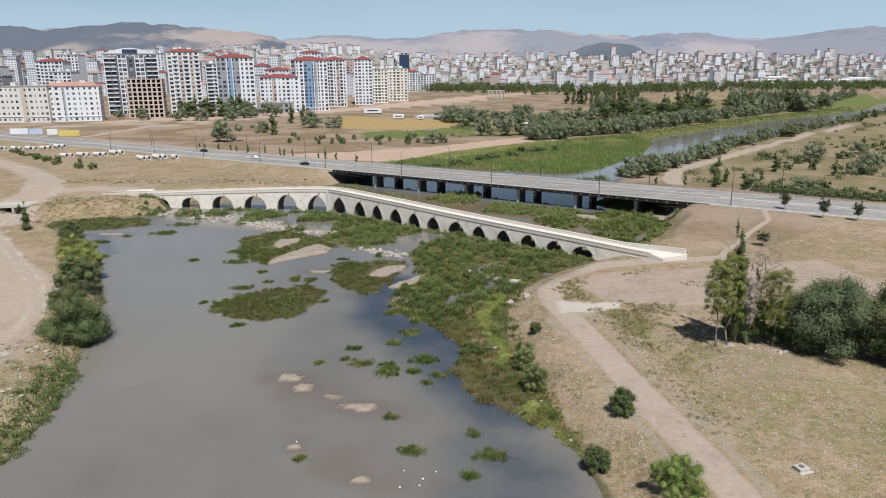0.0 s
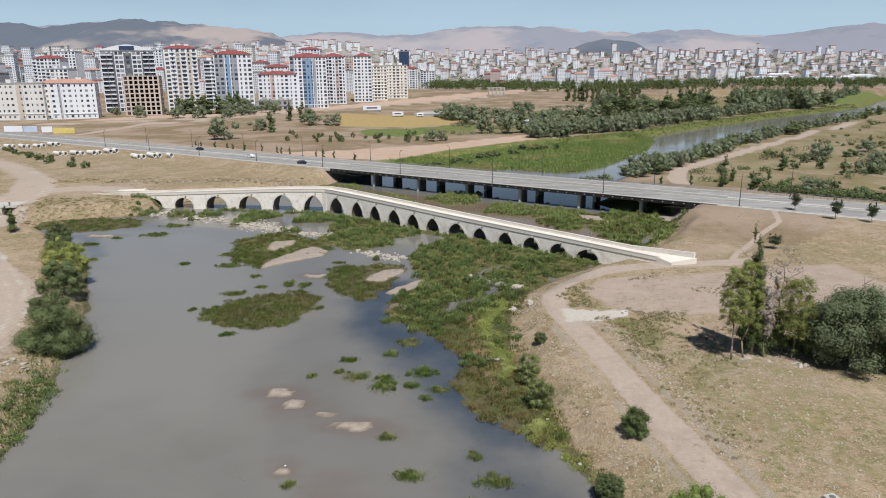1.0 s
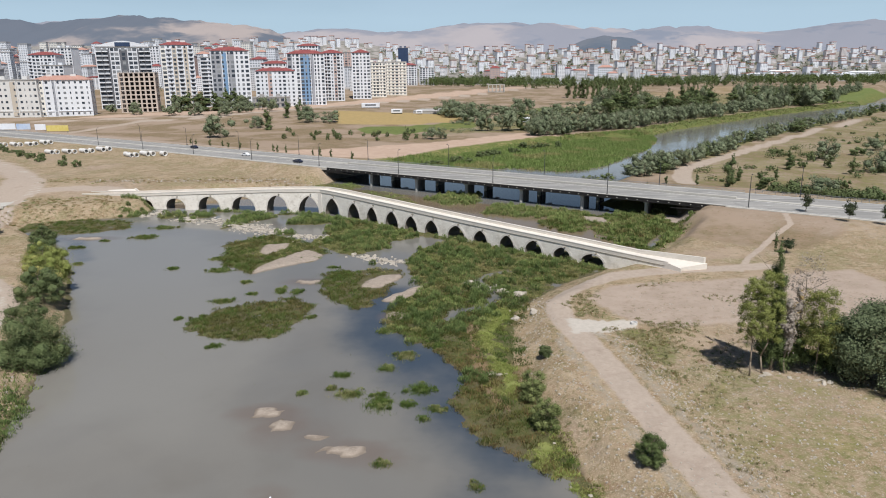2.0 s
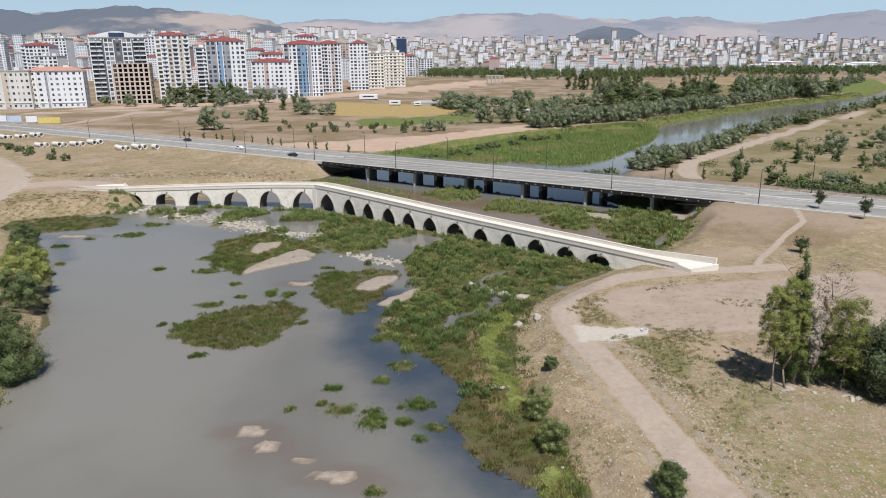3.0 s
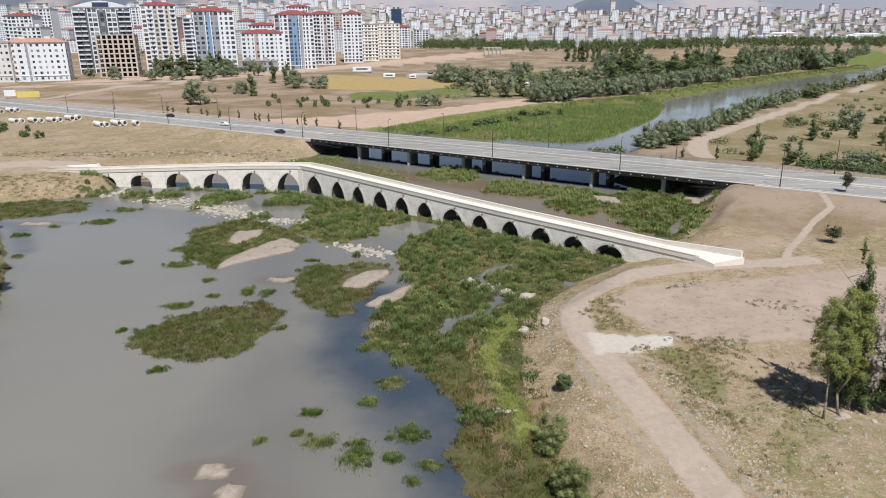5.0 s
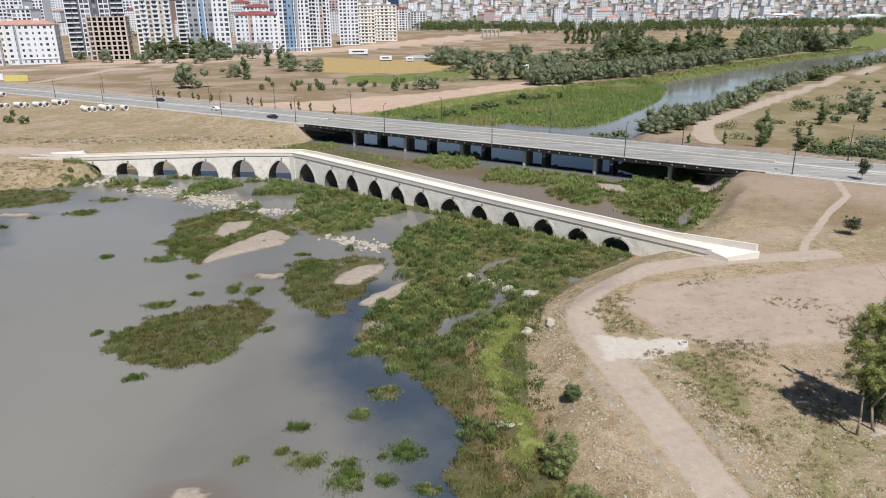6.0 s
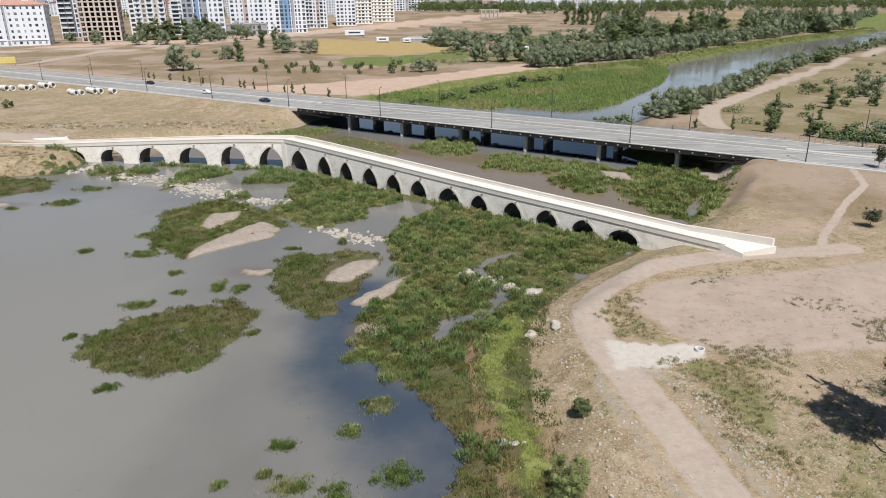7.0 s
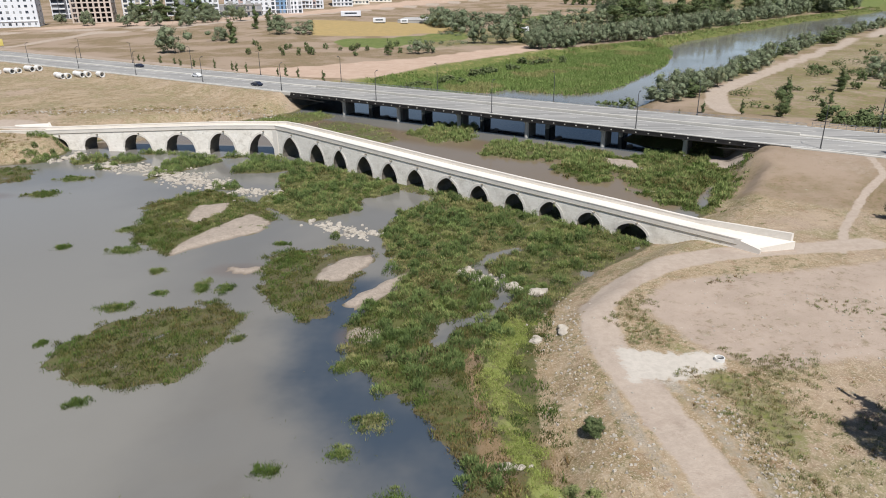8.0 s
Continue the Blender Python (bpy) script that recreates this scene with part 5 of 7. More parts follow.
def marsh():
    rng = np.random.default_rng(11)
    p = scatter(REEDBED, 15, rng, keep=lambda x, y: near_sand(x, y) & (0.9 * wave(x, y, 3.0, 4.0) + np.maximum.reduce([reach(q, x, y) for q in LIMES]) < 0.2))
    p = np.concatenate([p, scatter(UNDER, 6, rng), scatter(REED_PATCH, 12, rng, keep=near_sand)])
    tallness, which = clumps(p, rng)
    mood = wave(p[:, 0], p[:, 1], 9, 2.5) + 0.55 * np.sin(which * 12.9898)
    rusty = (reach(RUST_EDGE, p[:, 0], p[:, 1]) + 2 * wave(p[:, 0], p[:, 1], 4, 1) > 0) & (np.sin(which * 7.7) > -0.35)
    bridge_side = step(125, 150, p[:, 1] + 0.5 * p[:, 0]) > rng.random(len(p))
    wetside = ~bridge_side & ~rusty
    for mask, (nm, lo, hi, mat, lab, cat) in zip((wetside & (mood > 0.1), wetside & (mood <= 0.1), bridge_side & ~rusty & (mood > 0.1), bridge_side & ~rusty & (mood <= 0.1), rusty),
                                                 (("marsh_sedge", 0.4, 0.8, REEDDARK, "low dark green sedge in the marsh", "sedge"), ("marsh_mat", 0.35, 0.75, MOSS, "low olive brown mat of marsh plants", "sedge"),
                                                  ("meadow_sedge", 0.3, 0.6, REEDDARK, "green sedge below the stone bridge", "sedge"), ("meadow_grass", 0.25, 0.55, MEADOW, "yellow-green grass below the stone bridge", "grass"),
                                                  ("autumn_reeds", 0.3, 0.8, RUSTREED, "reddish brown reeds along the bank", "reeds"))):
        blades(nm, p[mask], lo, hi, 0.12, mat, lab, cat, per=3, seed=2, share=tallness[mask])
    # big spiky clumps of reed, thickest in the middle of the marsh
    c = scatter(REEDBED, 0.85, rng, keep=near_sand)
    k = wave(c[:, 0], c[:, 1], 8, 2.5) + 0.9 * step(22, 4, along([(2, 172), (-5, 160), (-4, 148), (-2, 132)], c[:, 0], c[:, 1])) - 1.2 * step(112, 100, c[:, 1])
    c = thin_out(c[k + rng.normal(0, 0.3, len(c)) > 0.36], 1.75)
    mood = wave(c[:, 0], c[:, 1], 6, 4.2) + rng.normal(0, 0.3, len(c))
    wet = reach(DRY_EDGE, c[:, 0], c[:, 1]) < 0
    c, mood = c[wet], mood[wet]
    pick = mood > -0.05
    straw = mood < -0.42
    domes("reed_clumps", c[pick], 1.25, 1.9, TALLREED, "big dark green rounded reed clumps", 21, 380)
    c2 = scatter(REED_PATCH, 0.75, rng, keep=near_sand)
    d2 = np.concatenate([scatter(q, 1.0, rng, 0.5) for q in ARCH_WEEDS])
    tall = wave(c2[:, 0], c2[:, 1], 6, 1.0) > 0.0
    d2 = thin_out(np.concatenate([c2[tall], d2]), 1.35)
    dark2 = wave(d2[:, 0], d2[:, 1], 4, 2.0) + rng.normal(0, 0.4, len(d2)) > 0
    domes("tall_reeds", d2[dark2], 1.15, 1.7, TALLREED, "dense tall green reeds below the stone bridge", 31, 300)
    domes("tall_reeds", d2[~dark2], 1.1, 1.4, REED, "bright green reeds below the stone bridge", 37, 280)
    foot = [(s + rng.normal(0, 0.4), -rng.uniform(0.5, 2.6)) for s in np.arange(9, 97, 0.7) if not 31 < s < 48] + [(s, -rng.uniform(0.4, 2.4)) for s in np.arange(-66, -55, 0.5)] + [(s, -rng.uniform(0.6, 2.6)) for s in np.arange(-8.5, 3, 0.5)] + [(s, -rng.uniform(0.5, 2.2)) for s in np.arange(-33, -21, 0.7)]
    foot = thin_out(np.array([tuple(on_bridge(s, o, 0)) for s, o in foot]), 0.95)
    foot[:, 2] = np.maximum(land(foot[:, 0], foot[:, 1]), -0.1)
    half = rng.random(len(foot)) < 0.5
    domes("foot_reeds", foot[half], 0.9, 1.5, TALLREED, "green reeds against the foot of the stone bridge", 35, 150)
    domes("foot_reeds", foot[~half], 0.9, 1.2, REED, "bright green reeds against the foot of the stone bridge", 36, 140)
    low = np.concatenate([scatter(REEDBED, 0.7, rng, keep=near_sand), scatter(SPIT, 0.8, rng, keep=near_sand), scatter(BAR, 0.9, rng, keep=near_sand), scatter(ISLAND, 1.6, rng), scatter(MID_RIGHT, 0.5, rng, keep=near_sand), c2[~tall]])
    low = thin_out(low[np.maximum.reduce([reach(q, low[:, 0], low[:, 1]) for q in LIMES]) < -0.4], 1.05)
    some = wave(low[:, 0], low[:, 1], 5, 3.0) + rng.normal(0, 0.35, len(low))
    some = np.where((some > -0.25) & (some < 0.3) & (low[:, 1] + 0.5 * low[:, 0] < 138), some - 0.6, some)
    wet = reach(DRY_EDGE, low[:, 0], low[:, 1]) < 0
    low, some = low[wet], some[wet]
    brown = (reach(RUST_EDGE, low[:, 0], low[:, 1]) + 1.5 * wave(low[:, 0], low[:, 1], 4, 1) > 0) & (np.sin(low[:, 0] * 9.1 + low[:, 1] * 5.3) > -0.3)
    domes("tussocks", low[brown], 0.85, 0.62, RUSTMAT, "reddish brown tussocks along the water's edge", 38, 120, 0.2, "sedge")
    low, some = low[~brown], some[~brown]
    for lo, hi, mat, lab, sd in ((-9, -0.25, MOSS, "olive brown tussocks in the marsh", 32), (-0.25, 0.3, MEADOW, "yellow-green tussocks in the marsh", 33), (0.3, 9, REEDDARK, "dark green tussocks in the marsh", 34)):
        domes("tussocks", low[(some >= lo) & (some < hi)], 0.85, 0.72, mat, lab, sd, 120, 0.22, "sedge")
    domes("reed_clumps", c[~pick & ~straw], 1.1, 1.4, REED, "big bright green rounded reed clumps", 22, 320)
    domes("reed_clumps", c[straw], 1.1, 0.9, MEADOW, "yellow-green seeding reed clumps", 27, 260)
    lone = np.array([(-2.5, 113), (-1.2, 114.6), (0.2, 113.6), (1.2, 114.3), (-0.5, 115.2), (1.0, 115.8), (-9, 151), (-19, 155.5), (11.6, 133.6), (2.2, 97.6), (3.2, 96.4), (1.6, 95.6), (4.2, 95), (5, 97)])
    domes("reed_clumps", np.column_stack([lone, np.full(len(lone), 0.05)]), 1.15, 1.5, TALLREED, "big dark green reed clumps beside the creek", 23, 380)
    for nm, poly, lab in (("spit_sedge", SPIT, "green sedge on a sandy spit"), ("bar_sedge", BAR, "green and brown sedge on a gravel bar"), ("island_sedge", ISLAND, "thick green sedge on a low river island"),
                          ("bank_weeds", LEFT_WEEDS, "low green weeds at the water's edge")):
        q = scatter(poly, 14, rng, 1.7, low=-0.25, keep=near_sand)
        tl, _ = clumps(q, rng, 0.2, 1.3)
        tone = wave(q[:, 0], q[:, 1], 4, 1.2) + rng.normal(0, 0.3, len(q)) > 0.1
        blades(nm, q[tone], 0.35, 0.9, 0.10, REEDDARK, lab, "sedge", per=4, seed=5, share=tl[tone])
        blades(nm, q[~tone], 0.25, 0.7, 0.10, MOSS, lab, "sedge", per=4, seed=6, share=tl[~tone])
    for nm, poly, d, hi, w, rag in (("upper_reeds", UPPER_REEDS, 3.8, 1.5, 0.36, 5.0), ("meadow_reeds", MID_RIGHT, 6, 1.0, 0.24, 3.5), ("gravel_reeds", MID_SMALL, 6, 0.9, 0.24, 2.5), ("bank_reeds", MID_LEFT, 5, 1.0, 0.26, 3.0), ("channel_reeds", MID_MORE, 6, 1.1, 0.24, 3.5), ("channel_weeds", MID_WEST, 4, 0.6, 0.22, 3.5), ("bank_reeds", BANK_REEDS, 1.0, 1.7, 0.5, 3.0)):
        q = scatter(poly, d, rng, rag * 0.6, low=-0.2, keep=near_sand)
        tl, wh = clumps(q, rng, 0.1 if nm != "upper_reeds" else 0.03, 2.2 if nm != "upper_reeds" else 4.5)
        if nm == "upper_reeds":
            tl = 0.9 + 0.3 * wave(q[:, 0], q[:, 1], 14, 1.0)
        tone = wave(q[:, 0], q[:, 1], 9 if nm != "upper_reeds" else 23, 2.1) + 0.5 * np.sin(wh * 9.1) * (nm != "upper_reeds")
        for mask, mat in ((tone > 0.2, REED if nm != "upper_reeds" else FARREED), ((tone <= 0.2) & (tone > -0.45), (FARREED if nm == "upper_reeds" else SEDGE) if nm != "meadow_reeds" else REEDDARK), (tone <= -0.45, MEADOW if nm != "meadow_reeds" else MOSS)):
            blades(nm, q[mask], 0.4, hi, w, mat, {"upper_reeds": "broad bright green reed bed upstream", "bank_reeds": "green reeds along the river bank"}.get(nm, "green reeds in the river between the bridges"), per=3, seed=6, share=tl[mask])
    c = np.concatenate([scatter(MID_RIGHT, 0.14, rng), scatter([(24, 208), (32, 216), (36, 208), (34, 196), (27, 198)], 0.6, rng), scatter(MID_MORE, 0.3, rng), scatter(MID_SMALL, 0.3, rng)])
    c = c[near_sand(c[:, 0], c[:, 1])]
    domes("reed_clumps", thin_out(c, 1.6), 1.25, 1.3, REED, "green reed clumps between the bridges", 24, 150, 0.45)
    for i, (x, y, a, b) in enumerate(TUFTS):
        n = int(70 * a * b) + 20
        q = rng.normal(0, 0.38, (n, 2)) * (a, b) + rng.normal(0, 0.12, (n, 2)) + (x, y)
        blades("grass_tuft", np.column_stack([q, np.full(n, 0.0)]), 0.15, 0.6, 0.075, (REEDDARK, REEDDARK, SEDGE)[i % 3], "green grass tuft standing in the river", "grass tuft", "tufts in the river", per=5, lean=0.45, seed=int(abs(x * 7 + y)))
    # fuller lumps on the larger tufts
    lumps = np.array([(x + rng.normal(0, 0.42) * p, y + rng.normal(0, 0.42) * q, 0.0) for x, y, p, q in TUFTS for _ in range(int(2.8 * p * q) + 3)])
    pick = rng.random(len(lumps)) < 0.6
    domes("tuft_lumps", lumps[pick], 0.55, 0.6, REEDDARK, "dark green sedge lumps standing in the river", 25, 170, 0.18, "sedge")
    domes("tuft_lumps", lumps[~pick], 0.56, 0.56, SEDGE, "yellow-green sedge lumps standing in the river", 26, 150, 0.18, "sedge")
    # dead stalks and floating bits
    rs = np.random.default_rng(41)
    q = np.column_stack([rs.uniform(-50, 0, 900), rs.uniform(60, 160, 900)])
    q = q[(wave(q[:, 0], q[:, 1], 11, 5) > 0.45) & (reach(WET, q[:, 0], q[:, 1]) > 3)]
    blades("water_stalks", np.column_stack([q, np.zeros(len(q))]), 0.08, 0.25, 0.12, MOSS, "dark sprigs of weed floating on the river", "weeds", per=3, lean=1.4, seed=42)
    lime = np.concatenate([scatter(q, 44, rng, 2.6) for q in LIMES] + [scatter([(9, 92), (12, 86), (14, 78), (15.5, 70), (13, 74), (10, 84)], 12, rng, 1.2)])
    blades("ground_cover", lime, 0.12, 0.38, 0.13, LIME, "bright yellow-green creeping plants on the bank", "plants", per=5, lean=0.7, seed=8)
    pads = thin_out(lime, 0.5)
    domes("creeping_pads", pads, 0.42, 0.26, LIME, "bright yellow-green cushions of creeping plants", 28, 44, 0.17, "plants")
    # dry grass and weeds on the banks
    fld = scatter([(30, 52), (75, 52), (90, 130), (45, 112), (36, 104), (29, 96), (29, 80)], 4.5, rng, 2.0, keep=lambda x, y: wave(x, y, 2.2, 6.0) > -0.2)
    blades("dry_grass", fld, 0.06, 0.26, 0.07, STRAW, "short dry straw-coloured grass on the field", "grass", per=3, lean=0.8, seed=9)
    weeds = np.concatenate([scatter([(19.7, 121.8), (22.5, 127.2), (24.7, 126), (24.4, 119.7), (25.8, 113.8), (22.5, 114.3)], 9, rng, 1.6), scatter([(30, 113.5), (34, 112.8), (39, 112), (38, 109), (32, 108), (30.5, 109.5)], 7, rng, 1.6), scatter([(24.1, 108.3), (28, 110.1), (34.7, 109.6), (36, 106), (32, 100), (30, 92), (28.2, 90), (27.1, 94.7), (25.9, 99.5), (24.9, 103.8)], 6, rng, 2.4),
                            scatter([(42, 125), (53, 125), (54, 122), (45, 122)], 3, rng, 1.5), scatter([(34, 131), (41.6, 136), (42, 133.5), (36, 130)], 3, rng, 1.0), scatter([(30, 90), (27.5, 80), (29, 66), (33, 66), (34, 80), (40, 92), (44, 108), (36, 106)], 1.4, rng, 3.0), scatter([(50, 118), (58, 121), (64, 114), (58, 108), (51, 110)], 5, rng, 2.5)])
    some = rng.random(len(weeds))
    for lo, hi, mat, lab, sd in ((0, 0.25, SEDGE, "low green weed tufts beside the dirt track", 10), (0.25, 0.8, HOARY, "grey-green weed tufts beside the dirt track", 14), (0.8, 1, RUSTREED, "dry brown weed tufts beside the dirt track", 15)):
        domes("field_weeds", weeds[(some >= lo) & (some < hi)], 0.34, 0.3, mat, lab, sd, 26, 0.17, "weeds")
    thin = np.concatenate([scatter([(13, 129), (16.5, 124), (16, 113), (18, 100), (21, 84), (24.5, 66), (25, 52), (17, 52), (15, 70), (12, 88), (12, 104)], 0.9, rng, 1.0), scatter([(30, 52), (80, 52), (92, 112), (48, 112), (36, 104), (29, 88)], 0.28, rng, 2.0), scatter([(58, 172), (70, 160), (92, 160), (98, 180), (74, 200)], 0.3, rng, 2.0)])
    thin = np.concatenate([thin, scatter([(28, 114), (34, 112), (60, 113), (84, 120), (80, 140), (44, 133), (31, 131)], 0.16, rng, 2.0), scatter([(-140, 195), (-122, 200), (-108, 207), (-110, 224), (-135, 216)], 0.9, rng, 2.0), scatter([(-150, 244), (-112, 244), (-86, 251), (-60, 256), (-50, 266), (-70, 270), (-90, 264), (-112, 257), (-150, 258)], 1.5, rng, 3.0), scatter([(-150, 258), (-60, 272), (-70, 300), (-150, 300)], 0.15, rng, 3.0)])
    some = rng.random(len(thin))
    for lo, hi, mat, lab, sd in ((0, 0.5, STRAW, "dry straw tufts on the bank", 16), (0.5, 0.8, RUSTREED, "brown weed tufts on the bank", 17), (0.8, 1, HOARY, "grey-green weed tufts on the bank", 18)):
        reed_clumps("bank_tufts", thin[(some >= lo) & (some < hi)], 0.36, mat, lab, sd, 24, 0.018, "weeds")
    scarp = np.concatenate([scatter([(-150, 246), (-112, 245), (-86, 252), (-60, 257), (-50, 267), (-70, 268), (-90, 262), (-112, 255), (-150, 257)], 0.22, rng, 3.0), scatter([(-140, 192), (-122, 196), (-106, 204), (-104, 226), (-135, 218)], 0.5, rng, 3.0), scatter([(-64, 60), (-57, 60), (-59, 80), (-66, 96), (-72, 96), (-66, 76)], 0.4, rng, 2.0)])
    some = rng.random(len(scarp))
    for lo, hi, mat, lab, sd in ((0, 0.4, STRAW, "dry straw weeds on the worn bank", 51), (0.4, 0.75, RUSTREED, "reddish brown weeds on the worn bank", 52), (0.75, 1, SEDGE, "green weeds on the worn bank", 53)):
        reed_clumps("scarp_weeds", scarp[(some >= lo) & (some < hi)], 0.95, mat, lab, sd, 40, 0.035, "weeds")
    strip = scatter([(-53.5, 56), (-55.4, 68), (-57.6, 77), (-59.6, 85), (-60.5, 91), (-57.6, 88.2), (-55, 84.9), (-53.4, 78.3), (-52, 73), (-51, 66), (-50.4, 56)], 2.2, rng, 0.6, low=-0.4)
    domes("shore_weeds", thin_out(strip, 0.8), 0.85, 1.0, TALLREED, "thick dark green weeds along the water's edge", 19, 140, 0.26, "weeds")
    bankg = scatter([(11, 131), (15, 128), (15, 114), (17, 100), (20, 84), (23, 66), (24, 52), (16, 52), (14, 70), (11, 88), (11, 104)], 9.0, rng, 1.0, keep=lambda x, y: wave(x, y, 2.6, 3.0) > 0.0)
    blades("bank_grass", bankg, 0.1, 0.35, 0.09, STRAW, "dry grass on the river bank", "grass", per=3, lean=0.7, seed=12)
    lb = scatter([(-53, 56), (-55, 82), (-61, 98), (-70, 118), (-74, 118), (-65, 96), (-59, 80), (-58, 56)], 5.0, rng, 1.5, low=-0.3)
    blades("bank_weeds", lb, 0.2, 0.7, 0.2, SEDGE, "green weeds along the water's edge", "weeds", per=3, lean=0.5, seed=13)


def at(x, y, turn=0.0, sx=1.0, sz=1.0, dz=0.0):
    """A pose on the land, with a size."""
    z = float(land(np.array([x]), np.array([y]))[0])
    return Matrix.LocRotScale((x, y, z + dz), Euler((0, 0, turn)), (sx, sx, sz))


def near_trees():
    g = "trees on the field"
    tree("poplar_tree", at(39.7, 92.6), "slender leaning poplar with yellow-green leaves", "tree", g, 21, 14.0, 4.9, 22000, 0.13, SUNNY, "round", 0.14, 0.32)
    tree("poplar_tree", at(41.7, 93.3), "slender poplar with yellow-green leaves", "tree", g, 28, 14.8, 4.2, 19000, 0.13, SUNNY, "round", 0.14, 0.26)
    tree("poplar_tree", at(43.2, 94.4), "tall narrow dark green poplar", "tree", g, 22, 18.6, 3.4, 16000, 0.16, POPLAR, "column", 0.18, 0.15)
    tree("poplar_tree", at(44.6, 93.2), "thin dying poplar with pale grey twigs", "tree", g, 29, 13.0, 2.6, 2200, 0.3, TWIGS, "column", 0.12, 0.3)
    tree("poplar_tree", at(47.6, 95.6), "half-bare poplar with dark branches", "tree", g, 23, 16.8, 5.0, 1800, 0.17, TWIGS, "round", 0.17, 0.4)
    tree("poplar_tree", at(48.0, 92.4), "young poplar with green leaves", "tree", g, 24, 12.5, 5.6, 20000, 0.13, SUNNY, "round", 0.12, 0.22)
    tree("willow_tree", at(56.0, 90.5), "broad dense dark green willow tree", "tree", g, 25, 13.5, 14.0, 60000, 0.23, WILLOWDARK, "bush", 0.3)
    tree("willow_tree", at(63.5, 86.5), "broad dense dark green willow tree", "tree", g, 26, 13.5, 13.5, 42000, 0.24, SHRUB, "bush", 0.3)
    tree("shrub", at(44.0, 95.6), "dark undergrowth below the poplars", "shrub", g, 27, 6.0, 6.0, 7000, 0.2, POPLAR, "bush")
    tree("shrub", at(48.0, 95.0), "dark undergrowth below the poplars", "shrub", g, 30, 7.5, 7.0, 8000, 0.2, POPLAR, "bush")
    tree("shrub", at(52.5, 95.0), "dark undergrowth beside the willow", "shrub", g, 35, 8.0, 8.0, 8000, 0.22, POPLAR, "bush")
    tree("shrub", at(60.5, 78.5), "dry brownish shrub on the field", "shrub", g, 33, 4.5, 6.0, 4500, 0.24, TWIGSGREEN, "bush")
    tree("shrub", at(66.0, 76.5), "dark green shrub on the field", "shrub", g, 34, 6.5, 7.0, 5000, 0.26, SHRUB, "bush")
    g = "bushes on the river bank"
    for i, (x, y, w, h, mat, lab) in enumerate(((10.5, 90.0, 4.4, 4.8, BANKBUSH, "round grey-green bush on the bank"), (11.3, 82.6, 4.4, 4.8, BANKBUSH, "upright grey-green bush on the bank"),
                                                 (20.8, 71.2, 3.6, 3.9, POPLAR, "dark green round bush beside the dirt track"), (16.2, 62.6, 3.2, 3.6, SHRUB, "green bush at the water's edge"),
                                                 (22.6, 55.4, 6.4, 4.2, GREENBUSH, "broad fresh green bush beside the track"), (13.3, 100.2, 2.0, 2.2, SHRUB, "small green bush on the bank"))):
        tree("bush", at(x, y), lab, "bush", g, 40 + i, h, w, 11000, 0.12, mat, "bush")
    g = "bushes on the western bank"
    tree("willow_bush", at(-63.5, 100.5), "big dark green willow bush over the water", "bush", g, 51, 9.4, 12.5, 34000, 0.19, SHRUB, "bush", 0.2)
    for i, (x, y, w, h) in enumerate(((-70.5, 111, 7, 5.5), (-76, 124, 9.5, 7.5), (-80.5, 134, 10, 7.5), (-87, 144, 9.5, 6.8), (-93, 154, 8.5, 6.0), (-106, 176, 5, 4), (-101, 166, 6, 5))):
        tree("willow_bush", at(x, y), "green willow bush along the western shore", "bush", g, 60 + i, h, w, 11000, 0.2, SUNNY if i in (2, 3) else SHRUB, "bush", 0.15)
    tree("tree", at(-116, 171), "small dark green tree beside the culvert", "tree", "", 70, 7.5, 3.4, 1600, 0.35, POPLAR, "column", 0.1, 0.08)


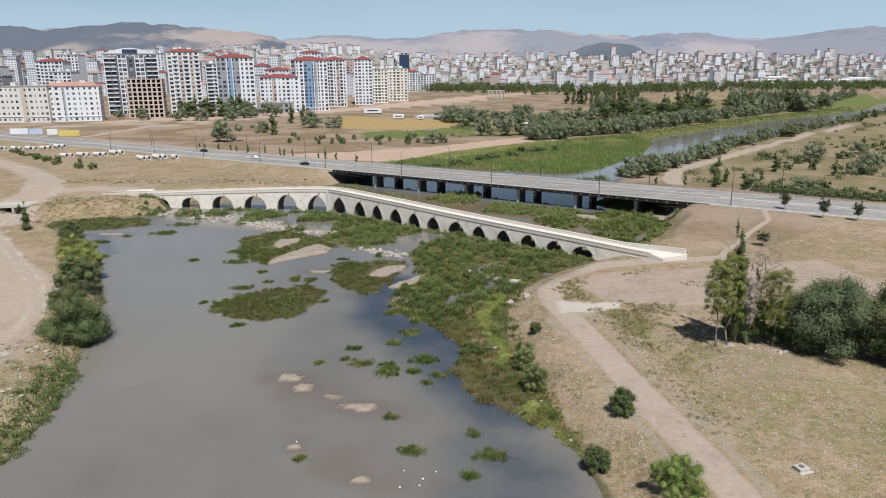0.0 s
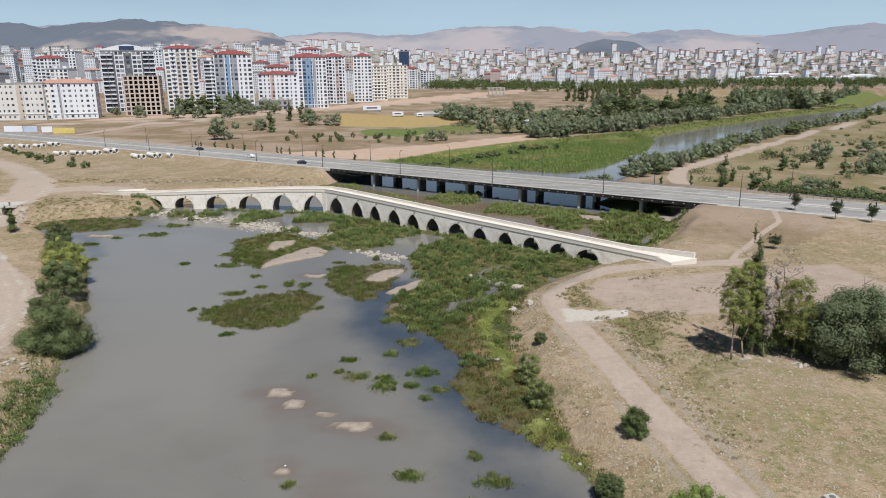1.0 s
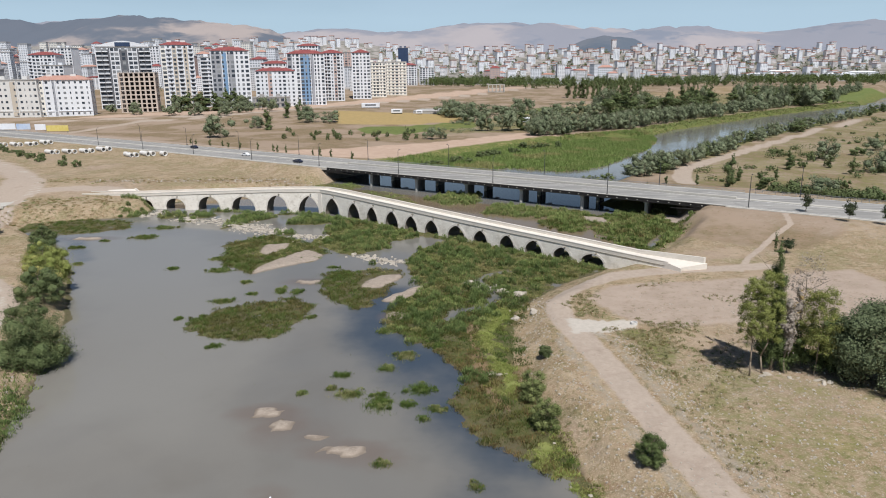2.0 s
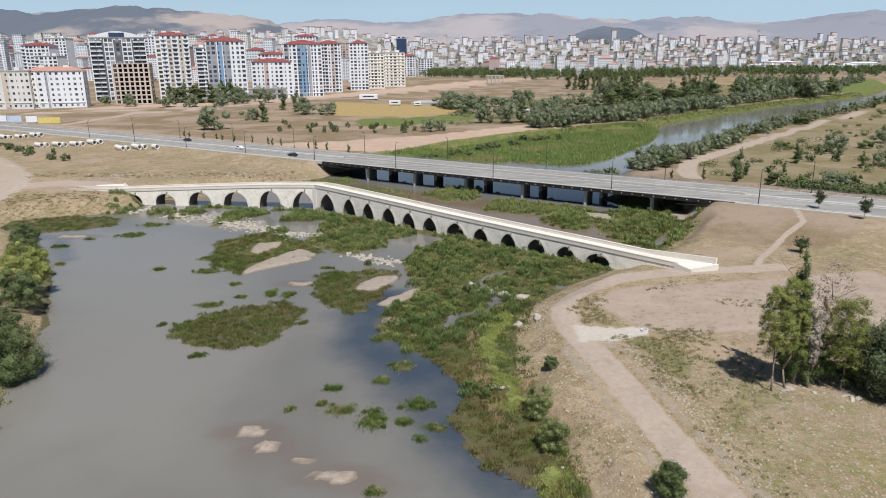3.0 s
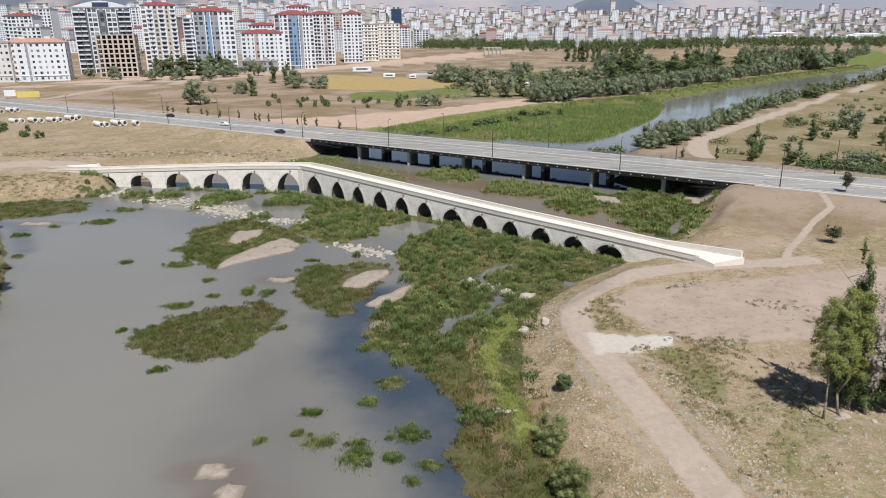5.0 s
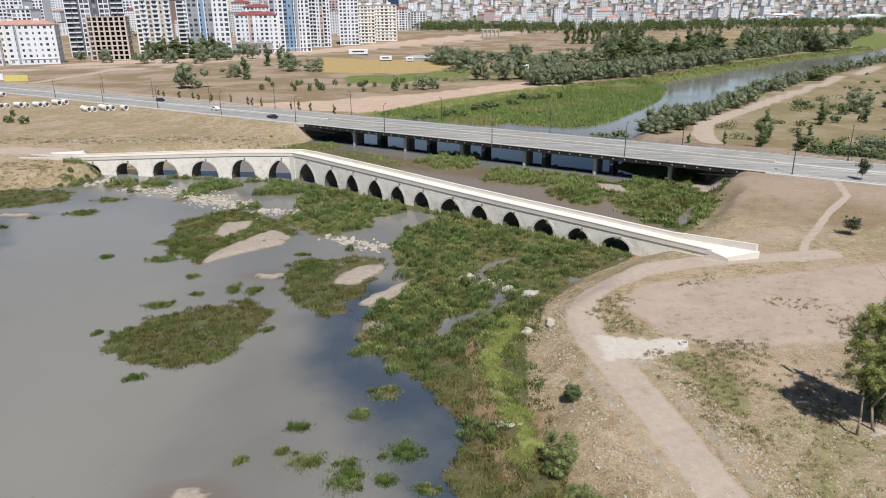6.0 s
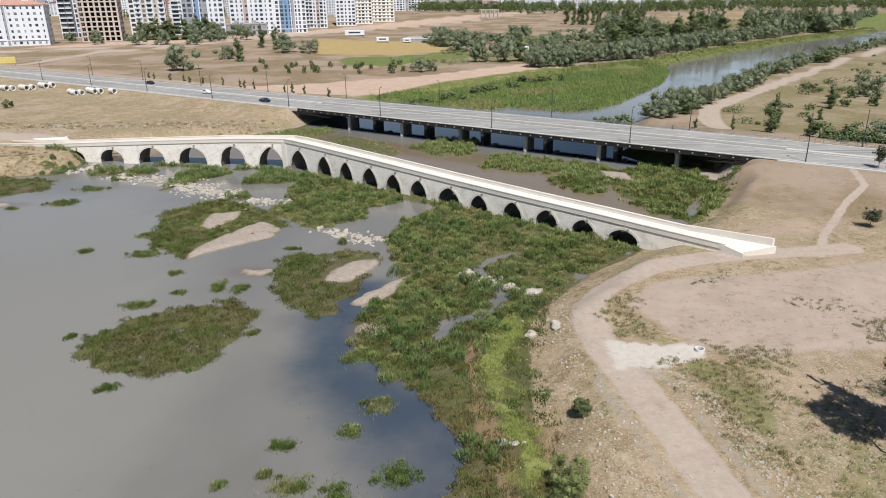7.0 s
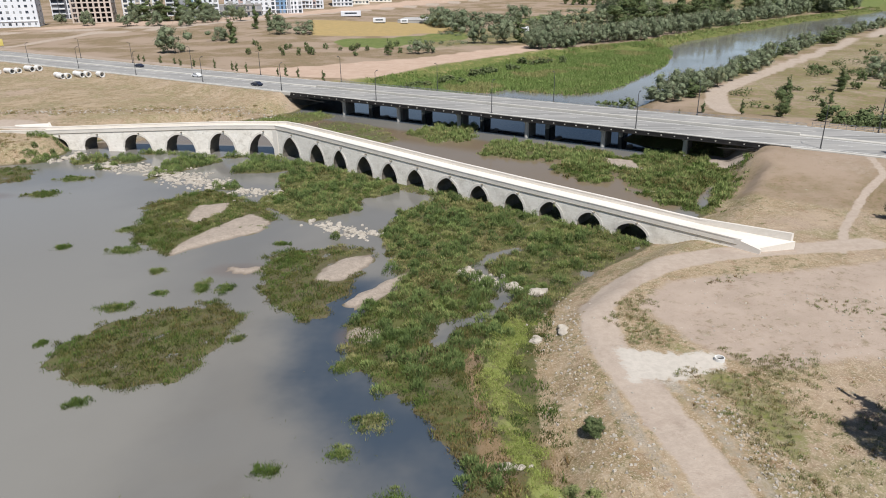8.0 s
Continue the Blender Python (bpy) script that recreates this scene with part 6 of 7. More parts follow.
def far_trees():
    """Copies of a few grown trees, each turned and sized."""
    rng = np.random.default_rng(77)
    kinds = {
        "willow": [tree("willow_tree", at(-145, 425), "round grey-green willow tree on the plain", "tree", "trees on the plain", 100 + i, 10, 10, 2100, 0.43, WILLOW, "bush") for i in range(3)],
        "dark": [tree("poplar_tree", at(90, 234), "dense dark green tree on the plain", "tree", "trees on the plain", 110 + i, 12, 6, 2100, 0.42, SHRUB, "column", 0.2, 0.06) for i in range(2)],
        "shrub": [tree("shrub", at(-16, 311), "low green shrub on the plain", "shrub", "shrubs on the plain", 120 + i, 4, 5, 650, 0.36, SHRUB, "bush") for i in range(2)],
        "pine": [tree("pine_tree", at(92, 186), "small young pine tree beside the highway", "tree", "pines beside the highway", 130, 4.2, 3.4, 1700, 0.22, PINE, "column", 0.07, 0.36)],
    }
    size = {"willow": (10, 10), "dark": (12, 6), "shrub": (4, 5), "pine": (4.2, 3.4)}
    used = {k: 0 for k in kinds}

    def grow(kind, x, y, h, w):
        i = used[kind]
        used[kind] += 1
        m = at(x, y, rng.uniform(0, 6.28), w / size[kind][1] * (1.18 if kind == "willow" else 1.0), h / size[kind][0] * (1.22 if kind == "willow" else 1.0))
        if i < len(kinds[kind]):
            kinds[kind][i].matrix_basis = m
        else:
            src = kinds[kind][i % len(kinds[kind])]
            c = copy_thing(src, m)
            c.matrix_basis = m

    for row in (("willow", -146, 424, 15, 16), ("dark", -131, 478, 16, 8), ("willow", -113, 527, 10, 15), ("willow", -98, 530, 9, 15), ("willow", -144, 490, 9, 12), ("dark", -138, 560, 17, 7), ("dark", -130, 566, 16, 7), ("willow", -122, 555, 12, 12),
                ("willow", 6, 556, 15, 21), ("willow", 19, 474, 15, 14), ("willow", 33, 473, 17, 17), ("dark", 42, 476, 15, 9), ("willow", 52, 470, 16, 16), ("willow", 62, 474, 14, 12), ("dark", -31, 411, 8.5, 4.5), ("willow", -17, 417, 8, 9),
                ("willow", -10, 420, 7, 6), ("shrub", -16, 311, 5.5, 6.5), ("dark", 90, 234, 11.5, 5.8), ("dark", 133, 284, 9, 4), ("willow", 163, 314, 9, 10), ("shrub", 99, 224, 5, 8), ("shrub", 106, 221, 6, 9), ("willow", 112, 218, 6.5, 9)):
        grow(*row)
    for row in (("willow", 163, 277, 9, 10), ("willow", 172, 282, 9, 9), ("dark", 150, 270, 7, 3), ("pine", 92, 186, 5.4, 3.6), ("pine", 97, 175, 5.6, 3.7), ("pine", 104, 171, 5.2, 3.5), ("pine", 73, 155, 3.6, 3.9), ("dark", 102, 256, 6, 3.4),
                ("dark", 118, 262, 4.5, 2.4), ("dark", 97, 226, 6.5, 4), ("shrub", 124, 212, 4, 7), ("shrub", 132, 206, 4, 7), ("shrub", 141, 199, 4.5, 7), ("dark", 152, 290, 6.5, 3.2), ("shrub", 150, 335, 4, 7), ("shrub", 185, 330, 4.5, 8), ("willow", 205, 350, 7, 9)):
        grow(*row)
    # both banks of the upstream reach
    for k in range(80):
        t = (k / 79) ** 1.1
        x, y = np.interp(t, [0, 0.1, 0.3, 0.55, 1], [68, 87, 157, 246, 600]), np.interp(t, [0, 0.1, 0.3, 0.55, 1], [276, 298, 399, 502, 905])
        grow("willow" if rng.random() < 0.8 else "dark", x + 5 + rng.normal(0, 2.2), y - 3 + rng.normal(0, 2.5), rng.uniform(5.5, 8.8), rng.uniform(6, 8.6))
    for k in range(110):
        t = (k / 109) ** 1.1
        x, y = np.interp(t, [0, 0.3, 0.55, 1], [52, 128, 226, 560]), np.interp(t, [0, 0.3, 0.55, 1], [430, 492, 604, 990])
        grow("willow", x - 5 + rng.normal(0, 3.5), y + 6 + rng.normal(0, 4.5), rng.uniform(9, 14), rng.uniform(8, 12))
    for row in (("shrub", 52, 275, 4, 8), ("shrub", 58, 270, 4.5, 7), ("willow", 68, 276, 6, 9), ("willow", 76, 282, 7.5, 10), ("willow", 84, 290, 7.5, 10)):
        grow(*row)
    for k in range(30):
        u = -60 - 9.5 * k
        q = on_road(u + rng.normal(0, 2), 240 + rng.normal(0, 2.5))
        grow("dark", q.x, q.y, rng.uniform(3.0, 5.0), rng.uniform(1.2, 2.0))
    for k in range(16):
        grow("shrub", -12 + 4.4 * k + rng.normal(0, 1.5), 318 + 5.2 * k + rng.normal(0, 4), rng.uniform(2, 4.5), rng.uniform(4, 7))
    for k in range(70):
        x = rng.uniform(120, 420)
        grow("dark" if rng.random() < 0.65 else "willow", x, 600 + (x - 150) * 0.75 + rng.uniform(-25, 85), rng.uniform(16, 27), rng.uniform(13, 20))
    for k in range(11):
        grow("dark", 140 + 5.5 * k + rng.normal(0, 1), 900 + rng.normal(0, 6), rng.uniform(22, 33), rng.uniform(7, 10))
    for k in range(6):
        grow("dark", 195 + 4 * k, 855 + rng.normal(0, 4), rng.uniform(25, 30), 8)
    for k in range(26):
        grow("willow", rng.uniform(-20, 130), rng.uniform(560, 720), rng.uniform(7, 14), rng.uniform(12, 20))
    for k in range(26):
        grow("shrub", -112 + 5.6 * k * 0.6 + rng.normal(0, 4), 430 + rng.normal(0, 16), rng.uniform(3, 5), rng.uniform(2.5, 4))
    for k in range(22):
        grow("willow", rng.uniform(-360, -170), rng.uniform(585, 670), rng.uniform(8, 15), rng.uniform(9, 14))
    for x, y, h, w, kind in ((-264, 655, 17, 18, "dark"), (-254, 650, 19, 18, "dark"), (-245, 655, 18, 18, "dark"), (-237, 648, 17, 16, "dark"), (-226, 652, 19, 17, "dark"), (-216, 650, 22, 17, "dark"), (-208, 655, 21, 17, "dark"), (-200, 650, 15, 14, "willow")):
        grow(kind, x, y, h, w)
    for k in range(34):
        x = rng.uniform(90, 330)
        grow("shrub" if rng.random() < 0.7 else "dark", x + 30, 225 + (x - 90) * 1.0 + rng.uniform(-20, 60), rng.uniform(2.5, 5), rng.uniform(2.5, 6))
    for k in range(18):
        grow("shrub", -245 + 4.9 * k + rng.normal(0, 1.5), 362 - 4.2 * k + rng.normal(0, 2), rng.uniform(2, 4.5), rng.uniform(2.5, 6))
    # woods far off
    rng2 = np.random.default_rng(5)
    for nm, n, xr, yr, hh in (("far_woods", 3800, (-60, 1700), (1080, 1560), 15), ("far_orchards", 1300, (250, 1500), (640, 1100), 10)):
        x, y = rng2.uniform(*xr, n), rng2.uniform(*yr, n)
        rows = np.sin((y - 0.35 * x) / 26 + 0.8 * wave(x, y, 120, 3.0)) > (0.0 if nm == "far_woods" else 0.2)
        ok = rows & (reach(WET, x, y) < -25) & (y > 0.9 * x + 250 if nm == "far_woods" else y < 1.05 * x + 150)
        x, y = x[ok], y[ok]
        z = land(x, y)
        vs, fs = [], []
        for i in range(len(x)):
            h = hh * rng2.uniform(0.6, 1.2)
            w = h * rng2.uniform(0.6, 1.0)
            b = [((x[i] + rng2.normal(0, w * 0.25), y[i] + rng2.normal(0, w * 0.25), z[i] + h * k), (w * 0.36, w * 0.36, h * 0.28)) for k in (0.3, 0.5, 0.72)]
            v, f = leaf_cloud(rng2, b, 90, 1.9)
            fs.append(f + sum(len(a) for a in vs))
            vs.append(v)
        tagged(raw(nm, np.concatenate(vs), np.concatenate(fs), POPLAR if nm == "far_woods" else SHRUB), "dark belts of trees far across the plain", "woods", kind="stuff")


# ---- the town ----
WINDOW = {}


def window_mesh(w, h, mat):
    key = (round(w, 2), round(h, 2), mat.name)
    if key not in WINDOW:
        bm = cube(-w / 2, w / 2, -0.06, 0.12, -h / 2, h / 2, bevel=0.04)
        me = bpy.data.meshes.new("window")
        bm.to_mesh(me)
        bm.free()
        me.materials.append(mat)
        WINDOW[key] = me
    return WINDOW[key]


def hip_roof(w, d, z, rise, over=0.8):
    bm = bmesh.new()
    a, b = w / 2 + over, d / 2 + over
    r = max(0.5, a - b)
    lo = [bm.verts.new(p) for p in ((-a, -b, z), (a, -b, z), (a, b, z), (-a, b, z))]
    hi = [bm.verts.new(p) for p in ((-r, 0, z + rise), (r, 0, z + rise))]
    for f in ((lo[0], lo[1], hi[1], hi[0]), (lo[1], lo[2], hi[1]), (lo[2], lo[3], hi[0], hi[1]), (lo[3], lo[0], hi[0]), (lo[3], lo[2], lo[1], lo[0])):
        bm.faces.new(f)
    return bm


def apartment(x, y, w, d, h, floors, cols, wall, label, roof="flat", roofmat=None, bands=(), balconies=(), turn=0.0, side=3, win=(1.5, 1.6), glass=None, top=True):
    """A block of flats. bands: (from, to, material) shares of the front with other cladding; balconies: columns that have them."""
    m = at(x, y, turn)
    root = thing("apartment_building", m, label, "building", "blocks of flats at the edge of town")
    part("wall", cube(-w / 2, w / 2, -d / 2, d / 2, -3, h, bevel=0.05), wall, root)
    for a, b, mat in bands:
        part("cladding", cube(-w / 2 + w * a, -w / 2 + w * b, -d / 2 - 0.35, -d / 2 + 0.2, 1, h * 0.97, bevel=0.05), mat, root)
    if roof == "hip":
        part("roof", hip_roof(w, d, h + 0.02, min(w, d) * 0.2), roofmat or REDROOF, root, "red tiled hip roof")
    else:
        part("roof", cube(-w / 2 - 0.4, w / 2 + 0.4, -d / 2 - 0.4, d / 2 + 0.4, h, h + 0.9, bevel=0.05), roofmat or GREYROOF, root, "flat roof with a rim")
    fh = h / floors
    bm = bmesh.new()
    for i in range(1, floors if wall is CREAM or cols == 3 else 2):
        box(bm, -w / 2 - 0.1, w / 2 + 0.1, -d / 2 - 0.5, -d / 2 + 0.1, fh * i - 0.22, fh * i + 0.22)
    for k in sorted({0.0, 1.0, *[a for a, _, _ in bands], *[b for _, b, _ in bands]}):
        box(bm, -w / 2 + w * k - 0.4, -w / 2 + w * k + 0.4, -d / 2 - 0.62, -d / 2 + 0.1, -1, h * 0.985)
    part("facade_trim", bm, wall if wall is not NAVY else SLATE, root, "floor ledges and corner pilasters")
    for k in (-0.22, 0.2):
        part("stair_head", cube(w * k - 2.2, w * k + 2.2, -1.8, 3.0, h + 0.3, h + (4.6 if roof == "hip" else 3.6)), PALE if roof == "hip" else wall, root)
    me2 = window_mesh(win[0], min(win[1], fh * 0.62), glass or GLASS)
    made = [window_mesh(min(win[0] * q, w / cols * 0.9), min(win[1], fh * 0.68), glass or GLASS) for q in (1.3, 0.65, 1.0)]
    bal = None
    for i in range(floors):
        z = fh * (i + 0.52)
        for j in range(cols):
            px = -w / 2 + w * (j + 0.5) / cols
            k = (px + w / 2) / w
            proud = 0.36 if any(a < k < b for a, b, _ in bands) else 0.0
            o = new("window", made[(j + cols) % 3])
            o.parent = root
            o.matrix_basis = Matrix.Translation((px, -d / 2 - proud, z))
            if j in balconies and i > 0:
                if bal is None:
                    bm = cube(-w / cols * 0.46, w / cols * 0.46, -1.3, 0.0, -0.15, 0.05)
                    box(bm, -w / cols * 0.46, w / cols * 0.46, -1.3, -1.18, 0.05, 0.95)
                    bal = part("balcony", bm, wall, root)
                    bal.matrix_basis = Matrix.Translation((px, -d / 2 - proud, fh * i + 0.1))
                else:
                    again("balcony", bal, root, Matrix.Translation((px, -d / 2 - proud, fh * i + 0.1)))
        for j in range(side):
            o = new("window", me2)
            o.parent = root
            o.matrix_basis = Matrix.Translation((w / 2, -d / 2 + d * (j + 0.5) / side, z)) @ Matrix.Rotation(math.pi / 2, 4, "Z")
    return root


def frame_building(x, y, w, d, h, floors, cols):
    root = thing("unfinished_building", at(x, y, 0.22), "unfinished brown concrete frame building with open floors", "building")
    for i in range(floors + 1):
        z = h * i / floors
        part("floor_slab", cube(-w / 2, w / 2, -d / 2, d / 2, z - 0.3, z + 0.25), BROWN, root)
    for j in range(cols + 1):
        px = -w / 2 + 0.5 + (w - 1) * j / cols
        for py in (-d / 2 + 0.5, d / 2 - 0.5):
            part("column", cube(px - 0.7, px + 0.7, py - 0.45, py + 0.45, -3, h), BROWN, root)
    for py in (-d / 6, d / 6):
        for px in (-w / 2 + 0.5, w / 2 - 0.5):
            part("column", cube(px - 0.45, px + 0.45, py - 0.6, py + 0.6, -3, h), BROWN, root)
    # added block whose near-black colour imitates shade on the open floors
    part("core_wall", cube(-w / 2 + 3, w / 2 - 3, -d / 2 + 5, d / 2 - 2, -3, h - 0.4), SHADEVOID, root, "near-black block standing in for interior shade")
    for i in range(floors):
        z = h * i / floors
        part("sill_wall", cube(-w / 2 + 0.1, w / 2 - 0.1, -d / 2 + 0.3, -d / 2 + 0.55, z + 0.25, z + 0.7), BROWN, root)
    for j in range(9):
        px = -w / 2 + w * (j + 0.5) / 9
        part("roof_post", cube(px - 0.2, px + 0.2, -d / 2 + 0.2, -d / 2 + 0.6, h, h + 1.5), GREYROOF, root)


def town_front():
    apartment(-374, 590, 46, 18, 30, 6, 11, PALE, "cream six-storey block with a flat roof", "flat", side=3, bands=((0.5, 0.62, BEIGE),), win=(1.6, 1.9))
    apartment(-338, 598, 44, 18, 30, 7, 10, WHITE, "white seven-storey block with a faded orange roof", "hip", ORANGEROOF, turn=0.3, side=2, bands=((0.0, 0.2, CREAM), (0.34, 0.40, SLATE)), win=(1.6, 1.9))
    # the darkest bands paint the shaded balcony recesses onto a flat front
    apartment(-341, 720, 50, 24, 60, 14, 9, WHITE, "tall white and grey block with an arched roof", "flat", balconies=(0, 1, 7, 8), bands=((0.0, 0.26, RECESSDARK), (0.42, 0.58, RECESSDARK), (0.75, 1.0, RECESSDARK)), win=(4.6, 3.1), turn=0.40)
    arch = bpy.data.objects["apartment_building.002"]
    bm = bmesh.new()
    ends = []
    for y in (-12.5, 12.5):
        ends.append([bm.verts.new((-25 + 50 * i / 16, y, 61 + 5.5 * (1 - abs(i / 8 - 1) ** 1.6))) for i in range(17)] + [bm.verts.new((25, y, 60.92)), bm.verts.new((-25, y, 60.92))])
    bm.faces.new(ends[0]), bm.faces.new(ends[1][::-1])
    for i in range(19):
        j = (i + 1) % 19
        bm.faces.new((ends[0][j], ends[0][i], ends[1][i], ends[1][j]))
    bmesh.ops.recalc_face_normals(bm, faces=bm.faces)
    part("gable", bm, WHITE, arch, "white arched roof gable")
    part("gable_glazing", cube(-7, 7, -12.9, -12.4, 61.3, 65.0), NAVY, arch, "dark glazing in the gable")
    frame_building(-292, 640, 31, 16, 35, 9, 7)
    apartment(-287, 722, 31, 18, 62, 15, 6, WHITE, "tall white and beige block with a red roof", "hip", bands=((0.34, 0.5, BEIGE), (0.0, 0.16, CREAM), (0.68, 0.84, BEIGE)), balconies=(1, 3, 5), side=4, win=(2.6, 2.5), turn=0.34)
    apartment(-262, 745, 20, 18, 50, 13, 3, WHITE, "narrow white block with dark balconies", "flat", balconies=(0, 1, 2), win=(4.8, 2.6), turn=0.34)
    apartment(-223, 690, 35, 20, 55, 13, 8, WHITE, "tall grey and white block with a dark red roof", "hip", bands=((0.0, 0.28, SLATE), (0.28, 0.42, BLUE), (0.42, 0.62, SLATE)), side=3, win=(2.3, 2.5), turn=0.30)
    apartment(-193, 740, 40, 18, 36, 9, 9, WHITE, "white nine-storey block with a red roof", "hip", side=2, bands=((0.3, 0.42, PINK),), win=(2.1, 2.2), turn=0.25)
    apartment(-192, 712, 38, 12, 10, 2, 8, GREYROOF, "low grey podium with dark shop windows", "flat", win=(3.0, 3.0), turn=0.25)
    apartment(-167, 772, 39, 22, 54, 14, 9, WHITE, "tall white and blue block with a red roof", "hip", bands=((0.34, 0.62, BLUE), (0.62, 0.72, SLATE), (0.0, 0.14, SLATE)), win=(2.7, 2.6), side=3, turn=0.21)
    apartment(-153, 850, 27, 20, 55, 14, 7, WHITE, "tall white block with pink balconies", "hip", bands=((0.14, 0.29, PINK), (0.57, 0.72, PINK)), balconies=(1, 2, 5), side=3, win=(2.4, 2.4), turn=0.17)
    apartment(-122, 880, 22, 20, 55, 14, 5, WHITE, "tall white block with a red roof", "hip", side=4, win=(2.4, 2.3), turn=0.12)
    apartment(-107, 905, 25, 20, 42, 11, 6, CREAM, "cream twelve-storey block nearing completion", "flat", side=4, win=(2.4, 2.0), turn=0.10)
    apartment(-86, 940, 30, 20, 42, 11, 6, CREAM, "cream twelve-storey block nearing completion", "flat", side=5, win=(2.6, 2.0), turn=0.09)
    apartment(-112, 1400, 20, 18, 66, 18, 6, NAVY, "dark blue glass tower", "flat", side=3, win=(3.4, 3.2), glass=NAVY, turn=0.10)
    for x, y, w, h, fl, co, mat in ((-505, 860, 34, 56, 14, 7, WHITE), (-560, 820, 40, 40, 10, 8, SLATE), (-470, 820, 26, 44, 11, 5, WHITE), (-440, 900, 30, 62, 15, 6, WHITE), (-395, 1000, 40, 48, 12, 8, PINK), (-520, 700, 34, 34, 9, 7, WHITE), (-480, 690, 24, 30, 8, 5, SLATE), (-610, 900, 30, 50, 12, 6, WHITE), (-660, 960, 34, 40, 10, 7, PINK), (-560, 1000, 30, 60, 15, 6, WHITE), (-470, 1080, 30, 56, 14, 6, WHITE), (-330, 1000, 30, 44, 11, 7, PINK), (-250, 960, 34, 40, 10, 7, WHITE), (-300, 880, 26, 46, 12, 5, WHITE), (-92, 1240, 34, 34, 9, 7, WHITE), (-130, 1200, 30, 36, 10, 6, PINK), (-60, 1290, 26, 30, 8, 5, WHITE), (-240, 1130, 34, 60, 15, 7, WHITE), (-190, 1180, 30, 52, 13, 6, PINK)):
        apartment(x, y, w, 20, h, fl, co, mat, "pale block of flats behind the first row", "hip" if co == 7 else "flat", side=0, win=(3.0, 2.5), balconies=(0,))
    root = thing("house", at(-322, 690), "low house with a red tiled roof", "house")
    part("wall", cube(-10, 10, -6, 6, -2, 6), WHITE, root)
    part("roof", hip_roof(20, 12, 6.02, 4), REDROOF, root)
    root = thing("unfinished_house", at(52, 1010), "small grey concrete frame house", "house")
    for z in (0, 5, 10):
        part("floor_slab", cube(-12, 12, -7, 7, z, z + 0.8), CONCRETE, root)
    for px in (-11, -5.5, 0, 5.5, 11):
        for py in (-6.3, 6.3):
            part("column", cube(px - 0.6, px + 0.6, py - 0.6, py + 0.6, 0.8, 10), CONCRETE, root)


def far_town():
    rng = np.random.default_rng(31)
    protos = []
    for i, (w, d, h, fl, co, mat, rf) in enumerate(((26, 18, 34, 9, 6, WHITE, ORANGEROOF), (22, 18, 44, 12, 5, CREAM, GREYROOF), (34, 18, 26, 7, 8, WHITE, ORANGEROOF), (24, 20, 38, 10, 5, WHITE, REDROOF), (20, 18, 52, 14, 4, WHITE, GREYROOF), (30, 18, 32, 8, 7, PINK, REDROOF), (28, 20, 40, 10, 6, WHITE, GREYROOF))):
        root = thing("town_block", Matrix.Identity(4), "pale block of flats far off in the town", "building", "blocks of flats in the town")
        bm = cube(-w / 2, w / 2, -d / 2, d / 2, -12, h)
        part("wall", bm, mat, root)
        if rf is not GREYROOF:
            part("roof", hip_roof(w, d, h + 0.05, 4.5), rf, root)
        else:
            part("roof", cube(-w / 2 - 0.5, w / 2 + 0.5, -d / 2 - 0.5, d / 2 + 0.5, h + 0.02, h + 1.6), rf, root)
        vs, fs = [], []
        for a in range(fl):
            z = h * (a + 0.5) / fl
            for b in range(co):
                px = -w / 2 + w * (b + 0.5) / co
                for s, (cx, cy, ux, uy) in ((0, (px, -d / 2 - 0.12, 1, 0)), (1, (w / 2 + 0.12, -d / 2 + d * (b + 0.5) / co, 0, 1)), (2, (-w / 2 - 0.12, -d / 2 + d * (b + 0.5) / co, 0, -1))):
                    q, r = (w if s == 0 else d) / co * 0.30, h / fl * 0.24
                    k = len(vs)
                    vs += [(cx - ux * q, cy - uy * q, z - r), (cx + ux * q, cy + uy * q, z - r), (cx + ux * q, cy + uy * q, z + r), (cx - ux * q, cy - uy * q, z + r)]
                    fs.append((k, k + 1, k + 2, k + 3))
        tagged(raw("glazing", vs, fs, FARGLASS, root), kind="stuff")
        protos.append(root)
    used = [False] * len(protos)
    spots = []
    for xr, yr, n in (((60, 480), (1380, 1620), 26), ((-250, 900), (1650, 2450), 330), ((600, 1900), (2000, 2700), 250), ((-1400, -280), (1150, 1900), 300), ((-1500, -300), (1900, 2400), 170), ((-800, -130), (1000, 1400), 60)):
        tries = 0
        while n and tries < 6000:
            tries += 1
            p = (rng.uniform(*xr), rng.uniform(*yr))
            if all(abs(p[0] - q[0]) > 27 or abs(p[1] - q[1]) > 34 for q in spots):
                spots.append(p)
                n -= 1
    spots.sort(key=lambda p: p[1])
    for x, y in spots[:290]:
        i = int(rng.integers(len(protos)))
        m = at(x, y, rng.normal(0, 0.25), rng.uniform(0.6, 0.95) * (0.7 if x > 330 else 1), rng.uniform(0.4, 1.1) * (0.55 if x > 330 else 1))
        if not used[i]:
            used[i] = True
            protos[i].matrix_basis = m
        else:
            copy_thing(protos[i], m).matrix_basis = m
    walls, roofs, panes = ([], []), ([], []), ([], [])

    def brick(store, m, x0, x1, y0, y1, z0, z1):
        v, f = store
        k = len(v)
        v += [m @ Vector(p) for p in ((x0, y0, z0), (x1, y0, z0), (x1, y1, z0), (x0, y1, z0), (x0, y0, z1), (x1, y0, z1), (x1, y1, z1), (x0, y1, z1))]
